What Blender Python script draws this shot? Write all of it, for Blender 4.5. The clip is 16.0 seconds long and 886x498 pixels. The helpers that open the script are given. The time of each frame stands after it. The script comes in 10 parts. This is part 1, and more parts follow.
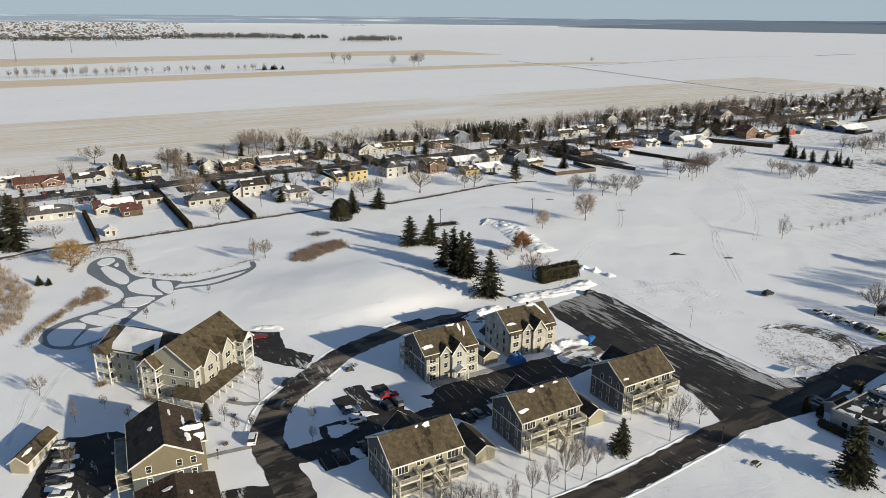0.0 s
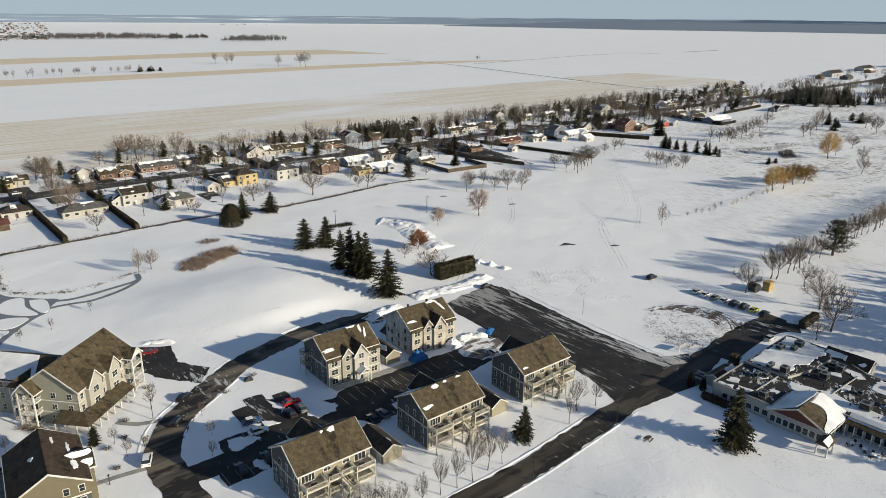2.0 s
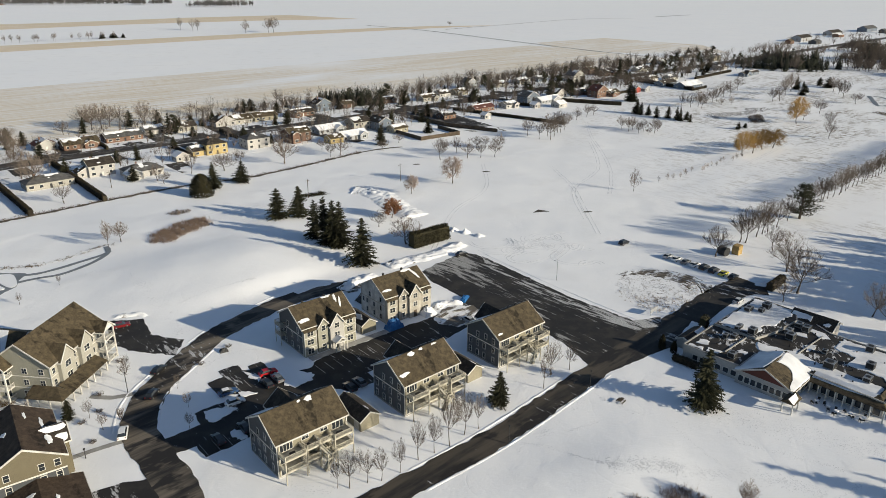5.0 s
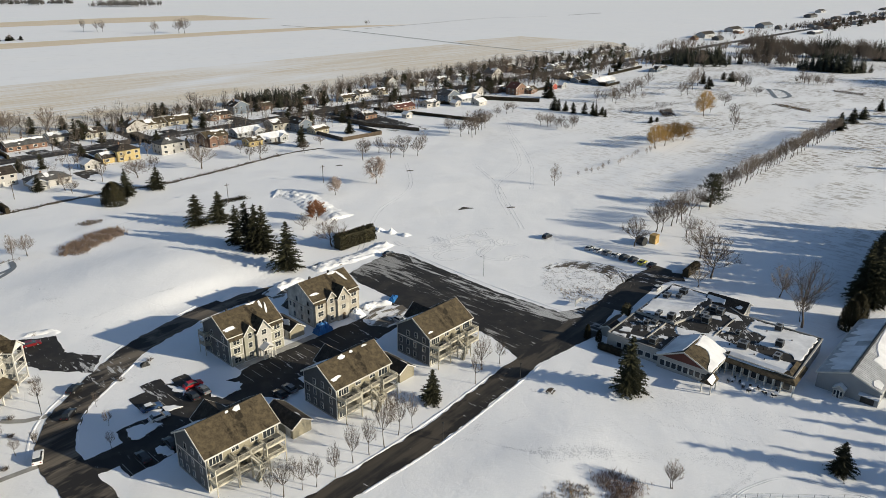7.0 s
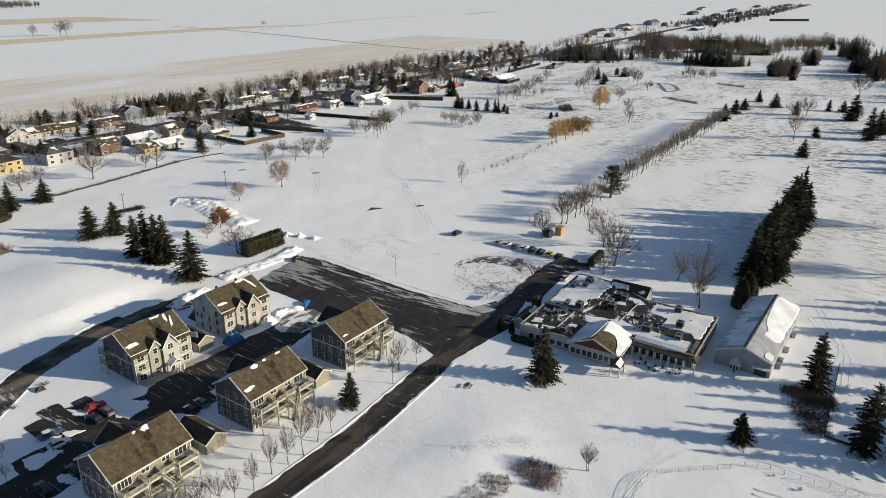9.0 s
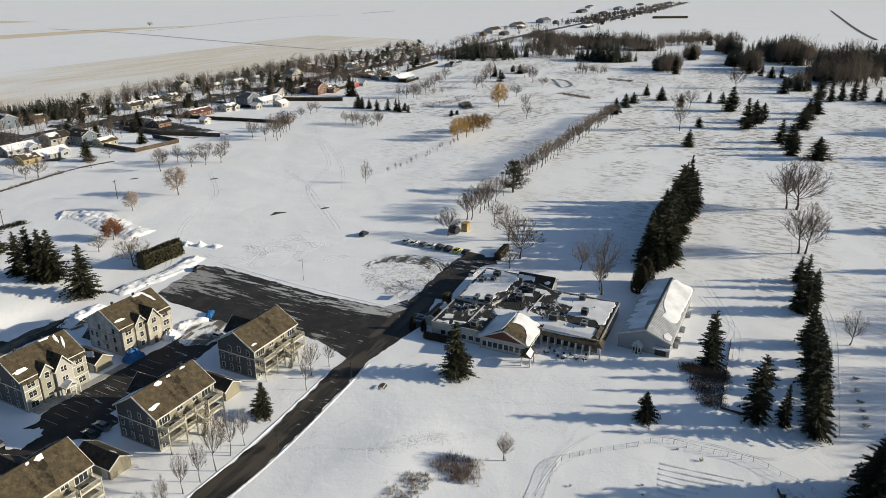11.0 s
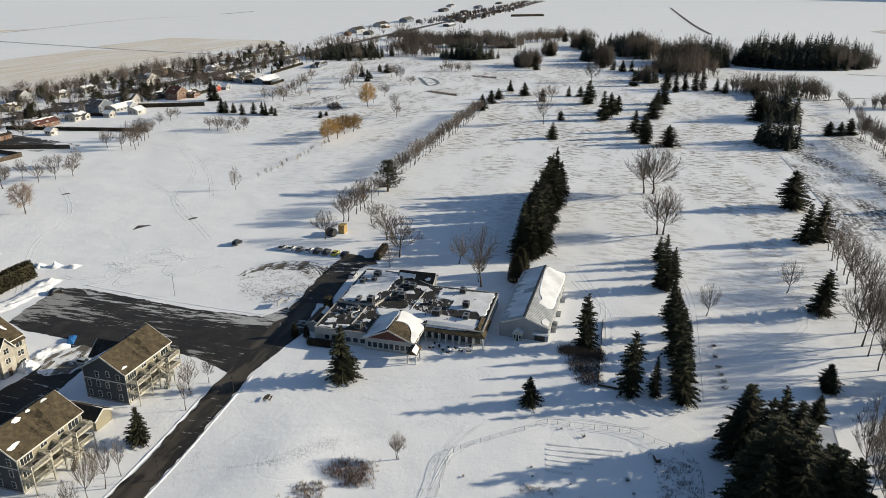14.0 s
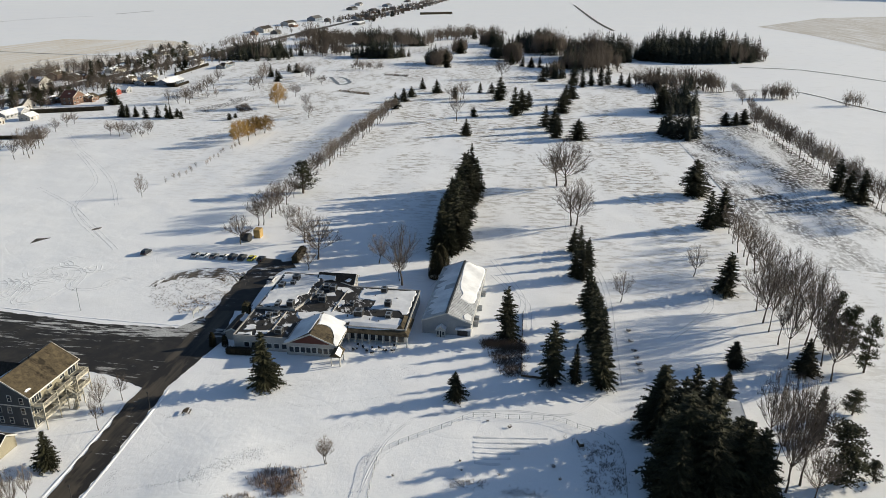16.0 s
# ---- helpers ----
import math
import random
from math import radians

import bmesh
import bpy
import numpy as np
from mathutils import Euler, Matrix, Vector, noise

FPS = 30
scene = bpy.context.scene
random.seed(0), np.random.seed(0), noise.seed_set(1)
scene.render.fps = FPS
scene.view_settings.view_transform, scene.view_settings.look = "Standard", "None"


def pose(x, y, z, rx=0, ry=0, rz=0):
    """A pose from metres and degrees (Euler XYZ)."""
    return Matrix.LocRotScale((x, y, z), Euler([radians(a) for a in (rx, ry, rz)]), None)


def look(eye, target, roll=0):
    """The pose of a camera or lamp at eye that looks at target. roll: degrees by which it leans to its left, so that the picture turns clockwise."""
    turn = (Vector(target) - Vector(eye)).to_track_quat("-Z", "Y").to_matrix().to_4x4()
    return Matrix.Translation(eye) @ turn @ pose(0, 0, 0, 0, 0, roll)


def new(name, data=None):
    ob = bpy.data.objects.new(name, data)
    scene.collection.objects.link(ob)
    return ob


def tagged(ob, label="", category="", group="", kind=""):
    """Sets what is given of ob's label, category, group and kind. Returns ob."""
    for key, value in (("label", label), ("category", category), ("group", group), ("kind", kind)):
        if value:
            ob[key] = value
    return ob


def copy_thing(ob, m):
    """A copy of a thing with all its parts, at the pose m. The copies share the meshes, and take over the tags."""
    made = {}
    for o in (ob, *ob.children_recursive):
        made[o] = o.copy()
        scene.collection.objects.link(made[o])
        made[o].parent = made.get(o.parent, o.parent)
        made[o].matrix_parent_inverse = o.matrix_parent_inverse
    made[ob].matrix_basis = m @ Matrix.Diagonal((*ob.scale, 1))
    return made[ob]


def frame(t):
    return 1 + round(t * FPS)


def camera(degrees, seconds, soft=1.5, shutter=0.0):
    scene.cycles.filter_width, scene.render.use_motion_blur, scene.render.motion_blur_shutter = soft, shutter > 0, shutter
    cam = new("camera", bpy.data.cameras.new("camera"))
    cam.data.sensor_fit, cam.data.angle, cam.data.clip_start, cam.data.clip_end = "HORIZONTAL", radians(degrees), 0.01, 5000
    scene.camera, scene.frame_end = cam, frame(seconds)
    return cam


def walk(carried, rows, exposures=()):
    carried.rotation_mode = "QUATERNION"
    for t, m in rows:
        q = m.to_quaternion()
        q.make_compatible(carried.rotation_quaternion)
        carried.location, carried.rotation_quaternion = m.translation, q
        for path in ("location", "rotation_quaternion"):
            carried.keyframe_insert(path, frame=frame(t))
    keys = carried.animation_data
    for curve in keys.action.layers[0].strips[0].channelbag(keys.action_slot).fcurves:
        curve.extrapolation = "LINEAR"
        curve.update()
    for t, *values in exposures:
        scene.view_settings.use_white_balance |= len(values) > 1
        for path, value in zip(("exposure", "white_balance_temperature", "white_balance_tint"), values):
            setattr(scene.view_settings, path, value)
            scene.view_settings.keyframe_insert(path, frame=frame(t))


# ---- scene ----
# ---- camera ----
cam = camera(64.80, 16.0, 0.65)
PATH = [
    (0.0, pose(0, 0, 90, 71.44, -0.51, 0.00)),
    (0.5, pose(0, 0, 90, 71.45, -0.51, -2.01)),
    (1.0, pose(0, 0, 90, 71.46, -0.51, -4.31)),
    (1.5, pose(0, 0, 90, 71.45, -0.51, -6.61)),
    (2.0, pose(0, 0, 90, 71.44, -0.51, -8.91)),
    (2.5, pose(0, 0, 90, 71.46, -0.51, -10.45)),
    (3.0, pose(0, 0, 90, 70.72, -0.51, -10.57)),
    (3.5, pose(0, 0, 90, 69.53, -0.50, -10.70)),
    (4.2, pose(0, 0, 90, 69.00, -0.50, -10.86)),
    (4.9, pose(0, 0, 90, 68.86, -0.50, -11.05)),
    (5.4, pose(0, 0, 90, 68.85, -0.50, -11.90)),
    (5.7, pose(0, 0, 90, 68.85, -0.50, -12.62)),
    (6.0, pose(0, 0, 90, 68.85, -0.50, -13.71)),
    (6.5, pose(0, 0, 90, 68.86, -0.50, -15.65)),
    (7.0, pose(0, 0, 90, 68.85, -0.50, -17.60)),
    (7.5, pose(0, 0, 90, 68.86, -0.50, -19.53)),
    (8.0, pose(0, 0, 90, 68.87, -0.50, -21.52)),
    (8.5, pose(0, 0, 90, 68.87, -0.49, -23.46)),
    (9.0, pose(0, 0, 90, 68.87, -0.49, -25.41)),
    (10.3, pose(0, 0, 90, 68.88, -0.49, -30.62)),
    (11.5, pose(0, 0, 90, 68.89, -0.49, -35.62)),
    (12.0, pose(0, 0, 90, 68.90, -0.48, -37.77)),
    (12.5, pose(0, 0, 90, 68.92, -0.48, -39.89)),
    (13.0, pose(0, 0, 90, 68.95, -0.47, -41.99)),
    (13.5, pose(0, 0, 90, 68.94, -0.47, -42.90)),
    (14.0, pose(0, 0, 90, 68.94, -0.47, -44.13)),
    (14.5, pose(0, 0, 90, 68.94, -0.46, -45.82)),
    (15.0, pose(0, 0, 90, 68.93, -0.46, -47.55)),
    (15.5, pose(0, 0, 90, 68.91, -0.46, -49.38)),
    (16.0, pose(0, 0, 90, 68.86, -0.46, -51.20)),
]
walk(cam, PATH, ((0.0, 0.18), (9.0, 0.18), (14.0, 0.2), (16.0, 0.26)))

# ---- world, sun, exposure ----
SUN_DIR = Vector((0.822, -0.570, 0.305)).normalized()
world = bpy.data.worlds.new("sky")
scene.world = world
world.use_nodes = True
sky = world.node_tree.nodes.new("ShaderNodeTexSky")
sky.sky_type = "NISHITA"
sky.sun_disc = False
sky.sun_elevation = math.asin(SUN_DIR.z)
sky.sun_rotation = math.atan2(SUN_DIR.x, SUN_DIR.y)
sky.altitude = 100
sky.air_density = 1.0
sky.dust_density = 0.9
sky.ozone_density = 2.5
background = world.node_tree.nodes["Background"]
background.inputs[1].default_value = 0.090
world.node_tree.links.new(sky.outputs[0], background.inputs[0])
sun = bpy.data.lights.new("sun", "SUN")
sun.energy = 5.15
sun.angle = radians(0.6)
sun.color = (1.0, 0.905, 0.715)
new("sun", sun).matrix_world = look(SUN_DIR * 100, (0, 0, 0))

# ---- materials ----


def node_mat(name, rough=0.8, metal=0.0):
    m = bpy.data.materials.new(name)
    m.use_nodes = True
    nt = m.node_tree
    b = nt.nodes["Principled BSDF"]
    b.inputs["Roughness"].default_value = rough
    b.inputs["Metallic"].default_value = metal
    b.inputs["Specular IOR Level"].default_value = 0.3
    return m, nt, b


def coords(nt, kind="Object"):
    return nt.nodes.new("ShaderNodeTexCoord").outputs[kind]


def noise_node(nt, vec, scale, detail=4.0, rough=0.55, distort=0.0):
    n = nt.nodes.new("ShaderNodeTexNoise")
    n.inputs["Scale"].default_value = scale
    n.inputs["Detail"].default_value = detail
    n.inputs["Roughness"].default_value = rough
    n.inputs["Distortion"].default_value = distort
    nt.links.new(vec, n.inputs["Vector"])
    return n.outputs["Fac"]


def stretch(nt, vec, sx, sy, sz, turn=0.0):
    n = nt.nodes.new("ShaderNodeMapping")
    n.vector_type = "TEXTURE"
    n.inputs["Rotation"].default_value = (0, 0, radians(turn))
    n.inputs["Scale"].default_value = (sx, sy, sz)
    nt.links.new(vec, n.inputs["Vector"])
    return n.outputs[0]


def ramp(nt, fac, lo, hi, a=(0, 0, 0), b=(1, 1, 1)):
    r = nt.nodes.new("ShaderNodeValToRGB")
    r.color_ramp.elements[0].position, r.color_ramp.elements[1].position = lo, hi
    r.color_ramp.elements[0].color, r.color_ramp.elements[1].color = (*a, 1), (*b, 1)
    nt.links.new(fac, r.inputs[0])
    return r.outputs[0]


def mix(nt, fac, a, b, mode="MIX"):
    n = nt.nodes.new("ShaderNodeMix")
    n.data_type, n.blend_type = "RGBA", mode
    for socket, v in ((n.inputs[0], fac), (n.inputs[6], a), (n.inputs[7], b)):
        if isinstance(v, (int, float)):
            socket.default_value = v
        elif isinstance(v, tuple):
            socket.default_value = (*v, 1)
        else:
            nt.links.new(v, socket)
    return n.outputs[2]


def bump(nt, b, height, strength, dist):
    n = nt.nodes.new("ShaderNodeBump")
    n.inputs["Strength"].default_value = strength
    n.inputs["Distance"].default_value = dist
    nt.links.new(height, n.inputs["Height"])
    nt.links.new(n.outputs[0], b.inputs["Normal"])


def grained(name, c1, c2, fine=3.0, broad=0.25, rough=0.8, relief=0.02, metal=0.0, tint=0.12):
    """Two-scale mottled surface; each object differs a little."""
    m, nt, b = node_mat(name, rough, metal)
    vec = coords(nt)
    f1, f2 = noise_node(nt, vec, fine, 6, 0.65), noise_node(nt, vec, broad, 3)
    col = mix(nt, ramp(nt, f1, 0.3, 0.7), c1, c2)
    col = mix(nt, ramp(nt, f2, 0.35, 0.7), col, tuple(0.72 * x for x in c1))
    if tint:
        info = nt.nodes.new("ShaderNodeObjectInfo")
        hsv = nt.nodes.new("ShaderNodeHueSaturation")
        add = nt.nodes.new("ShaderNodeMapRange")
        add.inputs[3].default_value, add.inputs[4].default_value = 1 - tint, 1 + tint
        nt.links.new(info.outputs["Random"], add.inputs[0])
        nt.links.new(add.outputs[0], hsv.inputs["Value"])
        nt.links.new(col, hsv.inputs["Color"])
        col = hsv.outputs[0]
    nt.links.new(col, b.inputs["Base Color"])
    if relief:
        bump(nt, b, f1, 0.6, relief)
    return m


def siding(name, c, board=0.16):
    """Horizontal lap boards: relief and faint dark joints."""
    m, nt, b = node_mat(name, 0.65)
    vec = coords(nt)
    w = nt.nodes.new("ShaderNodeTexWave")
    w.wave_type, w.bands_direction, w.wave_profile = "BANDS", "Z", "SAW"
    w.inputs["Scale"].default_value = 6.283 / (20 * board)
    nt.links.new(vec, w.inputs["Vector"])
    f = noise_node(nt, vec, 0.7, 4)
    col = mix(nt, f, tuple(x * 0.86 for x in c), tuple(min(1, x * 1.12) for x in c))
    col = mix(nt, ramp(nt, w.outputs["Fac"], 0.0, 0.16), tuple(x * 0.6 for x in c), col)
    nt.links.new(col, b.inputs["Base Color"])
    bump(nt, b, w.outputs["Fac"], 0.4, 0.02)
    return m


def snow_mat(name, dirty=0.0, tracks=0.0, stubble=0.0, straw=(0.52, 0.44, 0.32), rows_wide=1.2, weeds=""):
    m, nt, b = node_mat(name, 0.7)
    b.inputs["Specular IOR Level"].default_value = 0.25
    vec = coords(nt)
    broad, mid, fine = noise_node(nt, vec, 0.012, 3), noise_node(nt, vec, 0.07, 4, 0.45), noise_node(nt, vec, 0.9, 5)
    col = mix(nt, broad, (0.83, 0.84, 0.86), (0.90, 0.895, 0.885))
    col = mix(nt, ramp(nt, mid, 0.55, 0.8), col, (0.81, 0.81, 0.81))
    if stubble:
        rows = noise_node(nt, stretch(nt, vec, 140, rows_wide, 1, 32), 1.0, 5, 0.7)
        spots = noise_node(nt, stretch(nt, vec, 3, 1, 1, 32), 0.011, 4, 0.6)
        both = mix(nt, 1.0, ramp(nt, rows, 0.60 - 0.24 * stubble, 0.86 - 0.24 * stubble), ramp(nt, spots, 0.56 - 0.3 * stubble, 0.78 - 0.3 * stubble), "MULTIPLY")
        col = mix(nt, both, col, straw)
    if dirty:
        d1 = noise_node(nt, stretch(nt, vec, 3.5, 1.5, 1, 32), 0.35, 6, 0.68)
        col = mix(nt, ramp(nt, d1, 0.62 - 0.07 * dirty, 0.66 - 0.05 * dirty), col, (0.15, 0.13, 0.105))
    if weeds:
        # dry grass showing through, more towards the far fairways
        split = nt.nodes.new("ShaderNodeSeparateXYZ")
        nt.links.new(vec, split.inputs[0])
        span = nt.nodes.new("ShaderNodeMapRange")
        span.inputs[1].default_value, span.inputs[2].default_value = 140, 330
        nt.links.new(split.outputs[0], span.inputs[0])
        thin = weeds == "thin"
        w1 = noise_node(nt, stretch(nt, vec, 2.6 if thin else 1.5, 1.0, 1, -58 if thin else 32), 0.42 if thin else 0.6, 7, 0.66)
        w2 = noise_node(nt, stretch(nt, vec, 2.5, 1.0, 1, 32), 0.03 if thin else 0.045, 9, 0.70)
        both = mix(nt, 1.0, ramp(nt, w1, 0.49 if thin else 0.42, 0.57 if thin else 0.52), ramp(nt, w2, 0.44 if thin else 0.44, 0.55 if thin else 0.56), "MULTIPLY")
        # mown fairways only: the open plain behind lies under unbroken snow
        along = nt.nodes.new("ShaderNodeVectorMath")
        along.operation = "DOT_PRODUCT"
        along.inputs[1].default_value = (-0.53, 0.848, 0)
        nt.links.new(vec, along.inputs[0])
        both = mix(nt, 1.0, both, span.outputs[0], "MULTIPLY")
        reach = nt.nodes.new("ShaderNodeVectorMath")
        reach.operation = "LENGTH"
        nt.links.new(vec, reach.inputs[0])
        for value, lo, hi in ((along.outputs["Value"], 300, 345), (along.outputs["Value"], -158, -172), (reach.outputs["Value"], 950, 1200)):
            fade = nt.nodes.new("ShaderNodeMapRange")
            fade.inputs[1].default_value, fade.inputs[2].default_value = lo, hi
            fade.inputs[3].default_value, fade.inputs[4].default_value = 1, 0
            nt.links.new(value, fade.inputs[0])
            both = mix(nt, 1.0, both, fade.outputs[0], "MULTIPLY")
        col = mix(nt, both, col, (0.27, 0.235, 0.19) if thin else (0.085, 0.072, 0.06))
    nt.links.new(col, b.inputs["Base Color"])
    grain = noise_node(nt, stretch(nt, vec, 1.8, 1.0, 1, 20), 2.6, 4, 0.6)
    h = mix(nt, 0.07, mix(nt, 0.09, mid, fine), grain)
    # old ski and sledge lines wandering over the snow
    for k, (scale, size) in enumerate(((0.017, 0.0035), (0.028, 0.004), (0.011, 0.0022))):
        off = nt.nodes.new("ShaderNodeMapping")
        off.inputs["Location"].default_value = (37.0 * k, 91.0 * k, 13.0 * k)
        nt.links.new(vec, off.inputs["Vector"])
        band = nt.nodes.new("ShaderNodeValToRGB")
        e = band.color_ramp.elements
        e[0].position, e[1].position = 0.5 - size, 0.5 + size
        e[0].color = e[1].color = (1, 1, 1, 1)
        dip = e.new(0.5)
        dip.color = (0.55, 0.55, 0.55, 1)
        nt.links.new(noise_node(nt, off.outputs[0], scale, 2.5, 0.4), band.inputs[0])
        h = mix(nt, 0.10, h, mix(nt, 1.0, h, band.outputs[0], "MULTIPLY"))
    if tracks:
        lines = noise_node(nt, stretch(nt, vec, 40, 0.9, 1, 24), 0.8, 3, 0.6, 0.6)
        h = mix(nt, tracks, h, lines)
    bump(nt, b, h, 0.9, 0.6)
    far = nt.nodes.new("ShaderNodeVectorMath")
    far.operation = "LENGTH"
    nt.links.new(vec, far.inputs[0])
    calm = nt.nodes.new("ShaderNodeMapRange")
    calm.inputs[1].default_value, calm.inputs[2].default_value = 450, 1300
    calm.inputs[3].default_value, calm.inputs[4].default_value = 0.9, 0.015
    nt.links.new(far.outputs["Value"], calm.inputs[0])
    nt.links.new(calm.outputs[0], b.inputs["Normal"].links[0].from_node.inputs["Strength"])
    return m


def asphalt_mat(name, snowy, brown=0.0, turn=-58, fleck=(0.60, 0.60, 0.60), long=3.0):
    """Cold asphalt with damp stains, worn pale wheel marks and thin leftover snow in streaks; snowy 0 to 1."""
    m, nt, b = node_mat(name, 0.75)
    vec = coords(nt)
    fine, mid = noise_node(nt, vec, 6, 3), noise_node(nt, vec, 0.22, 5, 0.6)
    col = mix(nt, fine, (0.014, 0.0135, 0.0135), (0.031, 0.029, 0.028))
    worn = noise_node(nt, stretch(nt, vec, 14, 1.6, 1, 32), 0.5, 4, 0.6)
    col = mix(nt, ramp(nt, mid, 0.45, 0.70), col, (0.046, 0.041, 0.035))
    if brown:
        col = mix(nt, ramp(nt, worn, 0.38, 0.60), col, tuple(brown * x for x in (0.16, 0.135, 0.105)))
        damp = noise_node(nt, stretch(nt, vec, 2.5, 1.0, 1, 32), 0.16, 4, 0.62)
        col = mix(nt, ramp(nt, damp, 0.52, 0.58), col, (0.022, 0.020, 0.019))
    flecks = noise_node(nt, stretch(nt, vec, long, 0.8, 1, turn), 0.62, 8, 0.66)
    where = noise_node(nt, stretch(nt, vec, 2.0, 1.0, 1, turn), 0.055, 3)
    both = mix(nt, 0.42, flecks, where)
    lo = 0.66 - 0.20 * snowy
    thin = ramp(nt, noise_node(nt, vec, 3.0, 3), 0.3, 0.65, (0.35, 0.35, 0.35))
    col = mix(nt, mix(nt, 1.0, ramp(nt, both, lo, lo + 0.022), thin, "MULTIPLY"), col, fleck)
    nt.links.new(col, b.inputs["Base Color"])
    bump(nt, b, fine, 0.4, 0.02)
    return m


def shingle_mat(name, c1, c2):
    """Roof shingles in faint courses, with darker damp stains."""
    m, nt, b = node_mat(name, 0.9)
    vec = coords(nt)
    f1 = noise_node(nt, vec, 3.2, 6, 0.7)
    col = mix(nt, ramp(nt, f1, 0.3, 0.7), c1, c2)
    damp = noise_node(nt, stretch(nt, vec, 0.8, 2.6, 2.6), 0.42, 4, 0.6)
    col = mix(nt, ramp(nt, damp, 0.54, 0.60), col, tuple(0.62 * x for x in c1))
    patchy = noise_node(nt, vec, 0.9, 3)
    col = mix(nt, ramp(nt, patchy, 0.45, 0.75), col, tuple(1.25 * x for x in c2))
    nt.links.new(col, b.inputs["Base Color"])
    bump(nt, b, f1, 0.6, 0.03)
    return m


def leafy(name, c1, c2):
    m, nt, b = node_mat(name, 0.85)
    geo = nt.nodes.new("ShaderNodeNewGeometry")
    info = nt.nodes.new("ShaderNodeObjectInfo")
    col = mix(nt, geo.outputs["Random Per Island"], c1, c2)
    hsv = nt.nodes.new("ShaderNodeHueSaturation")
    rng = nt.nodes.new("ShaderNodeMapRange")
    rng.inputs[3].default_value, rng.inputs[4].default_value = 0.75, 1.3
    nt.links.new(info.outputs["Random"], rng.inputs[0])
    nt.links.new(rng.outputs[0], hsv.inputs["Value"])
    nt.links.new(col, hsv.inputs["Color"])
    nt.links.new(hsv.outputs[0], b.inputs["Base Color"])
    return m


SNOW = snow_mat("snow", tracks=0.025, weeds="thin")
SNOW_WEEDY = snow_mat("weeds_through_snow", tracks=0.1, weeds="thick")
SNOW_CLEAN = snow_mat("drifted_snow")
SNOW_YARD = snow_mat("trodden_garden_snow", dirty=0.32, tracks=0.3)
SNOW_ROUGH = snow_mat("trampled_snow", dirty=0.55, tracks=0.4)
SNOW_DIRTY = snow_mat("churned_snow_and_soil", dirty=2.0, tracks=0.6)
STUBBLE = snow_mat("stubble_under_snow", stubble=0.92, straw=(0.62, 0.49, 0.29), rows_wide=1.6)
STUBBLE_DENSE = snow_mat("cut_stubble", stubble=1.5, straw=(0.69, 0.57, 0.40), rows_wide=2.5)
STUBBLE_DARK = snow_mat("bare_field_soil", stubble=1.2, straw=(0.52, 0.47, 0.40), rows_wide=4.0)
SNOW_TRACK = grained("pressed_snow", (0.78, 0.79, 0.81), (0.85, 0.85, 0.85), 2.0, 0.2, 0.75, 0.04, tint=0)
ROOF_SNOW = grained("roof_snow", (0.80, 0.81, 0.83), (0.87, 0.87, 0.87), 1.5, 0.2, 0.7, 0.05, tint=0)
ASPHALT = asphalt_mat("asphalt", 0.45)
ASPHALT_SNOWY = asphalt_mat("asphalt_with_snow_flecks", 0.60, fleck=(0.42, 0.415, 0.40), long=5.5)
ASPHALT_ICY = asphalt_mat("asphalt_under_thin_snow", 0.78, fleck=(0.58, 0.58, 0.57), long=6.0)
ASPHALT_WORN = asphalt_mat("worn_asphalt", 0.30, 1.05)
ASPHALT_ROAD = asphalt_mat("dark_road_asphalt", 0.34, 0.5)
ASPHALT_STREET = asphalt_mat("village_street_asphalt", 0.5, 0.5, 32)
CONCRETE = grained("concrete", (0.34, 0.33, 0.31), (0.45, 0.44, 0.41), 3, 0.4)
SHINGLE_BROWN = shingle_mat("brown_shingles", (0.036, 0.028, 0.017), (0.090, 0.070, 0.042))
SHINGLE_UMBER = shingle_mat("umber_shingles", (0.026, 0.018, 0.012), (0.062, 0.043, 0.030))
SHINGLE_DARK = grained("dark_shingles", (0.022, 0.018, 0.015), (0.085, 0.070, 0.055), 2.6, 0.5, 0.9, 0.03)
SHINGLE_GREY = grained("grey_shingles", (0.06, 0.06, 0.06), (0.16, 0.155, 0.15), 2.4, 0.4, 0.9, 0.03)
SHINGLE_MAROON = grained("maroon_shingles", (0.085, 0.035, 0.03), (0.14, 0.06, 0.045), 5, 0.4, 0.9, 0.03)
SLATE_SIDING = siding("slate_grey_siding", (0.075, 0.08, 0.085))
BEIGE_SIDING = siding("khaki_siding", (0.26, 0.235, 0.17))
CREAM_SIDING = siding("cream_siding", (0.34, 0.325, 0.28))
OLIVE_SIDING = siding("olive_siding", (0.145, 0.125, 0.082))
SAGE_SIDING = siding("sage_siding", (0.30, 0.29, 0.235))
WHITE_SIDING = siding("white_siding", (0.40, 0.385, 0.36))
YELLOW_SIDING = siding("yellow_siding", (0.40, 0.31, 0.14))
GREY_SIDING = siding("grey_siding", (0.30, 0.31, 0.32))
BLUE_SIDING = siding("blue_grey_siding", (0.13, 0.16, 0.20))
RED_SIDING = siding("red_siding", (0.32, 0.06, 0.04))
BRICK = grained("brown_brick", (0.15, 0.085, 0.06), (0.24, 0.15, 0.105), 6, 0.5)
WRAP = grained("house_wrap", (0.34, 0.31, 0.26), (0.52, 0.49, 0.42), 1.1, 0.35, 0.6)
WRAP_GREY = grained("patched_wrap", (0.40, 0.39, 0.37), (0.62, 0.61, 0.58), 0.9, 0.5, 0.6)
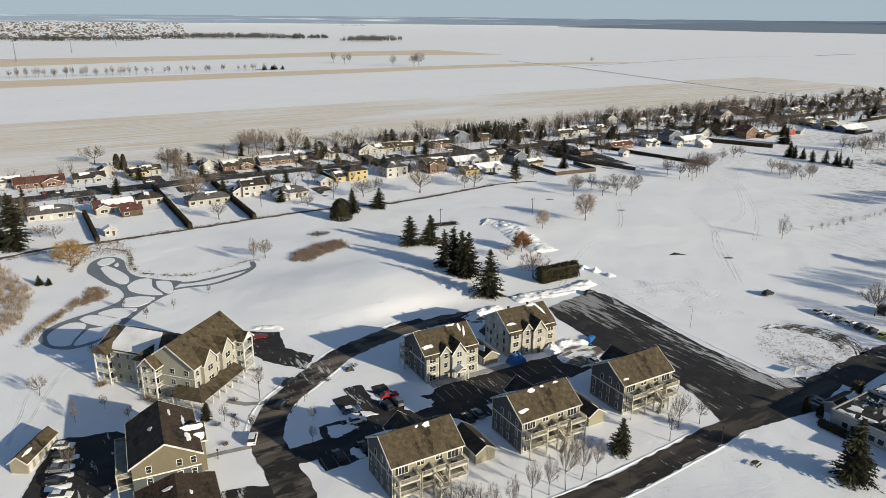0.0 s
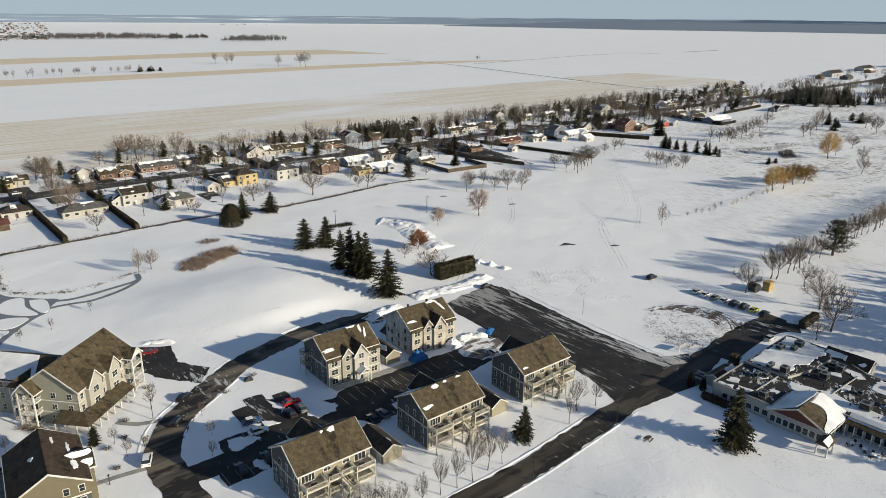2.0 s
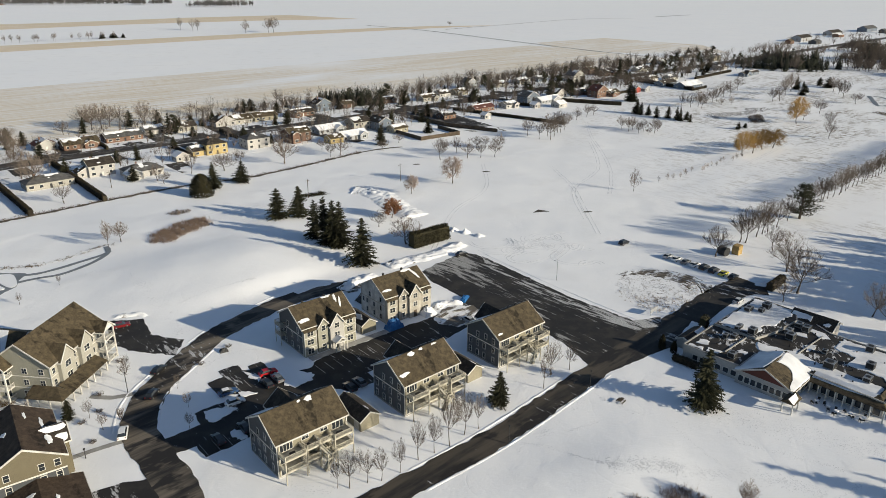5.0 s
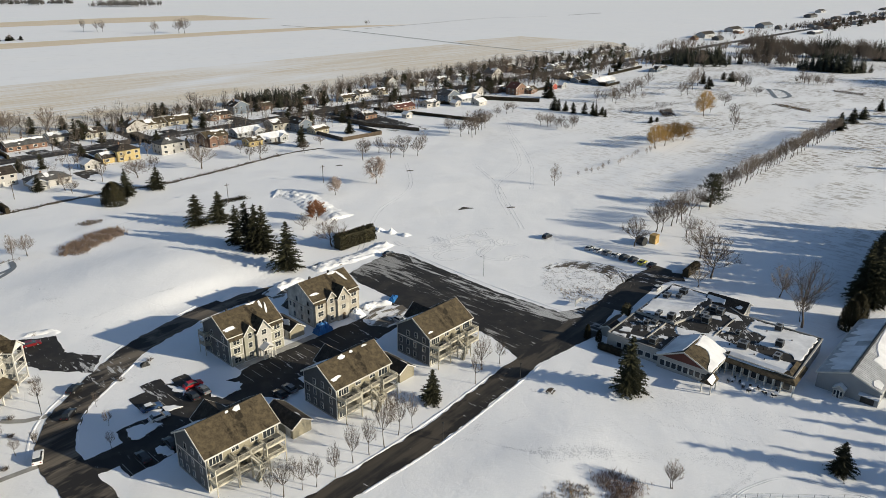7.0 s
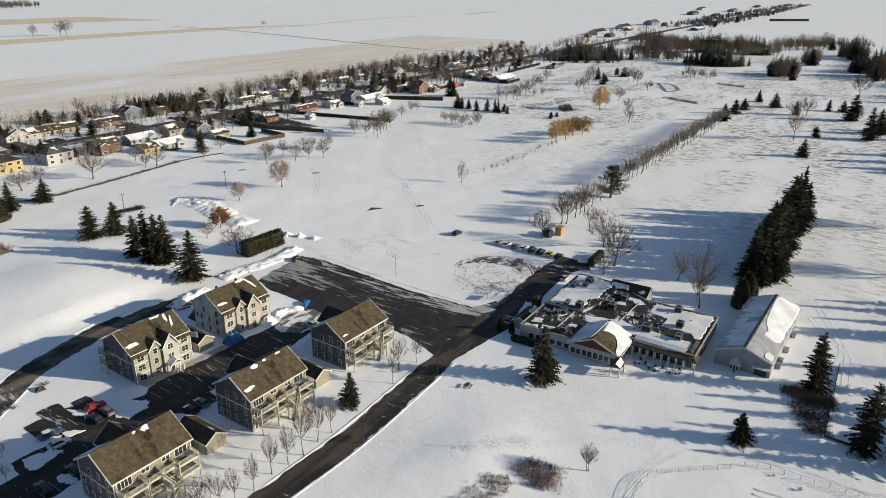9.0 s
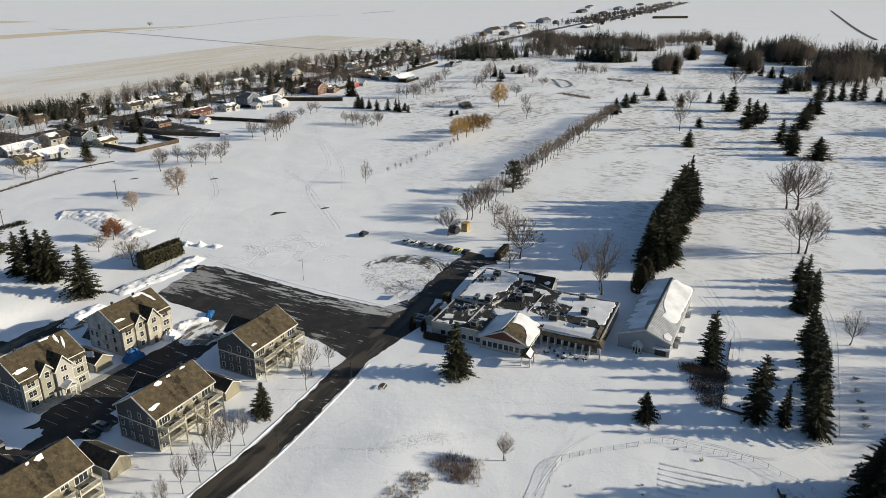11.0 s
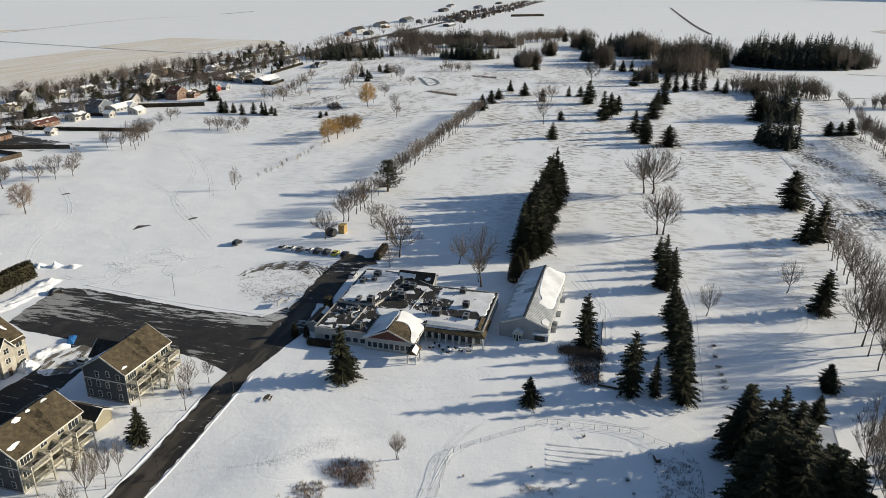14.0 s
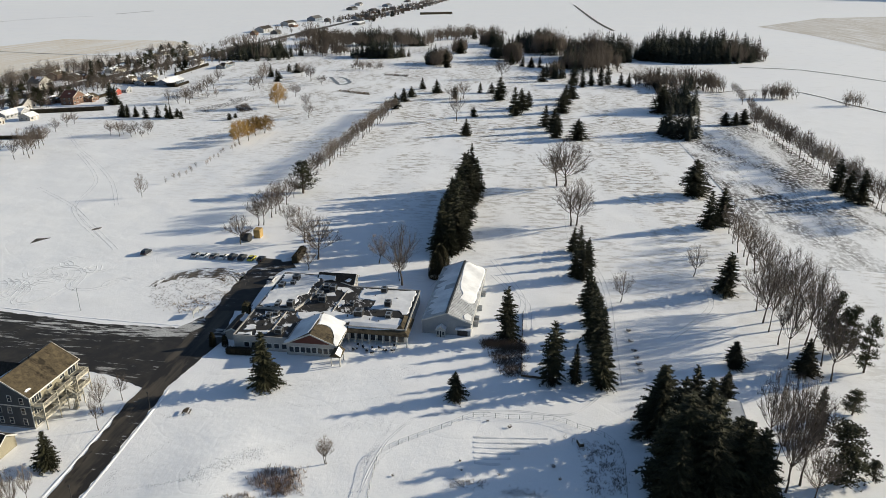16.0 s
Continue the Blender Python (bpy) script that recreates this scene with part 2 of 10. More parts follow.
WHITE_TRIM = grained("white_trim", (0.60, 0.58, 0.53), (0.72, 0.70, 0.65), 4, 0.6, 0.5, 0.0)
CREAM_TRIM = grained("cream_timber", (0.44, 0.41, 0.33), (0.56, 0.53, 0.44), 4, 0.6, 0.6, 0.0)
DECK = grained("deck_boards", (0.30, 0.28, 0.23), (0.42, 0.40, 0.34), 4, 0.5)
MAROON_WALL = siding("dark_red_gable_siding", (0.115, 0.04, 0.03))
BARK = grained("bark", (0.075, 0.060, 0.048), (0.145, 0.118, 0.095), 4, 0.6, 0.9, 0.03, tint=0.2)
TWIG = leafy("twigs", (0.095, 0.076, 0.062), (0.18, 0.146, 0.120))
TWIG_GOLD = leafy("willow_twigs", (0.25, 0.15, 0.045), (0.40, 0.26, 0.09))
TWIG_RUST = leafy("dry_oak_leaves", (0.16, 0.07, 0.035), (0.28, 0.13, 0.065))
TWIG_PALE = leafy("birch_twigs", (0.23, 0.18, 0.15), (0.37, 0.30, 0.26))
NEEDLES = leafy("spruce_needles", (0.018, 0.019, 0.010), (0.054, 0.053, 0.026))
PINE = leafy("pine_needles", (0.024, 0.026, 0.013), (0.066, 0.066, 0.030))
CEDAR = leafy("cedar_foliage", (0.018, 0.017, 0.008), (0.048, 0.042, 0.019))
HEDGE = leafy("clipped_hedge", (0.018, 0.014, 0.008), (0.046, 0.036, 0.02))
REED = leafy("dry_reeds", (0.13, 0.09, 0.05), (0.26, 0.185, 0.105))
RUBBER = grained("rubber", (0.015, 0.015, 0.015), (0.03, 0.03, 0.03), 6, 1, 0.8, 0, tint=0)
STEEL = grained("galvanised_steel", (0.30, 0.31, 0.32), (0.42, 0.43, 0.44), 5, 0.8, 0.45, 0, 0.6)
DARK_METAL = grained("dark_metal", (0.02, 0.02, 0.02), (0.05, 0.05, 0.05), 5, 0.8, 0.5, 0)
TARP = grained("blue_tarpaulin", (0.015, 0.10, 0.30), (0.04, 0.20, 0.46), 1.5, 0.6, 0.45, 0.05, tint=0)
MEMBRANE = asphalt_mat("black_roof_membrane", 0.42, 0.0, 32, (0.7, 0.7, 0.71), 1.6)
METAL_ROOF = grained("ribbed_metal_roof", (0.42, 0.43, 0.44), (0.55, 0.56, 0.57), 2, 0.4, 0.45, 0.01, 0.0, tint=0)
STRAW = grained("weathered_straw", (0.36, 0.24, 0.09), (0.52, 0.37, 0.16), 4, 0.8)
WOOD = grained("weathered_wood", (0.06, 0.045, 0.03), (0.13, 0.095, 0.065), 4, 0.6)
SOIL = grained("dark_soil", (0.07, 0.06, 0.05), (0.15, 0.13, 0.105), 2, 0.4)
BRUSH = leafy("brown_brush", (0.13, 0.095, 0.072), (0.27, 0.195, 0.15))
FAR_WOOD = leafy("far_woodland", (0.075, 0.060, 0.048), (0.155, 0.122, 0.098))
# twigs of the farthest trees, greyed to paint distance haze into their colour
FAR_HAZE_TINT = leafy("far_trees_haze_tinted", (0.085, 0.082, 0.080), (0.17, 0.16, 0.15))
FAR_SPRUCE = leafy("far_spruces", (0.022, 0.026, 0.018), (0.06, 0.062, 0.040))


def glass_mat():
    m, nt, b = node_mat("window_glass", 0.06)
    b.inputs["Base Color"].default_value = (0.025, 0.03, 0.035, 1)
    b.inputs["Specular IOR Level"].default_value = 0.6
    return m


def ice_mat():
    m, nt, b = node_mat("pond_ice", 0.4)
    vec = coords(nt)
    f = noise_node(nt, vec, 0.25, 5)
    nt.links.new(mix(nt, f, (0.11, 0.12, 0.13), (0.24, 0.25, 0.26)), b.inputs["Base Color"])
    return m


def paint(name, c):
    m, nt, b = node_mat(name, 0.35)
    b.inputs["Base Color"].default_value = (*c, 1)
    b.inputs["Coat Weight"].default_value = 0.5
    return m


GLASS = glass_mat()
ICE = ice_mat()
CAR_PAINTS = {
    "black": paint("black_car_paint", (0.012, 0.012, 0.014)), "white": paint("white_car_paint", (0.75, 0.75, 0.74)),
    "red": paint("red_car_paint", (0.42, 0.015, 0.02)), "blue": paint("blue_car_paint", (0.03, 0.07, 0.16)),
    "grey": paint("grey_car_paint", (0.16, 0.165, 0.17)), "yellow": paint("yellow_car_paint", (0.55, 0.50, 0.06)),
    "maroon": paint("maroon_car_paint", (0.16, 0.012, 0.015)), "silver": paint("silver_car_paint", (0.45, 0.46, 0.47))}

# ---- mesh helpers ----


def mesh_object(name, verts, faces, material, parent=None, label="", slots=None, smooth=False):
    me = bpy.data.meshes.new(name)
    me.from_pydata([tuple(v) for v in verts], [], [tuple(f) for f in faces])
    for mm in (material if isinstance(material, (list, tuple)) else [material]):
        me.materials.append(mm)
    if slots is not None:
        me.polygons.foreach_set("material_index", slots)
    if smooth:
        me.polygons.foreach_set("use_smooth", [True] * len(me.polygons))
    me.update()
    ob = new(name, me)
    if parent:
        ob.parent = parent
    if label:
        ob["label"] = label
    return ob


class Shape:
    """Collects simple solids and links them as one mesh."""

    def __init__(self):
        self.v, self.f = [], []

    def add(self, verts, faces):
        n = len(self.v)
        self.v += [tuple(p) for p in verts]
        self.f += [tuple(i + n for i in f) for f in faces]
        return self

    def box(self, x0, x1, y0, y1, z0, z1):
        return self.add([(x0, y0, z0), (x1, y0, z0), (x1, y1, z0), (x0, y1, z0), (x0, y0, z1), (x1, y0, z1), (x1, y1, z1), (x0, y1, z1)],
                        [(3, 2, 1, 0), (4, 5, 6, 7), (0, 1, 5, 4), (1, 2, 6, 5), (2, 3, 7, 6), (3, 0, 4, 7)])

    def slab(self, outline, z0, z1):
        """A flat-lying polygon given thickness; outline counterclockwise."""
        n = len(outline)
        area = sum(outline[i][0] * outline[(i + 1) % n][1] - outline[(i + 1) % n][0] * outline[i][1] for i in range(n))
        if area < 0:
            outline = outline[::-1]
        return self.add([(x, y, z0) for x, y in outline] + [(x, y, z1) for x, y in outline],
                        [tuple(range(n))[::-1], tuple(range(n, 2 * n))] + [(i, (i + 1) % n, n + (i + 1) % n, n + i) for i in range(n)])

    def upright(self, outline, axis, a, b):
        """A polygon of (along, z), pushed from a to b along the other axis: axis 'x' makes walls across x."""
        n = len(outline)
        put = (lambda s, z, d: (d, s, z)) if axis == "x" else (lambda s, z, d: (s, d, z))
        return self.add([put(s, z, a) for s, z in outline] + [put(s, z, b) for s, z in outline],
                        [tuple(range(n))[::-1], tuple(range(n, 2 * n))] + [(i, (i + 1) % n, n + (i + 1) % n, n + i) for i in range(n)])

    def plank(self, p, q, width, thick, up=(0, 0, 1)):
        """A beam from p to q."""
        p, q = Vector(p), Vector(q)
        d = (q - p).normalized()
        s = d.cross(Vector(up))
        s = (s if s.length > 1e-4 else d.cross(Vector((1, 0, 0)))).normalized() * width / 2
        t = s.cross(d).normalized() * thick / 2
        return self.add([p - s - t, p + s - t, p + s + t, p - s + t, q - s - t, q + s - t, q + s + t, q - s + t],
                        [(3, 2, 1, 0), (4, 5, 6, 7), (0, 1, 5, 4), (1, 2, 6, 5), (2, 3, 7, 6), (3, 0, 4, 7)])

    def tube(self, p, q, r0, r1, n=5):
        p, q = Vector(p), Vector(q)
        d = (q - p).normalized()
        s = d.cross(Vector((0, 0, 1)))
        s = (s if s.length > 1e-3 else Vector((1, 0, 0))).normalized()
        t = d.cross(s)
        ring = [math.cos(6.2832 * i / n) * s + math.sin(6.2832 * i / n) * t for i in range(n)]
        return self.add([p + r0 * c for c in ring] + [q + r1 * c for c in ring],
                        [(i, (i + 1) % n, n + (i + 1) % n, n + i) for i in range(n)] + [tuple(range(n, 2 * n)), tuple(range(n))[::-1]])

    def link(self, name, material, parent=None, label="", smooth=False):
        return mesh_object(name, self.v, self.f, material, parent, label, smooth=smooth)


def thing(name, x, y, z, turn, label, category, group=""):
    ob = new(name)
    ob.matrix_basis = pose(x, y, z, 0, 0, turn)
    return tagged(ob, label, category, group)


rnd = random.Random(7)

# ---- ground ----
MOUNDS = ((-30, 224, 32, 22, 3.2), (-18, 236, 18, 14, 0.9), (-60, 262, 30, 22, 1.3), (-5, 205, 30, 12, 0.8), (58, 104, 14, 9, 1.1), (-95, 265, 30, 20, 1.0),
          (40, 300, 60, 30, 0.8), (-5, 262, 34, 16, 1.2))


def bowl(x, y):
    """The pond's shallow hollow."""
    return math.exp(-(((x + 112) / 44) ** 2 + ((y - 218) / 80) ** 2) ** 2)


def rise(x, y):
    z = 0.0
    for cx, cy, rx, ry, a in MOUNDS:
        q = ((x - cx) / rx) ** 2 + ((y - cy) / ry) ** 2
        if q < 6:
            z += a * math.exp(-q)
    if -150 < x < 560 and 20 < y < 480:
        z += 0.28 * noise.noise((x * 0.045, y * 0.045, 3.1)) + 0.10 * noise.noise((x * 0.16, y * 0.16, 7.7))
    return z * (1 - bowl(x, y))


def fade(v, lo, hi, soft):
    """1 inside lo..hi, falling to 0 over soft metres outside."""
    d = max(lo - v, v - hi, 0.0) / soft
    return 0.0 if d >= 1 else (1 - d * d * (3 - 2 * d))


def level(x, y):
    """Built ground is flat: roads, plots and yards keep to zero."""
    s, w = 0.866 * x + 0.5 * (y - 100), -0.5 * x + 0.866 * (y - 100)
    built = max(fade(s, -75, 110, 12) * fade(w, 0, 93, 9), fade(x, 80, 190, 14) * fade(y, 96, 205, 14), fade(x, -95, -48, 12) * fade(y, 60, 188, 10))
    sw, ss = -0.53 * x + 0.848 * y, 0.848 * x + 0.53 * y
    built = max(built, fade(sw, 352, 700, 24) * fade(ss, -300, 900, 40), fade(ss, 270, 500, 20) * fade(sw, -165, -80, 15))
    return rise(x, y) * (1 - built)


def ground_height(x, y):
    return level(x, y)


def axis_steps(lo, hi, step, far):
    out = [lo + i * step for i in range(int((hi - lo) / step) + 1)]
    d, e = step, out[0]
    left = []
    while e > -far:
        d *= 1.35
        e = max(-far, e - d)
        left.append(e)
    d, e = step, out[-1]
    while e < far:
        d *= 1.35
        e = min(far, e + d)
        out.append(e)
    return left[::-1] + out


def build_ground():
    xs, ys = axis_steps(-190, 420, 3.5, 4850), axis_steps(20, 460, 3.5, 4850)
    verts = [(x, y, ground_height(x, y) + max(0.0, math.hypot(x, y) - 3000) * 0.016) for y in ys for x in xs]
    n = len(xs)
    faces = [(j * n + i, j * n + i + 1, (j + 1) * n + i + 1, (j + 1) * n + i) for j in range(len(ys) - 1) for i in range(n - 1)]
    ob = mesh_object("ground", verts, faces, SNOW, smooth=True)
    tagged(ob, "flat snow-covered ground reaching to the horizon", "ground", kind="structure")


build_ground()


def frayed(outline, amount=0.5, step=1.1):
    """The same outline with the uneven edge that a plough leaves."""
    out = []
    for (ax, ay), (bx, by) in zip(outline, outline[1:] + outline[:1]):
        n = max(1, int(math.hypot(bx - ax, by - ay) / step))
        for k in range(n):
            x, y = ax + (bx - ax) * k / n, ay + (by - ay) * k / n
            out.append((x + amount * (noise.noise((x * 0.5, y * 0.5, 1.7)) + 0.7 * noise.noise((x * 1.7, y * 1.7, 4.1))),
                        y + amount * (noise.noise((x * 0.5, y * 0.5, 8.3)) + 0.7 * noise.noise((x * 1.7, y * 1.7, 6.6)))))
    return out


def patch(name, outline, material, z=0.03, label="", category="", kind="structure", thick=0.05):
    if category in ("parking lot", "driveway") or name == "garage_drive":
        outline = frayed(outline)
    ob = Shape().slab(outline, z - thick, z).link(name, material)
    return tagged(ob, label, category, kind=kind)


def smooth_line(points, step=4.0):
    """A rounded line through the points."""
    out = []
    n = len(points)
    for i in range(n - 1):
        p0, p1, p2, p3 = (Vector(points[max(0, min(n - 1, k))]) for k in (i - 1, i, i + 1, i + 2))
        m = max(2, int((p2 - p1).length / step))
        for k in range(m):
            t = k / m
            out.append(0.5 * ((2 * p1) + (p2 - p0) * t + (2 * p0 - 5 * p1 + 4 * p2 - p3) * t * t + (3 * p1 - p0 - 3 * p2 + p3) * t ** 3))
    return out + [Vector(points[-1])]


def ribbon(name, points, width, material, z=0.04, label="", category="road", drape=False, kind="structure", ragged=0.0, step=4.0):
    """A strip of even width along a rounded line."""
    line = smooth_line(points, step)
    verts, faces = [], []
    for i, p in enumerate(line):
        d = (line[min(i + 1, len(line) - 1)] - line[max(i - 1, 0)]).normalized()
        s = Vector((-d.y, d.x)) * width / 2
        for k, c in ((1, p + s * (1 + ragged * rnd.uniform(-1, 1))), (-1, p - s * (1 + ragged * rnd.uniform(-1, 1)))):
            verts.append((c.x, c.y, z + (ground_height(c.x, c.y) if drape else 0)))
        if i:
            faces.append((2 * i - 2, 2 * i - 1, 2 * i + 1, 2 * i))
    return tagged(mesh_object(name, verts, faces, material), label, category, kind=kind)

# ---- roads, yards and fields ----
S32 = (math.cos(radians(32)), math.sin(radians(32)))


def site(s, w):
    """Place from metres along and across the street grid (32 degrees)."""
    return (S32[0] * s - S32[1] * w, S32[1] * s + S32[0] * w)


def uv(u, v):
    """Place from metres along and across the apartment rows (30 degrees)."""
    return (0.866 * u - 0.5 * v, 100 + 0.5 * u + 0.866 * v)


def shore(points, step=2.0):
    """A closed rounded outline."""
    return [tuple(p) for p in smooth_line(points + points[:1], step)[:-1]]


def strip(name, s0, s1, w0, w1, material, z, label, category="field"):
    patch(name, [site(s0, w0), site(s1, w0), site(s1, w1), site(s0, w1)], material, z, label, category)


ribbon("main_road", [(-20.6, 88.8), (-4.6, 97.3), (13.0, 105.7), (35.0, 117.9), (51.4, 128.9), (68.4, 140.9), (85.6, 152.6), (101.3, 162.2), (114, 171), (125, 178), (137, 184)], 6.3, ASPHALT_ROAD, 0.05,
       "straight dark asphalt road with thin snow edges", ragged=0.13, step=1.6)
ribbon("ring_road", [(-23, 102), (-27.8, 114), (-33.2, 124), (-38.2, 133), (-39.2, 141), (-38.4, 149), (-34.8, 159.5), (-30.3, 169.2), (-25.4, 177.8), (-16.5, 187), (-8.5, 194.4), (2, 199.5), (14, 203)], 7.4, ASPHALT_WORN, 0.06,
       "curving asphalt estate road with worn pale tracks", ragged=0.09, step=1.6)
patch("icy_lot_edge", [(58, 219), (67, 200), (76, 182), (88, 163.5), (97, 164.5), (94, 159), (86, 158), (78, 168), (70, 181), (63, 196), (57, 209)], ASPHALT_ICY, 0.052, "strip of parking lot still under thin snow", "parking lot")
patch("parking_lot", [(35, 209), (40, 214), (52, 223), (56.5, 221), (66, 201), (75, 183), (89, 161), (99, 163), (104, 160), (92, 148), (71, 139), (66, 143), (64.5, 153), (58.6, 166), (50, 178), (44.5, 186), (37, 200)], ASPHALT_SNOWY, 0.04,
      "large dark parking lot with leftover snow flecks", "parking lot")
ribbon("club_drive", [(104, 161), (113, 168), (124, 175), (133, 178), (139, 176)], 9.0, ASPHALT, 0.062, "asphalt drive beside the clubhouse")
ribbon("field_road", [(1297, 623), (1700, 880), (3139, 1756)], 7.0, SOIL, 0.3, "straight dark farm track", "road", step=60)
patch("estate_yard", [uv(*p) for p in ((-17, 42.4), (-5.1, 42.3), (-4.8, 47.5), (3.1, 47.4), (6.6, 48), (2.4, 50.5), (2.7, 57.5), (6.7, 57.7), (7.1, 60.7), (11.7, 60.5), (11.7, 57.4), (13, 56.3), (13.6, 58.1), (17, 58.1), (17, 55.2), (16.7, 49.6), (17, 47.1), (21.7, 48.1), (25.5, 47.8), (28, 50), (52, 50), (66, 49.5), (84, 52), (87, 60), (90, 44), (84, 38), (70, 38.5), (60, 37), (34.6, 36.6), (34, 32.2), (26.5, 32.5), (23.9, 37.2), (6, 37), (4.5, 31.9), (-9, 31), (-9.1, 36.1), (-13.5, 36.3), (-18, 36))], ASPHALT, 0.055,
      "dark asphalt lane and bays between the apartment blocks", "parking lot")
for line in (((16.8, 47.1), (21.7, 48.1), (24.1, 45.4), (22.4, 42.2), (17.6, 42.7), (16.4, 44.9)), ((-2.0, 35.9), (-0.6, 36.1), (0.4, 33.6), (-0.4, 31.7), (-1.8, 31.4)), ((-3.1, 46.2), (-0.3, 46.3), (3.1, 43.4), (1.2, 41.9), (-3.7, 41.9)),
             ((11.4, 57.0), (12.5, 53.9), (13.8, 51.3), (12.2, 49.7), (11.3, 52.6)), ((6.5, 48.6), (8.5, 47.8), (9.4, 46.0), (6.2, 46.6))):
    patch("snow_ridge", frayed([uv(*p) for p in line], 0.8, 0.6), SNOW_CLEAN, 0.20, "low ridge of ploughed snow between parking bays", "snow", "", 0.2)
patch("garage_drive", [(-35, 174), (-44, 179), (-48, 189), (-57, 189), (-54, 175), (-46, 170), (-36, 166)], ASPHALT, 0.05, "short asphalt driveway", "road")
patch("garden_parking", [(-84.6, 133), (-73, 136.5), (-66, 134), (-60, 128), (-66, 112), (-80, 108), (-83, 122)], ASPHALT, 0.045, "half-cleared asphalt parking yard", "parking lot")
patch("driveway", [(-44.5, 115.0), (-41.5, 116.2), (-37.0, 117.6), (-33.5, 118.0), (-30.0, 112.5), (-38.0, 108.0), (-44.0, 110.5)], ASPHALT, 0.045, "short asphalt drive beside the olive house", "driveway")
ribbon("garden_path", [(-52, 150), (-47, 148.5), (-42, 149.5)], 1.6, CONCRETE, 0.06, "narrow concrete garden path", "path")
ribbon("garden_path", [(-50, 127), (-46, 129), (-41, 131)], 1.4, CONCRETE, 0.06, "narrow concrete garden path", "path")
patch("pavement", [uv(27, 50.2), uv(27, 52.4), uv(52, 52.0), uv(52, 49.8)], CONCRETE, 0.075, "pale concrete walk in front of the apartment block", "pavement")

# painted bay lines
def bay_lines(u0, n, pitch, v0, v1, lean=0.0):
    for k in range(n):
        u = u0 + k * pitch
        patch("bay_line", [uv(u, v0), uv(u + 0.12, v0), uv(u + 0.12 + lean, v1), uv(u + lean, v1)], CONCRETE, 0.082, "worn white painted bay line", "road marking", thick=0.01)


bay_lines(26.3, 12, 2.6, 43.2, 47.8)
bay_lines(-2.0, 3, 2.7, 44.0, 47.3)
bay_lines(-8.6, 4, 2.6, 31.4, 36.0)
bay_lines(4.5, 4, 2.6, 49.0, 53.0)

# village street and side lanes
ribbon("village_street", [site(-420, 405), site(0, 399), site(120, 401), site(250, 396), site(420, 396), site(560, 397), site(900, 395), site(1300, 398), site(2400, 402)], 14.5, ASPHALT_STREET, 0.06, "long straight village street")
ribbon("side_street", [site(228, 394), site(244, 330)], 7.5, ASPHALT_STREET, 0.055, "short asphalt side lane")
ribbon("side_street", [site(455, 394), site(458, 345)], 7.5, ASPHALT_STREET, 0.055, "short asphalt side lane")
ribbon("back_street", [site(470, 440), site(620, 446), site(760, 450)], 6.0, ASPHALT_STREET, 0.05, "asphalt back street")
strip("garden_snow", -260, 640, 403.5, 448, SNOW_YARD, 0.034, "trodden snow of the village gardens", "garden")
strip("garden_snow", -260, 620, 346, 388.5, SNOW_YARD, 0.034, "trodden snow of the village gardens", "garden")
patch("side_yard", [site(*q) for q in ((316, 388), (350, 388), (346, 350), (336, 302), (314, 306), (312, 361))], ASPHALT_ICY, 0.048, "half-cleared asphalt yard beside a hedge", "parking lot")
for line in (((103, 404), (114, 404), (112, 432), (103, 431)), ((153, 404), (165, 404), (164, 440), (156, 441)), ((191, 402), (204, 402), (206, 433), (194, 432)), ((135, 330), (143, 332), (145, 352), (135, 352)), ((60, 404), (72, 404), (72, 424), (61, 424)), ((262, 402), (276, 402), (276, 424), (264, 424))):
    patch("driveway", [site(*q) for q in line], ASPHALT_STREET, 0.045, "broad asphalt house driveway", "driveway")
for s in (-60, -12, 12, 33, 62, 96, 138, 176, 214, 262, 300, 338, 402, 446, 486):
    patch("driveway", [site(s - 1, 399), site(s + 9, 399), site(s + 9.5, 414), site(s - 1.5, 414)], ASPHALT, 0.05, "asphalt house driveway", "driveway")
for s in (-40, 26, 74, 118, 160, 196, 292, 360, 420, 500):
    patch("driveway", [site(s - 1, 376), site(s + 8, 376), site(s + 8, 391), site(s - 1, 391)], ASPHALT, 0.05, "asphalt house driveway", "driveway")

# the ditch with its thin bushy bank
ribbon("ditch", [(-172, 247), (-158, 263), (-142, 271), (-117, 287), (-86, 309), (-55, 328), (-28, 337.5), (0, 358), (31, 382), (54, 392)], 2.3, SOIL, 0.08, "narrow open ditch with bare soil banks", "ditch", drape=True, ragged=0.5, step=2.0)

# fields behind the village
strip("stubble_field", -900, 822, 452, 690, STUBBLE, 0.10, "snowy field with rows of tan stubble")
strip("weedy_field", 230, 480, -152, -92, SNOW_WEEDY, 0.13, "weedy rough ground showing through the snow")

# churned circle by the lot
def ring_patch():
    verts, faces = [], []
    rng = random.Random(5)
    n = 56
    for k in range(n):
        a = 6.283 * k / n
        for q in (0.93 - 0.35 * max(0.0, math.cos(a - 0.5)), 1.03 + 0.1 * max(0.0, math.cos(a - 0.5))):
            q2 = q * rng.uniform(0.95, 1.05)
            x, y = 106 + math.cos(a) * 15.5 * q2, 182.5 + math.sin(a) * 14.5 * q2
            verts.append((x, y, 0.05 + ground_height(x, y)))
        if math.cos(a - 0.5) > 0.0:
            faces.append((2 * k, 2 * k + 1, (2 * k + 3) % (2 * n), (2 * k + 2) % (2 * n)))
    tagged(mesh_object("churned_ring", verts, faces, SNOW_DIRTY), "ring of churned snow and soil", "ground", kind="structure")


ring_patch()

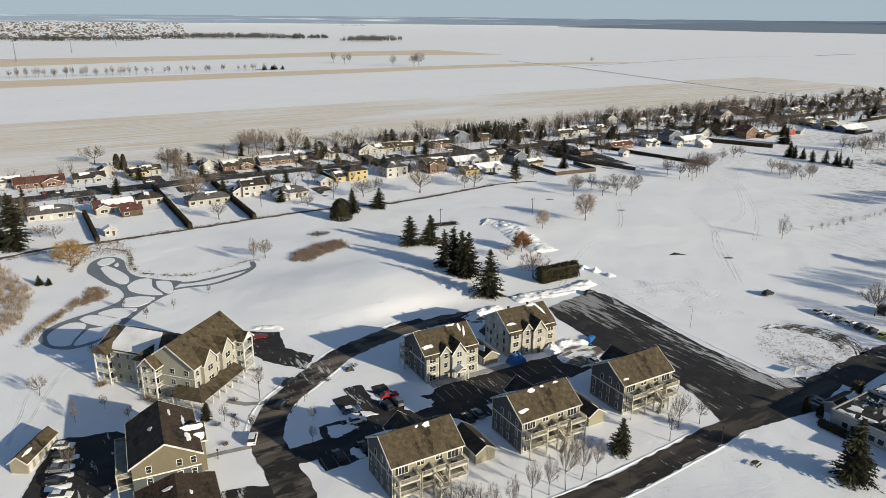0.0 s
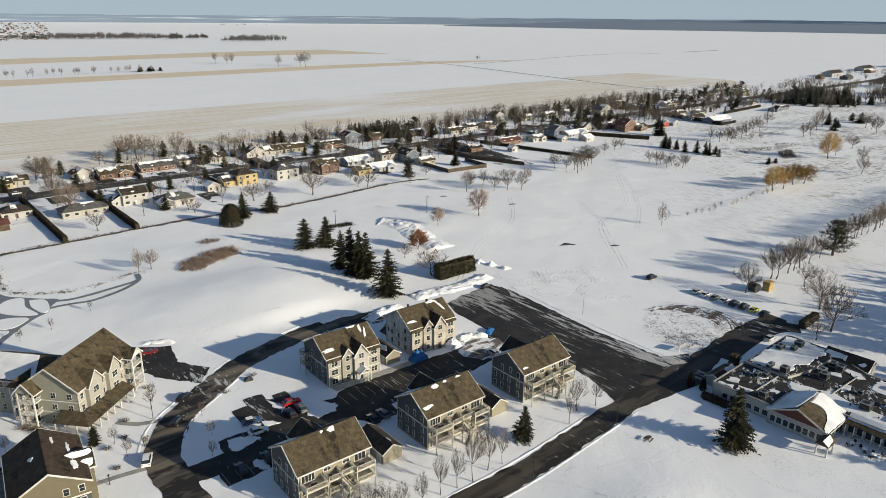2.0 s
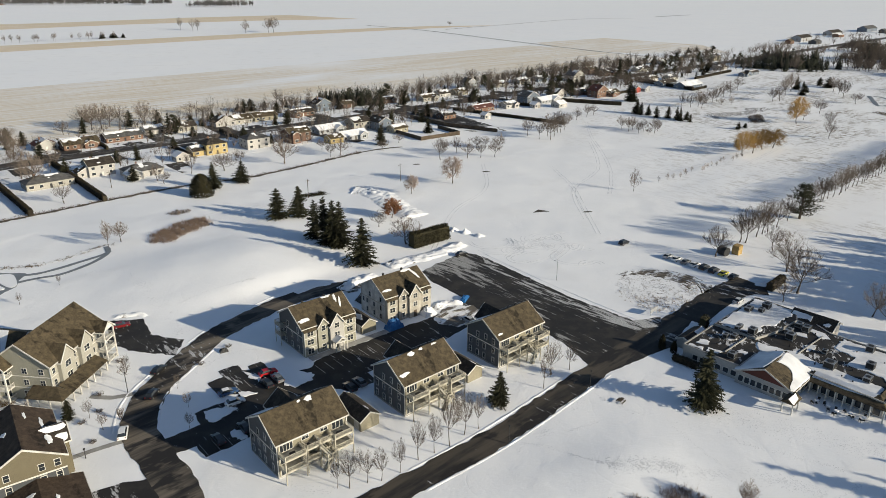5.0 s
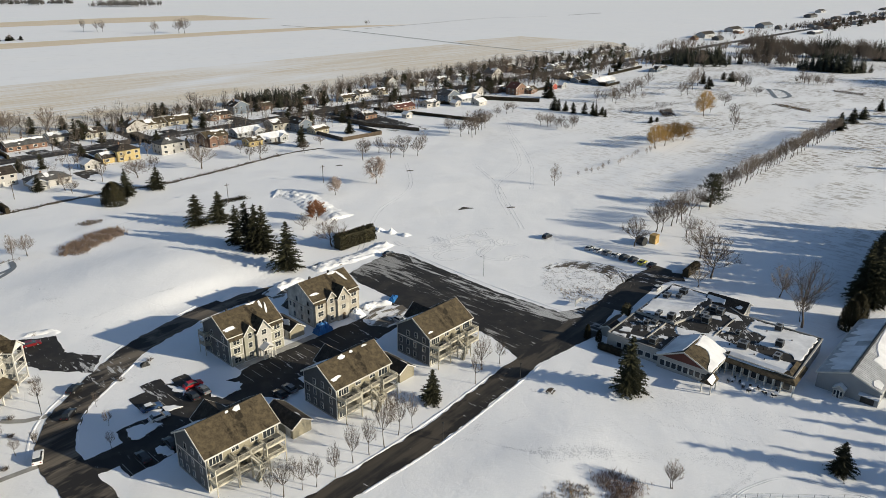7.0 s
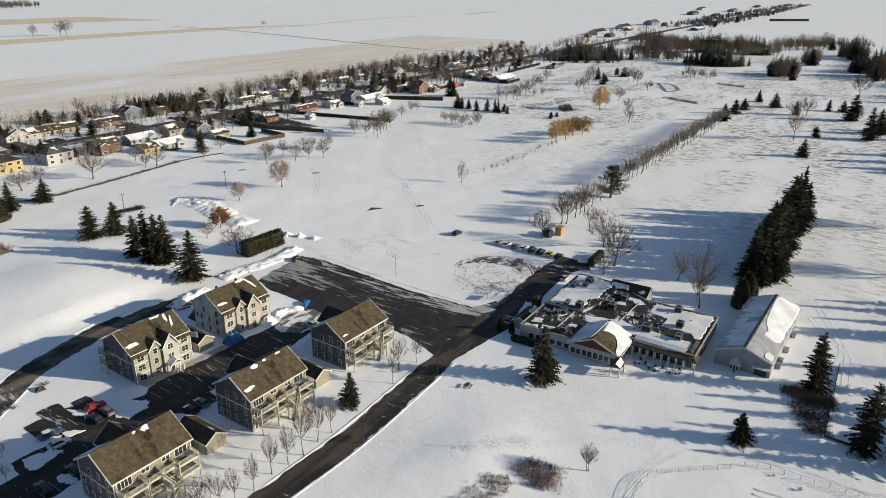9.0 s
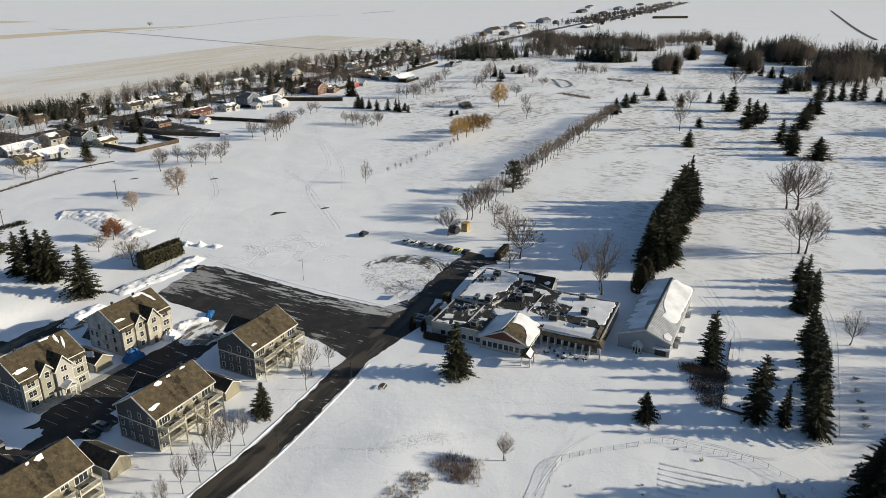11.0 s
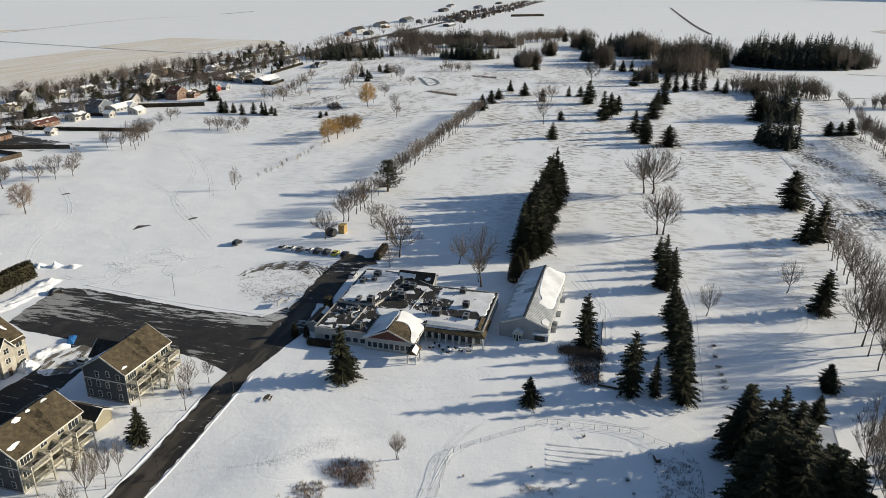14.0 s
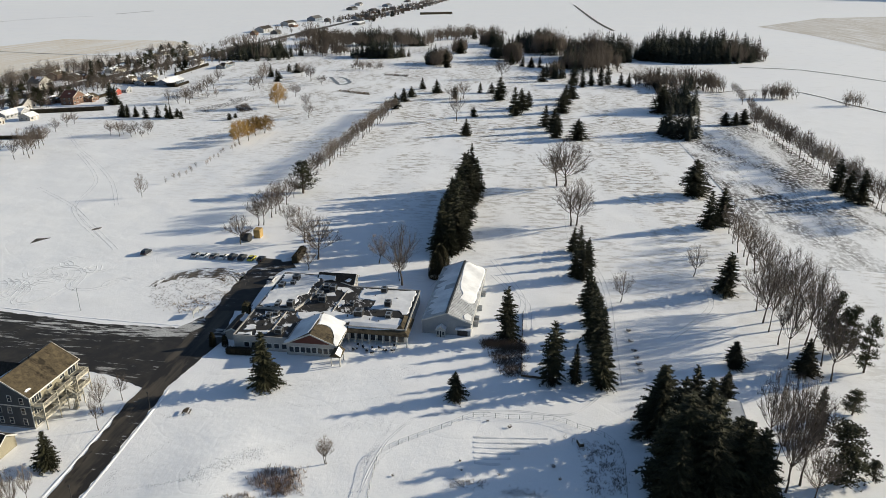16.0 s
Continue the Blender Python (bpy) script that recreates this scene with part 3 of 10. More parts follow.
# ---- pond ----
patch("pond", shore([(-126.4, 255.0), (-121.1, 251.1), (-115.4, 241.0), (-110.0, 235.0), (-104.1, 232.8), (-96.6, 230.7), (-91.3, 229.7), (-91.6, 224.1), (-90.6, 218.8), (-92.5, 215.5), (-94.3, 208.4), (-95.2, 201.3), (-95.7, 195.0), (-96.3, 189.0), (-97.7, 183.0), (-99.9, 179.3), (-103.9, 176.7), (-109.4, 177.2), (-113.7, 180.0), (-116.0, 182.7), (-117.3, 188.2), (-116.4, 193.1), (-113.4, 198.3), (-109.8, 202.8), (-106.7, 207.6), (-105.1, 212.4), (-106.4, 217.5), (-111.6, 223.7), (-115.8, 225.8), (-124.3, 233.5), (-128.8, 238.2), (-132.0, 246.9), (-131.1, 253.5)]), ICE, 0.05, "frozen pond with dark grey cleared ice lanes", "pond")
for line in (
        [(-129.7, 247.7), (-129.6, 252.2), (-126.7, 253.6), (-124.2, 251.0), (-124.3, 246.3), (-127.0, 244.7)],
        [(-122.1, 245.3), (-122.1, 248.4), (-120.4, 245.4), (-120.6, 243.8)],
        [(-125.7, 242.0), (-124.7, 244.5), (-119.2, 240.9), (-112.9, 235.0), (-110.1, 230.4), (-109.5, 227.0), (-111.7, 226.5), (-116.2, 230.3), (-121.3, 236.0)],
        [(-108.3, 224.4), (-107.8, 229.8), (-105.3, 231.9), (-102.6, 231.3), (-99.3, 224.0), (-93.3, 217.5), (-97.8, 217.0), (-103.1, 218.6), (-105.9, 220.6)],
        [(-100.3, 229.5), (-97.2, 230.0), (-94.6, 228.5), (-91.4, 222.0), (-91.0, 218.8), (-93.0, 218.8), (-97.7, 224.0)],
        [(-104.3, 214.0), (-100.3, 215.5), (-94.9, 214.7), (-94.9, 211.7), (-96.9, 207.4), (-102.5, 207.3)],
        [(-104.3, 205.5), (-97.0, 205.7), (-97.3, 202.2), (-98.7, 197.7), (-107.5, 201.1)],
        [(-111.1, 196.6), (-109.2, 200.1), (-98.9, 197.4), (-98.4, 192.3), (-101.7, 191.9), (-107.7, 194.1)],
        [(-114.5, 184.3), (-114.9, 188.2), (-112.6, 194.0), (-107.1, 192.8), (-105.7, 182.9), (-105.1, 179.2), (-107.4, 178.4), (-110.9, 179.5)],
        [(-104.9, 190.3), (-99.4, 191.3), (-98.4, 184.6), (-99.8, 181.9), (-103.7, 178.9), (-105.1, 185.2)],
):
    patch("snow_island", shore(line, 1.2), SNOW_CLEAN, 0.14, "flat uncleared snow on the pond ice", "snow", "", 0.10)
for line in (
        [(-93.9, 227.8), (-87.7, 228.6), (-82.2, 232.0), (-76.2, 237.0), (-71.2, 240.5), (-69.6, 242.6)],
        [(-91.4, 222.0), (-86.3, 224.7), (-80.4, 226.4), (-75.3, 231.2), (-71.2, 237.2), (-69.3, 243.1), (-71.5, 248.4)],
):
    ribbon("skating_lane", line, 1.7, ICE, 0.10, "narrow cleared lane of dark ice", "pond", drape=True, ragged=0.15, step=2.0)

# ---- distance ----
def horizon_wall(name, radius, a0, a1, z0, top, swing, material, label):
    """A far upright backdrop strip along the horizon between two bearings."""
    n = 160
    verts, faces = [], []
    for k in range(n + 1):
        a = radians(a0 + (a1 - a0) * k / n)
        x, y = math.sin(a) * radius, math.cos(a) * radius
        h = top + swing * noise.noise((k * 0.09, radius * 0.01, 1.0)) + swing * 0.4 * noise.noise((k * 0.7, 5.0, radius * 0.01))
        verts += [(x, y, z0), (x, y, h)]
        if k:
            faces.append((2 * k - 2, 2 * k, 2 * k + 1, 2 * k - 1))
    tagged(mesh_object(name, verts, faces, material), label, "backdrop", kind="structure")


# aerial haze painted into the base colour, with some emission to lift it
def painted_haze_mat(name, c1, c2, glow):
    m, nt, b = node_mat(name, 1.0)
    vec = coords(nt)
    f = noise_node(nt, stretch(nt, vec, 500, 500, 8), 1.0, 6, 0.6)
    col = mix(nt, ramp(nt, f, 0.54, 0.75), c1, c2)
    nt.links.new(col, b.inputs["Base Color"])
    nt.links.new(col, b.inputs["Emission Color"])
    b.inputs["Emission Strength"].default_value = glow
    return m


def glow_backdrop_mat(name, c):
    """Black surface with even emission: sky or haze brightness painted as glow."""
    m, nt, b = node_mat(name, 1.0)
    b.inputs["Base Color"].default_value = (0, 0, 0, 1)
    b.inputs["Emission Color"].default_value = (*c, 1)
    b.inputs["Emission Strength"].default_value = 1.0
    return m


# emissive wall added in place of the low sky, its haze a flat colour
horizon_wall("sky_haze", 4840, -65, 105, 10, 420, 4, glow_backdrop_mat("glowing_sky_colour", (0.34, 0.42, 0.475)), "glowing backdrop wall in the pale blue of winter haze")
# both forests carry distance haze in their blue-grey colour and glow
RIDGE = painted_haze_mat("far_forest_painted_haze", (0.115, 0.15, 0.20), (0.40, 0.45, 0.50), 0.35)
FOREST = glow_backdrop_mat("near_forest_painted_haze", (0.125, 0.155, 0.19))


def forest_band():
    """The nearer forest filling the horizon to the east, its haze painted as glow."""
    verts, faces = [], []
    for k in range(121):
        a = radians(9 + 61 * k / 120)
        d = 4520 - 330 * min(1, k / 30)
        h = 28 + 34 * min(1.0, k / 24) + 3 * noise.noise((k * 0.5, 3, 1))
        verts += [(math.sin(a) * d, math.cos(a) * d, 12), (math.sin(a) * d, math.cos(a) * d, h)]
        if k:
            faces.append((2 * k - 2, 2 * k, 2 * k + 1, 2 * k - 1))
    tagged(mesh_object("far_forest", verts, faces, FOREST), "forest beyond the fields, grey-blue haze painted as glow", "backdrop", kind="structure")


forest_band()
horizon_wall("far_forest_ridge", 4780, -60, 100, 15, 74, 7, RIDGE, "forest ridge along the horizon with blue haze painted in")

# ---- plants ----


def sliver(shape, p, q, w):
    """A thin flat twig."""
    d = Vector(q) - Vector(p)
    s = d.cross(Vector((0.3, 0.7, 0.65))).normalized() * w
    shape.add([Vector(p) - s, Vector(p) + s, q], [(0, 1, 2)])


def bent(p, c, q, t):
    """A point on the curve from p to q that leans by way of c."""
    return p * (1 - t) ** 2 + c * 2 * t * (1 - t) + q * t * t


def bare_tree(label, seed, trunk=0.22, spread=0.5, droop=0.0, keep_up=0.5, twig=TWIG, slim=1.0, fork=8, name="bare_tree", fat=0.0011, low=0.5, twigs=14, sides=13):
    """A leafless tree of unit height and crown radius 0.30: tapered trunk, curved limbs, side branches and fine twigs in a rounded, uneven crown."""
    rng = random.Random(seed)
    wood, fine = Shape(), Shape()
    wood.tube((0, 0, -0.03), (0, 0, 0.03), 0.021, 0.015, 7)
    spine, r = [Vector((0, 0, 0.02))], 0.015
    for k in range(6):
        spine.append(spine[-1] + Vector((rng.uniform(-0.02, 0.02), rng.uniform(-0.02, 0.02), 0.12)))
        wood.tube(spine[-2], spine[-1], r, r * 0.72, 7)
        r *= 0.72
    lumps = [(rng.uniform(0, 6.283), rng.uniform(-1, 1), rng.uniform(-0.25, 0.2)) for _ in range(7)]

    def shell(a, b, q):
        """A place in the crown: bearing a, height b from -1 to 1, q of the way out."""
        for la, lb, amount in lumps:
            if math.cos(a - la) > 0.5 and abs(b - lb) < 0.45:
                q *= 1 + amount
        mid = (1 + trunk * low * 2) / 2
        round_off = math.sqrt(max(0.03, 1 - b * b)) if b > -0.2 else math.sqrt(max(0.03, 1 - b * b)) * 0.9
        return Vector((0.30 * q * round_off * math.cos(a), 0.30 * q * round_off * math.sin(a), mid + (1 - mid) * b * (0.6 + 0.4 * q)))

    for k in range(fork + 3):
        a = k * 2.4 + rng.uniform(-0.4, 0.4)
        b = -0.38 + 1.33 * (k + 0.5) / (fork + 3)
        e = shell(a, min(0.92, b), 0.86)
        t0 = max(trunk, min(0.52, 0.44 * e.z * rng.uniform(0.7, 1.05)))
        p = spine[min(5, int(t0 / 0.12))].lerp(spine[min(6, int(t0 / 0.12) + 1)], (t0 / 0.12) % 1)
        c = p.lerp(e, 0.45) + Vector((0, 0, (0.10 if droop else -0.09 + 0.08 * spread) + 0.04 * keep_up - 0.04)) * (1 if e.z > p.z else 0.5)
        r0 = 0.0040 * (1.15 - 0.4 * t0)
        last = p
        for j in range(1, 6):
            q = bent(p, c, e, j / 5)
            wood.tube(last, q, r0 * (1.1 - 0.19 * (j - 1)), r0 * (1.1 - 0.19 * j), 4)
            last = q
        for j in range(sides):
            m = bent(p, c, e, rng.uniform(0.25, 1.0))
            f = shell(a + rng.gauss(0, 0.55), max(-0.75, min(0.97, b + rng.gauss(0.1, 0.35))), rng.uniform(0.72, 1.0))
            f = m + (f - m) * min(1.0, 0.22 / max(0.05, (f - m).length))
            g = m.lerp(f, 0.5) + Vector((rng.uniform(-1, 1), rng.uniform(-1, 1), rng.uniform(0, 1.5) if not droop else 1.2)) * 0.015
            fine.tube(m, g, fat * 2.0, fat * 1.5, 3)
            fine.tube(g, f, fat * 1.5, fat * 0.8, 3)
            for _ in range(twigs):
                n = m.lerp(g, rng.random()) if rng.random() < 0.35 else g.lerp(f, rng.random() ** 0.7)
                out = (n - Vector((0, 0, 0.35))).normalized()
                d = (out * 0.75 + Vector((rng.uniform(-1, 1), rng.uniform(-1, 1), rng.uniform(-0.35, 1.15))) * 0.75 + Vector((0, 0, 0.35 * keep_up - 1.1 * droop))).normalized()
                sliver(fine, n, n + d * rng.uniform(0.05, 0.12) * (1 + 0.5 * droop), fat * 0.9)
    ob = thing(name, 0, 0, -900, 0, label, "tree")
    wood.link("trunk", BARK, ob)
    fine.link("crown", twig, ob)
    return ob


def conifer_kind(label, seed, whorls=27, per=7, needles=NEEDLES, name="spruce", power=0.8, low=0.04, gaps=0.05, sag=0.30):
    """A conifer of unit height and radius 0.25: whorls of separate boughs on a tapered trunk, sagging low down, rising at the top, with gaps between them."""
    rng = random.Random(seed)
    trunk, crown = Shape(), Shape()
    trunk.tube((0, 0, -0.02), (0, 0, 0.97), 0.016, 0.002, 6)
    lobes = [(rng.uniform(0, 6.283), rng.uniform(0.0, 0.85), rng.uniform(-0.38, 0.26)) for _ in range(10)]
    for k in range(whorls):
        f = (k + 0.3) / whorls
        z0 = low + (0.97 - low) * f
        reach = 0.25 * (1 - f) ** power * min(1.0, 0.72 + 2.4 * f) + 0.012
        n = max(4, int(per * (1.25 - 0.55 * f)))
        turn = rng.uniform(0, 6.283)
        for j in range(n):
            if rng.random() < gaps:
                continue
            a = turn + 6.283 * (j + rng.uniform(-0.3, 0.3)) / n
            swell = 1.0
            for la, lf, amount in lobes:
                if math.cos(a - la) > 0.35 and abs(f - lf) < 0.13:
                    swell += amount * math.cos(a - la)
            ln = reach * swell * rng.uniform(0.72, 1.14)
            z = max(low, z0 + rng.uniform(-1.3, 1.3) / whorls)
            c, q = math.cos(a), math.sin(a)
            end = z + ln * (0.32 * f - sag * (1 - f)) * rng.uniform(0.6, 1.4)
            root, tip = Vector((0, 0, z)), Vector((c * ln, q * ln, end))
            arch = Vector((0, 0, ln * 0.09))
            side = Vector((-q, c, 0))
            crown.add([root - side * 0.006, root + side * 0.006, tip], [(0, 1, 2)])
            steps = 9 if ln > 0.1 else 6
            for t in range(steps):
                u = 0.18 + 0.82 * (t + rng.uniform(-0.25, 0.25)) / (steps - 1)
                m = root.lerp(tip, u) + arch * (4 * u * (1 - u))
                w = (0.026 + 0.17 * ln) * (1.15 - 0.62 * u) * rng.uniform(0.55, 1.2)
                for way in (-1, 1):
                    e = m + (side * way * rng.uniform(0.7, 1.0) + Vector((c, q, 0)) * rng.uniform(0.35, 0.9)) * w + Vector((0, 0, rng.uniform(-0.5, 0.12) * w))
                    back = m - Vector((c, q, 0)) * w * 0.55 + Vector((0, 0, -0.1 * w))
                    crown.add([m, e, back], [(0, 1, 2)])
                    # needles hanging below the bough
                    h = m + side * way * w * 0.45 + Vector((0, 0, -w * rng.uniform(0.35, 0.8)))
                    crown.add([m + Vector((c, q, 0)) * w * 0.3, h, back], [(0, 1, 2)])
    for _ in range(4):
        a = rng.uniform(0, 6.283)
        crown.tube((0, 0, 0.90), (math.cos(a) * 0.012, math.sin(a) * 0.012, 0.985), 0.009, 0.001, 3)
    crown.tube((0, 0, 0.9), (0, 0, 1.0), 0.008, 0.001, 4)
    ob = thing(name, 0, 0, -900, 0, label, "tree")
    trunk.link("trunk", BARK, ob)
    crown.link("crown", needles, ob)
    return ob


def pine_kind(label, seed):
    """A tall pine: bare lower trunk, uneven flat-topped clumps on real limbs."""
    rng = random.Random(seed)
    trunk, crown = Shape(), Shape()
    trunk.tube((0, 0, -0.02), (0.01, 0, 0.5), 0.022, 0.016, 7)
    trunk.tube((0.01, 0, 0.5), (0, 0.01, 0.97), 0.016, 0.003, 6)
    for k in range(48):
        z = 0.14 + 0.83 * k / 47
        a = rng.uniform(0, 6.283)
        ln = (0.25 * (1 - ((z - 0.14) / 0.90) ** 1.9) * min(1.0, 0.5 + (z - 0.14) * 2.5) + 0.03) * rng.uniform(0.6, 1.15)
        e = Vector((math.cos(a) * ln, math.sin(a) * ln, z + ln * 0.12))
        trunk.tube((0, 0, z - 0.03), e, 0.006, 0.002, 4)
        for _ in range(64):
            t = rng.uniform(0.30, 1.1)
            c = Vector((0, 0, z - 0.03)).lerp(e, t) + Vector((rng.gauss(0, 0.034), rng.gauss(0, 0.034), rng.gauss(0.01, 0.018)))
            d = Vector((rng.uniform(-1, 1), rng.uniform(-1, 1), rng.uniform(0, 0.7))).normalized() * 0.027
            s = d.cross(Vector((rng.uniform(-1, 1), rng.uniform(-1, 1), 1))).normalized() * 0.010
            crown.add([c - d * 0.4 - s, c + d, c - d * 0.4 + s], [(0, 1, 2)])
    ob = thing("pine", 0, 0, -900, 0, label, "tree")
    trunk.link("trunk", BARK, ob)
    crown.link("crown", PINE, ob)
    return ob


def cedar_kind(label, seed, name="cedar"):
    """A dense broad cedar of unit height."""
    rng = random.Random(seed)
    trunk, crown = Shape(), Shape()
    trunk.tube((0, 0, -0.02), (0, 0, 0.8), 0.03, 0.01, 6)
    for _ in range(2600):
        z = rng.uniform(0, 1) ** 1.2
        rad = 0.27 * math.sqrt(max(0.0, 1 - (z * 0.99) ** 2.6)) * rng.uniform(0.75, 1.05)
        a = rng.uniform(0, 6.283)
        c = Vector((math.cos(a) * rad, math.sin(a) * rad, 0.02 + z * 0.96))
        d = Vector((math.cos(a) * 0.4, math.sin(a) * 0.4, 1)).normalized() * rng.uniform(0.03, 0.06)
        s = Vector((-math.sin(a), math.cos(a), rng.uniform(-0.3, 0.3))) * 0.015
        crown.add([c - s - d, c + s - d * 0.6, c + d], [(0, 1, 2)])
    ob = thing(name, 0, 0, -900, 0, label, "tree")
    trunk.link("trunk", BARK, ob)
    crown.link("crown", CEDAR, ob)
    return ob


def shrub_kind(label, seed, twig, name="bare_shrub"):
    """A leafless shrub of unit height, many stems from the ground."""
    rng = random.Random(seed)
    stems, fine = Shape(), Shape()
    for _ in range(12):
        a = rng.uniform(0, 6.283)
        d = Vector((math.cos(a) * 0.5, math.sin(a) * 0.5, 1)).normalized()
        p = Vector((math.cos(a) * 0.08, math.sin(a) * 0.08, -0.03))
        q = p + d * rng.uniform(0.4, 0.6)
        stems.tube(p, q, 0.018, 0.010, 4)
        for _ in range(7):
            m = p.lerp(q, rng.uniform(0.4, 1))
            e = m + Vector((rng.uniform(-1, 1), rng.uniform(-1, 1), rng.uniform(0.4, 1.2))).normalized() * rng.uniform(0.25, 0.42)
            fine.tube(m, e, 0.009, 0.003, 3)
            for _ in range(3):
                g = m.lerp(e, rng.uniform(0.3, 0.9))
                fine.tube(g, g + Vector((rng.uniform(-1, 1), rng.uniform(-1, 1), rng.uniform(0, 1))).normalized() * 0.16, 0.006, 0.002, 3)
    ob = thing(name, 0, 0, -900, 0, label, "shrub")
    stems.link("base", BARK, ob)
    fine.link("crown", twig, ob)
    return ob


SPRUCES = [conifer_kind("dark green spruce standing in the snow", s, n, p, NEEDLES, "spruce", w, lo, g, d)
           for s, n, p, w, lo, g, d in ((1, 36, 8, 0.72, 0.02, 0.05, 0.30), (2, 33, 8, 0.60, 0.03, 0.08, 0.34), (3, 38, 8, 0.82, 0.02, 0.05, 0.25), (4, 32, 8, 0.55, 0.04, 0.10, 0.38), (5, 36, 8, 0.66, 0.03, 0.06, 0.30), (6, 34, 7, 0.75, 0.03, 0.12, 0.22))]
CEDARS = [cedar_kind("dense brownish-green cedar in the snow", s) for s in (11, 12)]
PINES = [pine_kind("tall pine with uneven dark green clumps", s) for s in (21, 22, 23)]
BARES = [bare_tree("leafless grey-brown tree in the snow", s, trunk=t, spread=p, fork=k, keep_up=u) for s, t, p, k, u in (
    (31, 0.22, 0.62, 8, 0.8), (32, 0.26, 0.70, 8, 0.7), (33, 0.20, 0.55, 9, 1.0), (34, 0.28, 0.6, 8, 0.9), (35, 0.24, 0.75, 9, 0.6), (36, 0.18, 0.6, 8, 1.1))]
SLIMS = [bare_tree("slim leafless tree with rising branches", s, trunk=0.30, spread=0.35, keep_up=1.1, fork=8, name="slender_tree", twigs=13, sides=11, fat=0.0012, low=0.5) for s in (41, 42, 43)]
WILLOWS = [bare_tree("leafless golden willow in the snow", s, trunk=0.14, spread=0.75, droop=0.7, keep_up=0.4, twig=TWIG_GOLD, fork=10, name="willow", fat=0.0024, low=0.3, twigs=15, sides=14) for s in (51, 52)]
BIRCHES = [bare_tree("leafless pale birch with drooping twigs", 61, trunk=0.2, spread=0.45, droop=1.0, keep_up=0.3, twig=TWIG_PALE, fork=9, name="birch", fat=0.0024, low=0.4, twigs=13, sides=13)]
RUSTS = [bare_tree("oak holding its dry rust-brown leaves", 71, trunk=0.12, spread=0.7, keep_up=0.4, twig=TWIG_RUST, fork=10, name="oak", fat=0.0055, low=0.3, twigs=14, sides=13)]
POPLARS = [bare_tree("narrow pale leafless poplar", 81, trunk=0.14, spread=0.2, keep_up=2.0, twig=TWIG_PALE, fork=8, name="poplar", low=0.3)]
SHRUBS = [shrub_kind("low leafless shrub in the snow", s, TWIG) for s in (91, 92)]
GOLD_SHRUBS = [shrub_kind("low shrub of dry golden stems", 93, REED)]


def plant(kinds, x, y, h, r, label="", group=""):
    """Sets a copy of one of the kinds on the ground: height h, crown radius r."""
    base = kinds[rnd.randrange(len(kinds))]
    wide = r / (0.226 if base.name.split(".")[0] == "spruce" else 0.245 if base.name.split(".")[0] in ("cedar", "pine") else 0.245 if "shrub" not in base.name else 0.45)
    ob = copy_thing(base, Matrix())
    ob.matrix_basis = pose(x, y, ground_height(x, y) - 0.02 * h, 0, 0, rnd.uniform(0, 360)) @ Matrix.Diagonal((wide, wide, h, 1))
    if label:
        ob["label"] = label
    if group:
        ob["group"] = group
    return ob


def tree_line(kinds, a, b, n, h, r, label, group, jitter=0.8):
    """An even row of trees from a to b."""
    for k in range(n):
        t = k / max(1, n - 1)
        plant(kinds, a[0] + (b[0] - a[0]) * t + rnd.uniform(-jitter, jitter), a[1] + (b[1] - a[1]) * t + rnd.uniform(-jitter, jitter),
              h * rnd.uniform(0.86, 1.12), r * rnd.uniform(0.85, 1.2), label, group)


def sketch_tree(s, rng, x, y, h, r, z=0.0, fine=22, fat=1.0):
    """A light leafless tree for crowds: trunk, limbs fanning up into a rounded, uneven crown of many fine twigs."""
    s.tube((x, y, z - 0.3), (x, y, z + h * 0.36), 0.013 * h, 0.008 * h, 4)
    fork = Vector((x, y, z + h * rng.uniform(0.16, 0.28)))
    bulge = [(rng.uniform(0, 6.283), rng.uniform(-0.3, 0.2)) for _ in range(3)]
    for k in range(fine):
        b, v = k * 2.4 + rng.uniform(-0.4, 0.4), rng.uniform(-0.55, 0.97)
        q = math.sqrt(1 - v * v) * rng.uniform(0.45, 1.0) * (0.86 + 0.14 * v)
        for la, amount in bulge:
            if math.cos(b - la) > 0.3:
                q *= 1 + amount
        e = Vector((x + math.cos(b) * r * q, y + math.sin(b) * r * q, z + h * (0.60 + 0.36 * v)))
        sliver(s, fork, e, 0.0034 * h * fat)
        out = (e - fork).normalized()
        for _ in range(5):
            g = fork.lerp(e, rng.uniform(0.5, 1.0))
            d = (out + Vector((rng.uniform(-1, 1), rng.uniform(-1, 1), rng.uniform(-0.4, 0.8))) * 0.8).normalized()
            sliver(s, g, g + d * h * rng.uniform(0.06, 0.13), 0.0038 * h * fat)


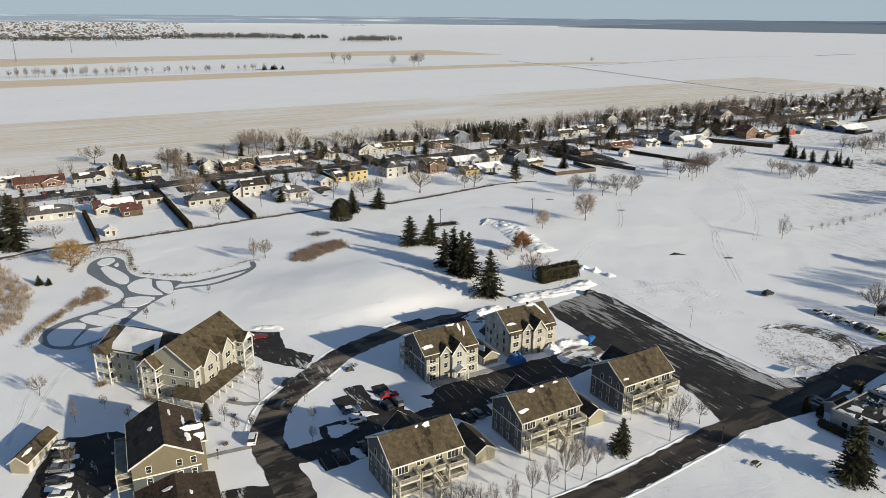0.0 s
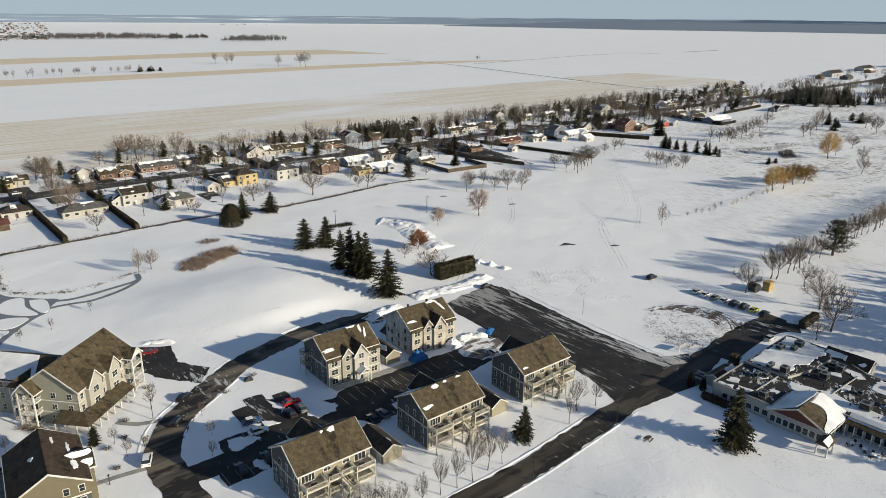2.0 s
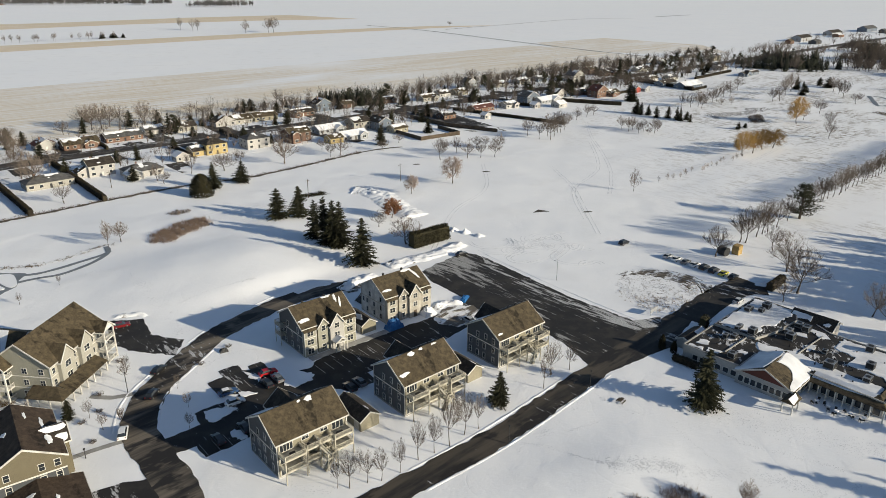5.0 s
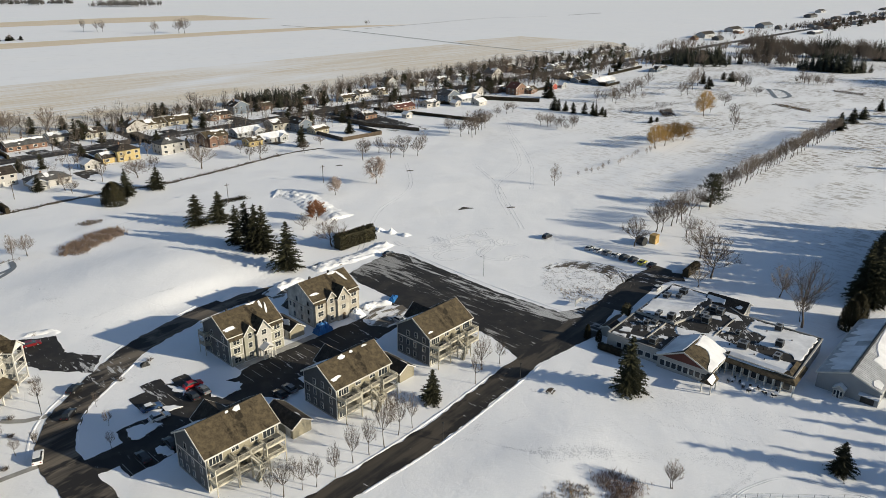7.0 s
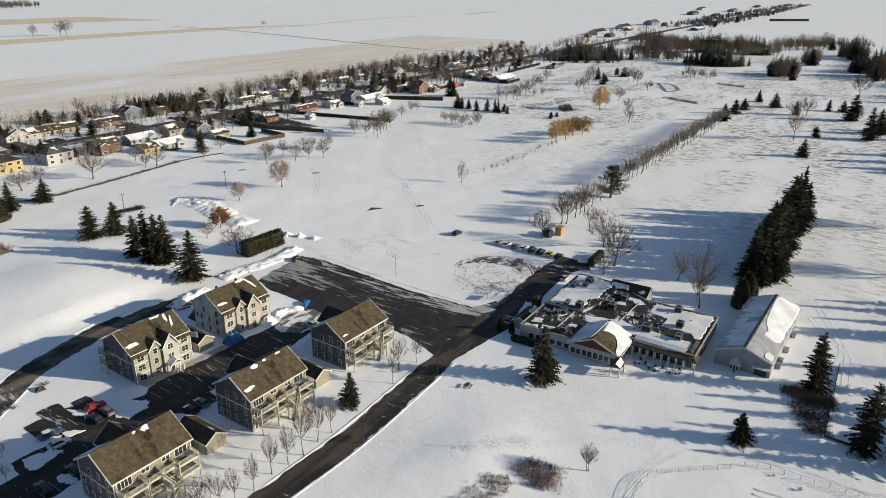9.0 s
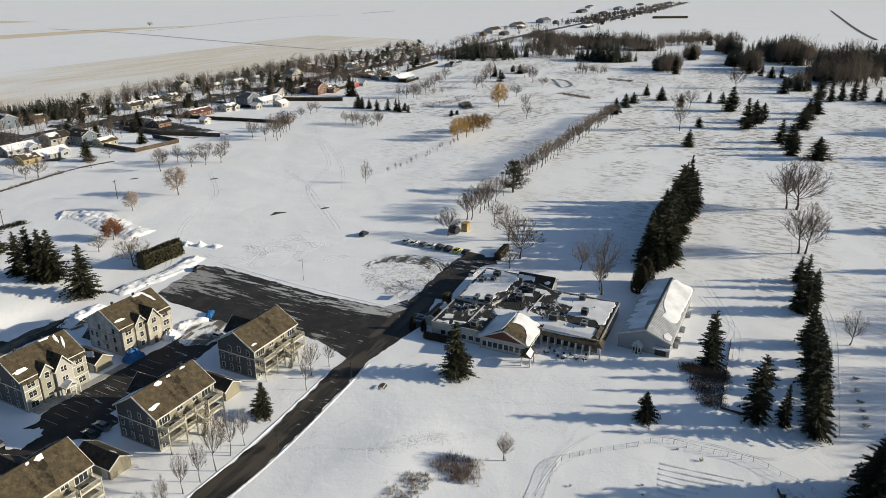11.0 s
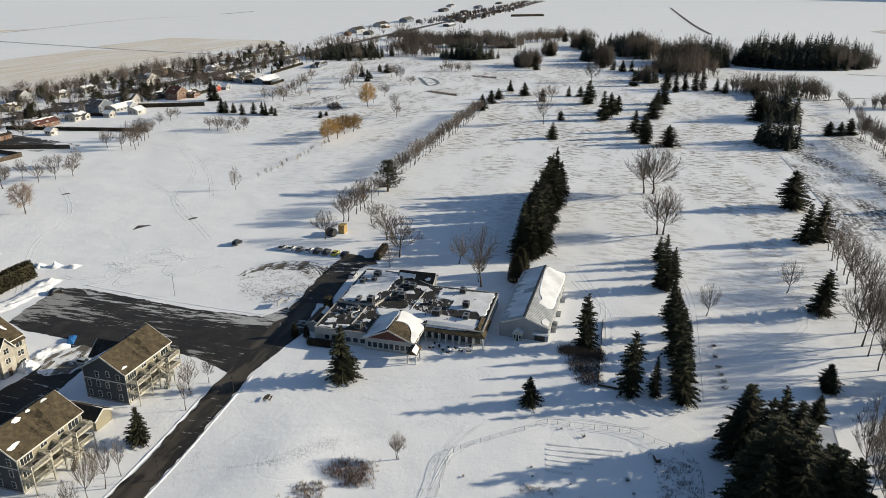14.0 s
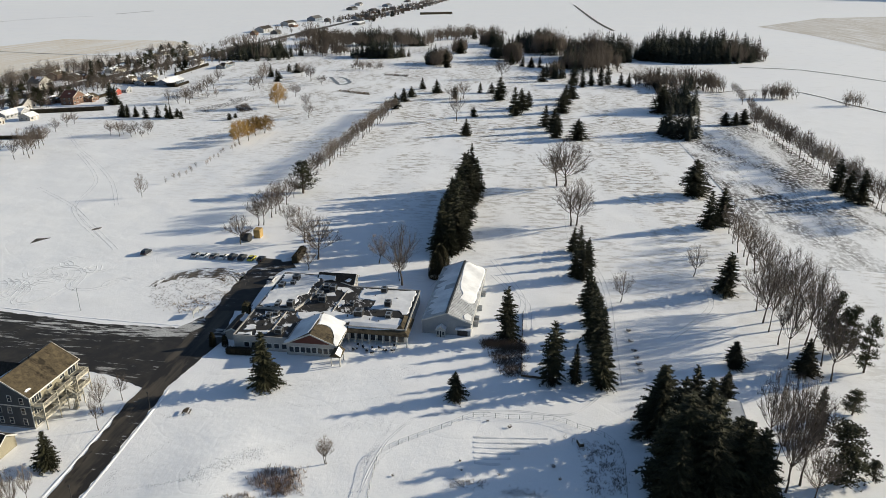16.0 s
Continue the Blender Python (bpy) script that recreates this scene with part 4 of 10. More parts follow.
def woodland(name, cx, cy, rx, ry, turn, n, h, label, evergreen=0.4, twig=FAR_WOOD, crown=0.40):
    """A far wood too dense to count: leafless crowns in one mesh, spruces in another."""
    rng = random.Random(int(abs(cx) * 7 + abs(cy)))
    s, dark = Shape(), Shape()
    c, q = math.cos(radians(turn)), math.sin(radians(turn))
    for _ in range(n):
        a, d = rng.uniform(0, 6.283), math.sqrt(rng.random())
        u, w = rx * d * math.cos(a), ry * d * math.sin(a)
        x, y, hh = cx + c * u - q * w, cy + q * u + c * w, h * rng.uniform(0.58, 1.10) * (1.05 - 0.3 * d ** 4)
        hh *= 0.92 + 0.5 * noise.noise((x * 0.03, y * 0.03, 4.0))
        kind = noise.noise((x * 0.022, y * 0.022, 9.0)) * 0.9 + 0.5
        if evergreen and kind < evergreen:
            slim = rng.uniform(0.20, 0.30)
            for k in range(64):
                f = (k + rng.random()) / 64
                rad = hh * slim * (1.04 - f) ** 0.75 * rng.uniform(0.7, 1.1)
                b = k * 2.4 + rng.uniform(-0.4, 0.4)
                p = Vector((x, y, hh * (0.05 + 0.93 * f)))
                e = p + Vector((math.cos(b) * rad, math.sin(b) * rad, -rad * rng.uniform(0.2, 0.6)))
                side = Vector((-math.sin(b), math.cos(b), 0)) * (rad * 0.42 + 0.12)
                dark.add([p, e - side, e + side], [(0, 1, 2)])
            dark.tube((x, y, hh * 0.85), (x, y, hh * 1.04), 0.35, 0.03, 3)
        else:
            sketch_tree(s, rng, x, y, hh, hh * crown, 0.0, 22, 5.0 if twig is FAR_HAZE_TINT else 1.7)
    if dark.v:
        tagged(dark.link(name, FAR_SPRUCE), label, "trees", kind="stuff")
    if s.v:
        tagged(s.link(name, twig), label, "trees", kind="stuff")


def hedge(a, b, wide, high, label, name="hedge", material=None, density=9):
    """A clipped hedge from a to b: stems inside, leaf clumps at the skin."""
    rng = random.Random(int(a[0] * 3 + b[1]))
    a, b = Vector(a), Vector(b)
    length = (b - a).length
    ob = thing(name, a.x, a.y, ground_height(a.x, a.y), math.degrees(math.atan2(b.y - a.y, b.x - a.x)), label, "hedge")
    core = Shape()
    n = max(2, int(length / 1.2))
    for k in range(n):
        x = length * (k + 0.5) / n
        core.tube((x, 0, -0.1), (x, 0, high * 0.8), 0.08, 0.04, 4)
        core.box(x - 0.61, x + 0.61, -wide * 0.38, wide * 0.38, 0.05, high * rng.uniform(0.84, 0.93))
    core.link("core", material or HEDGE, ob)
    skin = Shape()
    for _ in range(int(length * (high * 2 + wide) * density * 0.8)):
        u = rng.uniform(0, high * 2 + wide)
        if u < high:
            y, z = -wide / 2, u
        elif u < high * 2:
            y, z = wide / 2, u - high
        else:
            y, z = u - 2 * high - wide / 2, high
        if z > high * 0.75:
            y *= 1 - 0.5 * (z / high - 0.75) / 0.25 * min(1.0, wide / 3)
        c = Vector((rng.uniform(-0.2, length + 0.2), y * rng.uniform(0.85, 1.1), z * rng.uniform(0.90, 1.02) if z > 0.7 * high else z))
        d = Vector((rng.uniform(-1, 1), rng.uniform(-1, 1), rng.uniform(0, 1))).normalized() * (0.24 if wide < 4 else 0.34)
        s = d.cross(Vector((rng.uniform(-1, 1), rng.uniform(-1, 1), 1))).normalized() * (0.15 if wide < 4 else 0.22)
        skin.add([c - d - s, c + d, c - d + s], [(0, 1, 2)])
    skin.link("foliage", material or HEDGE, ob)
    return ob


def thicket(name, outline, n, h, material, label, category="shrubs"):
    """Rank dry growth inside an outline: thin upright blades and twigs."""
    rng = random.Random(int(abs(outline[0][0] * 11)))
    xs, ys = [p[0] for p in outline], [p[1] for p in outline]
    s = Shape()
    made = 0
    while made < n:
        x, y = rng.uniform(min(xs), max(xs)), rng.uniform(min(ys), max(ys))
        inside = False
        j = len(outline) - 1
        for i in range(len(outline)):
            (xi, yi), (xj, yj) = outline[i], outline[j]
            if (yi > y) != (yj > y) and x < (xj - xi) * (y - yi) / (yj - yi) + xi:
                inside = not inside
            j = i
        if not inside or rng.random() > 0.35 + 1.3 * noise.noise((x * 0.35, y * 0.35, 2.0)) + 0.35:
            continue
        x, y = x + rng.gauss(0, 0.7), y + rng.gauss(0, 0.7)
        made += 1
        z = ground_height(x, y)
        hh = h * rng.uniform(0.4, 1.1)
        for _ in range(7):
            lean = Vector((rng.uniform(-0.5, 0.5), rng.uniform(-0.5, 0.5), 1)).normalized() * hh
            w = Vector((rng.uniform(-1, 1), rng.uniform(-1, 1), 0)).normalized() * 0.035
            p = Vector((x + rng.gauss(0, 0.2), y + rng.gauss(0, 0.2), z - 0.05))
            s.add([p - w, p + w, p + lean], [(0, 1, 2)])
    return tagged(s.link(name, material), label, category, kind="stuff")

# ---- buildings ----


def window(parent, x, y, z, w, h, facing, frame_material=None, name="window", panes=1, bars=True):
    """A framed window on a wall: facing '-y', '+y', '-x' or '+x'. x, y, z: the lower middle of it on the wall face."""
    fr = frame_material or WHITE_TRIM
    f, g = Shape(), Shape()
    t = 0.12

    def put(a0, a1, d0, d1, z0, z1, s):
        if facing == "-y":
            s.box(x + a0, x + a1, y - d1, y - d0, z0, z1)
        elif facing == "+y":
            s.box(x + a0, x + a1, y + d0, y + d1, z0, z1)
        elif facing == "-x":
            s.box(x - d1, x - d0, y + a0, y + a1, z0, z1)
        else:
            s.box(x + d0, x + d1, y + a0, y + a1, z0, z1)

    put(-w / 2 - t, w / 2 + t, 0.0, 0.05, z - t, z + h + t, f)
    ob = f.link(name, fr, parent)
    m = 0.05
    cut = (0, 0.5, 1) if bars else (0, 1)
    for k in range(panes):
        c0, c1 = -w / 2 + w * k / panes, -w / 2 + w * (k + 1) / panes
        for lo, hi in zip(cut, cut[1:]):
            g = Shape()
            put(c0 + (m if k else 0), c1 - (m if k < panes - 1 else 0), 0.0, 0.065, z + h * lo + (0.03 if lo else 0), z + h * hi - (0.03 if hi < 1 else 0), g)
            g.link("pane", GLASS, ob)
    return ob


def gable_roof(parent, x0, x1, y0, y1, ze, zr, material, over=0.45, along="x", trim=WHITE_TRIM, thick=0.22, name="roof", gutters=True):
    """Two pitched slabs in one, with trim on the gable edges and gutters."""
    a0, a1, e0, e1 = (x0, x1, y0, y1) if along == "x" else (y0, y1, x0, x1)
    m = (e0 + e1) / 2
    drop = (zr - ze) / (m - e0) * over
    cut = "x" if along == "x" else "y"

    def chevron(lo, hi):
        return [(e0 - over, ze - drop + lo), (m, zr + lo), (e1 + over, ze - drop + lo), (e1 + over, ze - drop + hi), (m, zr + hi), (e0 - over, ze - drop + hi)]

    n = 6
    prof = chevron(0, thick)
    s = Shape()
    put = (lambda q, z, d: (d, q, z)) if along == "x" else (lambda q, z, d: (q, d, z))
    quads = [(0, 1, 4, 5), (1, 2, 3, 4)]

    def solid(prof, lo, hi):
        v = [put(q, z, lo) for q, z in prof] + [put(q, z, hi) for q, z in prof]
        f = [tuple(q[::-1]) for q in quads] + [tuple(i + n for i in q) for q in quads] + [(i, (i + 1) % n, n + (i + 1) % n, n + i) for i in range(n)]
        return Shape().add(v, f if along == "x" else [q[::-1] for q in f])

    ob = solid(prof, a0 - over, a1 + over).link(name, material, parent)
    for lo, hi in ((a0 - over - 0.06, a0 - over + 0.05), (a1 + over - 0.05, a1 + over + 0.06)):
        solid(chevron(-0.14, thick + 0.03), lo, hi).link("fascia", trim, ob, "white fascia board")
    if gutters:
        for q0, q1 in ((e0 - over - 0.10, e0 - over), (e1 + over, e1 + over + 0.10)):
            g = Shape()
            if along == "x":
                g.box(a0 - over, a1 + over, q0, q1, ze - drop - 0.06, ze - drop + thick)
            else:
                g.box(q0, q1, a0 - over, a1 + over, ze - drop - 0.06, ze - drop + thick)
            g.link("gutter", trim, ob)
    return ob


def gable_walls(parent, x0, x1, y0, y1, z0, ze, zr, front, ends, along="x", back=None):
    """Outer walls of a gabled body; ends close the gables."""
    t = 0.25
    if along == "x":
        m = (y0 + y1) / 2
        prof = [(y0, z0), (y1, z0), (y1, ze), (m, zr), (y0, ze)]
        for a, b in ((x0, x0 + t), (x1 - t, x1)):
            Shape().upright(prof, "x", a, b).link("end_wall", ends, parent)
        Shape().box(x0 + t, x1 - t, y0, y0 + t, z0, ze).link("front_wall", front, parent)
        Shape().box(x0 + t, x1 - t, y1 - t, y1, z0, ze).link("back_wall", back or front, parent)
    else:
        m = (x0 + x1) / 2
        prof = [(x0, z0), (x1, z0), (x1, ze), (m, zr), (x0, ze)]
        for a, b in ((y0, y0 + t), (y1 - t, y1)):
            Shape().upright(prof, "y", a, b).link("end_wall", ends, parent)
        Shape().box(x0, x0 + t, y0 + t, y1 - t, z0, ze).link("side_wall", front, parent)
        Shape().box(x1 - t, x1, y0 + t, y1 - t, z0, ze).link("side_wall", back or front, parent)


def roof_snow(parent, spots, m, slope, z_ridge, base=0.24, along="x"):
    """Left-over snow lying on a pitched roof; spots: along, distance from the ridge, half length, half width."""
    for k, (a, d, rx, ry) in enumerate(spots):
        rng = random.Random(int(a * 13 + rx * 7 + k))
        seed = rng.uniform(0, 50)
        lean = rng.uniform(-0.5, 0.5)
        line = []
        n = 26
        for j in range(n):
            b = 6.283 * j / n
            q = 0.85 + 0.5 * noise.noise((1.4 * math.cos(b), 1.4 * math.sin(b), seed)) + rng.uniform(-0.07, 0.07)
            dd = d + 0.8 * ry * q * math.sin(b)
            dd = min(dd, -0.08) if d < 0 else max(dd, 0.08)
            line.append((a + rx * q * math.cos(b) + lean * (dd - d), dd))
        def at(p, up):
            x, dd = p
            z = z_ridge - abs(dd) * slope + base + up
            return (x, m + dd, z) if along == "x" else (m + dd, x, z)
        inner = [(a + (x - a) * 0.86, d + (y - d) * 0.86) for x, y in line]
        verts = [at(p, 0.0) for p in line] + [at(p, 0.09) for p in inner]
        faces = [(i, (i + 1) % n, n + (i + 1) % n, n + i) for i in range(n)] + [tuple(range(n, 2 * n))]
        mesh_object("snow_patch", verts, faces, ROOF_SNOW, parent, "left-over snow")


def roof_cover(parent, a0, a1, d0, d1, side, m, slope, z_ridge, seed, base=0.2, along="x"):
    """A snow layer on one slope, from d0 to d1 below the ridge, its lower edge melted unevenly."""
    rng = random.Random(seed)
    n = max(4, int((a1 - a0) / 0.8))
    ph = rng.uniform(0, 40)
    top = [(a0 + (a1 - a0) * k / n, d0 + 0.35 * abs(noise.noise((k * 0.6, ph, 1.0)))) for k in range(n + 1)]
    low = [(a0 + (a1 - a0) * k / n + rng.uniform(-0.2, 0.2), max(d0 + 0.5, min(d1, d1 * (0.86 + 0.7 * noise.noise((k * 0.33, ph, 5.0)))))) for k in range(n + 1)]
    edge = top + low[::-1]
    ca, cd = sum(p[0] for p in edge) / len(edge), sum(p[1] for p in edge) / len(edge)

    def at(a, d, up):
        z = z_ridge - d * slope + base + up
        return (a, m + side * d, z) if along == "x" else (m + side * d, a, z)

    k = len(edge)
    verts = [at(a, d, 0.0) for a, d in edge] + [at(ca + (a - ca) * 0.97, cd + (d - cd) * 0.95, 0.11) for a, d in edge]
    quads = [(k + i, k + i + 1, 2 * k - 2 - i, 2 * k - 1 - i) for i in range(n)]
    mesh_object("snow_layer", verts, [(i, (i + 1) % k, k + (i + 1) % k, k + i) for i in range(k)] + quads, ROOF_SNOW, parent, "uneven layer of roof snow")


def roof_sheet(parent, line, m, slope, z_ridge, base=0.24):
    """Thick snow over a stretch of one roof slope; line: along, distance from the ridge (its sign names the side)."""
    rng = random.Random(int(line[0][0] * 17 + len(line)))
    edge = [(a + rng.uniform(-0.15, 0.15), d + rng.uniform(-0.10, 0.10)) for a, d in shore(line, 0.9)]
    ca, cd = sum(p[0] for p in edge) / len(edge), sum(p[1] for p in edge) / len(edge)
    n = len(edge)
    verts = [(a, m + d, z_ridge - abs(d) * slope + base) for a, d in edge]
    verts += [(ca + (a - ca) * 0.965, m + cd + (d - cd) * 0.92, z_ridge - abs(cd + (d - cd) * 0.92) * slope + base + 0.16) for a, d in edge]
    faces = [(i, (i + 1) % n, n + (i + 1) % n, n + i) for i in range(n)] + [tuple(range(n, 2 * n))]
    return mesh_object("snow_sheet", verts, faces, ROOF_SNOW, parent, "thick roof snow")


def railing(parent, pts, z, h=1.0, material=None, gap=0.16, name="railing"):
    """Top and bottom rails with thin balusters along a line of points."""
    s = Shape()
    for (ax, ay), (bx, by) in zip(pts, pts[1:]):
        s.plank((ax, ay, z + h), (bx, by, z + h), 0.10, 0.07)
        s.plank((ax, ay, z + 0.12), (bx, by, z + 0.12), 0.06, 0.06)
        n = max(1, int(math.hypot(bx - ax, by - ay) / gap))
        for k in range(n + 1):
            t = k / n
            x, y = ax + (bx - ax) * t, ay + (by - ay) * t
            s.box(x - 0.02, x + 0.02, y - 0.02, y + 0.02, z + 0.12, z + h)
    return s.link(name, material or CREAM_TRIM, parent)


def balcony(parent, x0, x1, y0, y1, levels, top, material=None, roof=False):
    """Stacked timber balconies in front of a wall at y1, open towards -y; posts down to the ground."""
    mt = material or CREAM_TRIM
    for z in levels:
        d = Shape().box(x0, x1, y0, y1, z - 0.22, z)
        deck = d.link("balcony", DECK, parent, "timber balcony deck")
        for ex0, ex1, ey0, ey1 in ((x0 - 0.05, x1 + 0.05, y0 - 0.06, y0), (x0 - 0.06, x0, y0, y1), (x1, x1 + 0.06, y0, y1)):
            Shape().box(ex0, ex1, ey0, ey1, z - 0.30, z + 0.05).link("edge_beam", mt, deck)
        railing(deck, [(x0, y1), (x0, y0), (x1, y0), (x1, y1)], z, material=mt)
    for x in (x0, x1):
        Shape().box(x - 0.09, x + 0.09, y0 - 0.09, y0 + 0.09, -0.1, top).link("post", mt, parent)


def stair(parent, p, q, width, steps, material=None):
    """A straight flight from p up to q."""
    s = Shape()
    p, q = Vector(p), Vector(q)
    flat = Vector((q.x - p.x, q.y - p.y, 0)).normalized()
    side = Vector((-flat.y, flat.x, 0)) * width / 2
    for k in (-1, 1):
        s.plank(p + side * k, q + side * k, 0.08, 0.28)
        s.plank(p + side * k + Vector((0, 0, 0.95)), q + side * k + Vector((0, 0, 0.95)), 0.07, 0.07)
    for k in range(steps):
        c = p.lerp(q, (k + 0.5) / steps)
        s.plank(c - side, c + side, 0.26, 0.05, up=(0, 0, 1))
    return s.link("stair", material or CREAM_TRIM, parent)


def apartment_block(x, y, turn, label, snow, clutter=True):
    """Three storeys: slate gable ends, khaki garden front with stacked balconies and a zigzag stair."""
    L, D, ze, zr = 15.6, 11.4, 7.95, 11.5
    ob = thing("apartment_block", x, y, 0, turn, label, "apartment building", "apartment blocks along the road")
    gable_walls(ob, 0, L, 0, D, -0.3, ze, zr, BEIGE_SIDING, SLATE_SIDING, back=SLATE_SIDING)
    Shape().box(-0.06, L + 0.06, -0.06, D + 0.06, -0.3, 0.35).link("plinth", CONCRETE, ob)
    gable_roof(ob, 0, L, 0, D, ze, zr, SHINGLE_BROWN)
    # rear cross gable over the entrance side
    gable_walls(ob, 4.6, 11.0, D - 0.02, D + 1.6, -0.3, 7.95, 10.6, SLATE_SIDING, SLATE_SIDING, "y")
    gable_roof(ob, 4.6, 11.0, D - 4.2, D + 1.7, 7.95, 10.6, SHINGLE_DARK, 0.35, "y", name="rear_roof")
    for bx in (-0.05, L):
        Shape().box(bx, bx + 0.05, 0, D, 5.25, 5.5).link("band_trim", WHITE_TRIM, ob)
        for by in (-0.07, D - 0.1):
            Shape().box(bx - 0.02, bx + 0.12, by, by + 0.17, 0.35, ze).link("corner_trim", WHITE_TRIM, ob)
    Shape().box(0, L, -0.05, 0.0, ze - 0.35, ze - 0.02).link("band_trim", WHITE_TRIM, ob)
    for yy, zs in ((2.0, (0.9, 3.5, 6.0)), (5.2, (0.9, 3.5)), (7.6, (0.9, 3.5, 6.0)), (10.1, (3.4, 0.9))):
        for z in zs:
            window(ob, 0, yy, z, 0.75, 1.35, "-x")
            window(ob, L, yy, z, 0.75, 1.35, "+x")
    window(ob, 0, 4.7, 6.4, 0.7, 1.3, "-x")
    for z, top in ((0.4, False), (3.0, True), (5.65, True)):
        window(ob, 2.0, 0, z + 0.05, 2.7, 1.95, "-y", panes=4, bars=False, name="glazed_door")
        window(ob, 13.5, 0, z + 0.05, 2.5, 1.95, "-y", panes=3, bars=False, name="glazed_door")
        window(ob, 6.1, 0, z + 0.75, 1.5, 1.25, "-y", panes=2)
        window(ob, 10.3, 0, z + 0.75, 1.5, 1.25, "-y", panes=2)
    balcony(ob, 0.3, 4.7, -2.7, 0, (2.75, 5.4), 6.35)
    balcony(ob, 11.2, 15.4, -2.7, 0, (2.75, 5.4), 6.35)
    balcony(ob, 5.3, 8.0, -2.2, 0, (2.75, 5.4), 6.35)
    balcony(ob, 8.3, 10.9, -2.0, 0, (2.75, 5.4), 6.35)
    stair(ob, (9.6, -3.3, 2.75), (8.0, -2.4, 5.4), 1.0, 14)
    balcony(ob, 8.6, 10.8, -4.1, -2.0, (2.75,), 3.7)
    stair(ob, (8.0, -3.6, 0.0), (10.0, -3.6, 2.75), 1.0, 14)
    for vx, vd in ((3.5, 1.2), (9.5, 0.9), (12.4, 1.3)):
        zv = zr - vd * (zr - ze) / (D / 2)
        Shape().tube((vx, D / 2 + vd, zv), (vx, D / 2 + vd, zv + 0.75), 0.12, 0.12, 8).link("roof_vent", DARK_METAL, ob)
    roof_snow(ob, snow, D / 2, (zr - ze) / (D / 2), zr)
    # snow on the shaded rear slope
    sl = (zr - ze) / (D / 2)
    mesh_object("rear_snow", [(0, D / 2 + 0.3, zr - 0.3 * sl + 0.30), (4.3, D / 2 + 0.3, zr - 0.3 * sl + 0.30), (4.3, D + 0.3, zr - (D / 2 + 0.3) * sl + 0.32), (0, D + 0.3, zr - (D / 2 + 0.3) * sl + 0.32)], [(0, 1, 2, 3)], ROOF_SNOW, ob, "snow on the shaded rear slope")
    if clutter:
        for fx0, fx1, fy0, fh in ((5.7, 6.3, -1.7, 0.8), (12.2, 13.6, -1.9, 0.45), (1.8, 3.0, -1.9, 0.5)):
            Shape().box(fx0, fx1, fy0, fy0 + 0.6, 5.4 + fh - 0.08, 5.4 + fh).box(fx0 + 0.05, fx0 + 0.12, fy0 + 0.1, fy0 + 0.5, 5.4, 5.4 + fh).box(fx1 - 0.12, fx1 - 0.05, fy0 + 0.1, fy0 + 0.5, 5.4, 5.4 + fh).link("patio_bench", DARK_METAL, ob, "dark patio bench")
    return ob


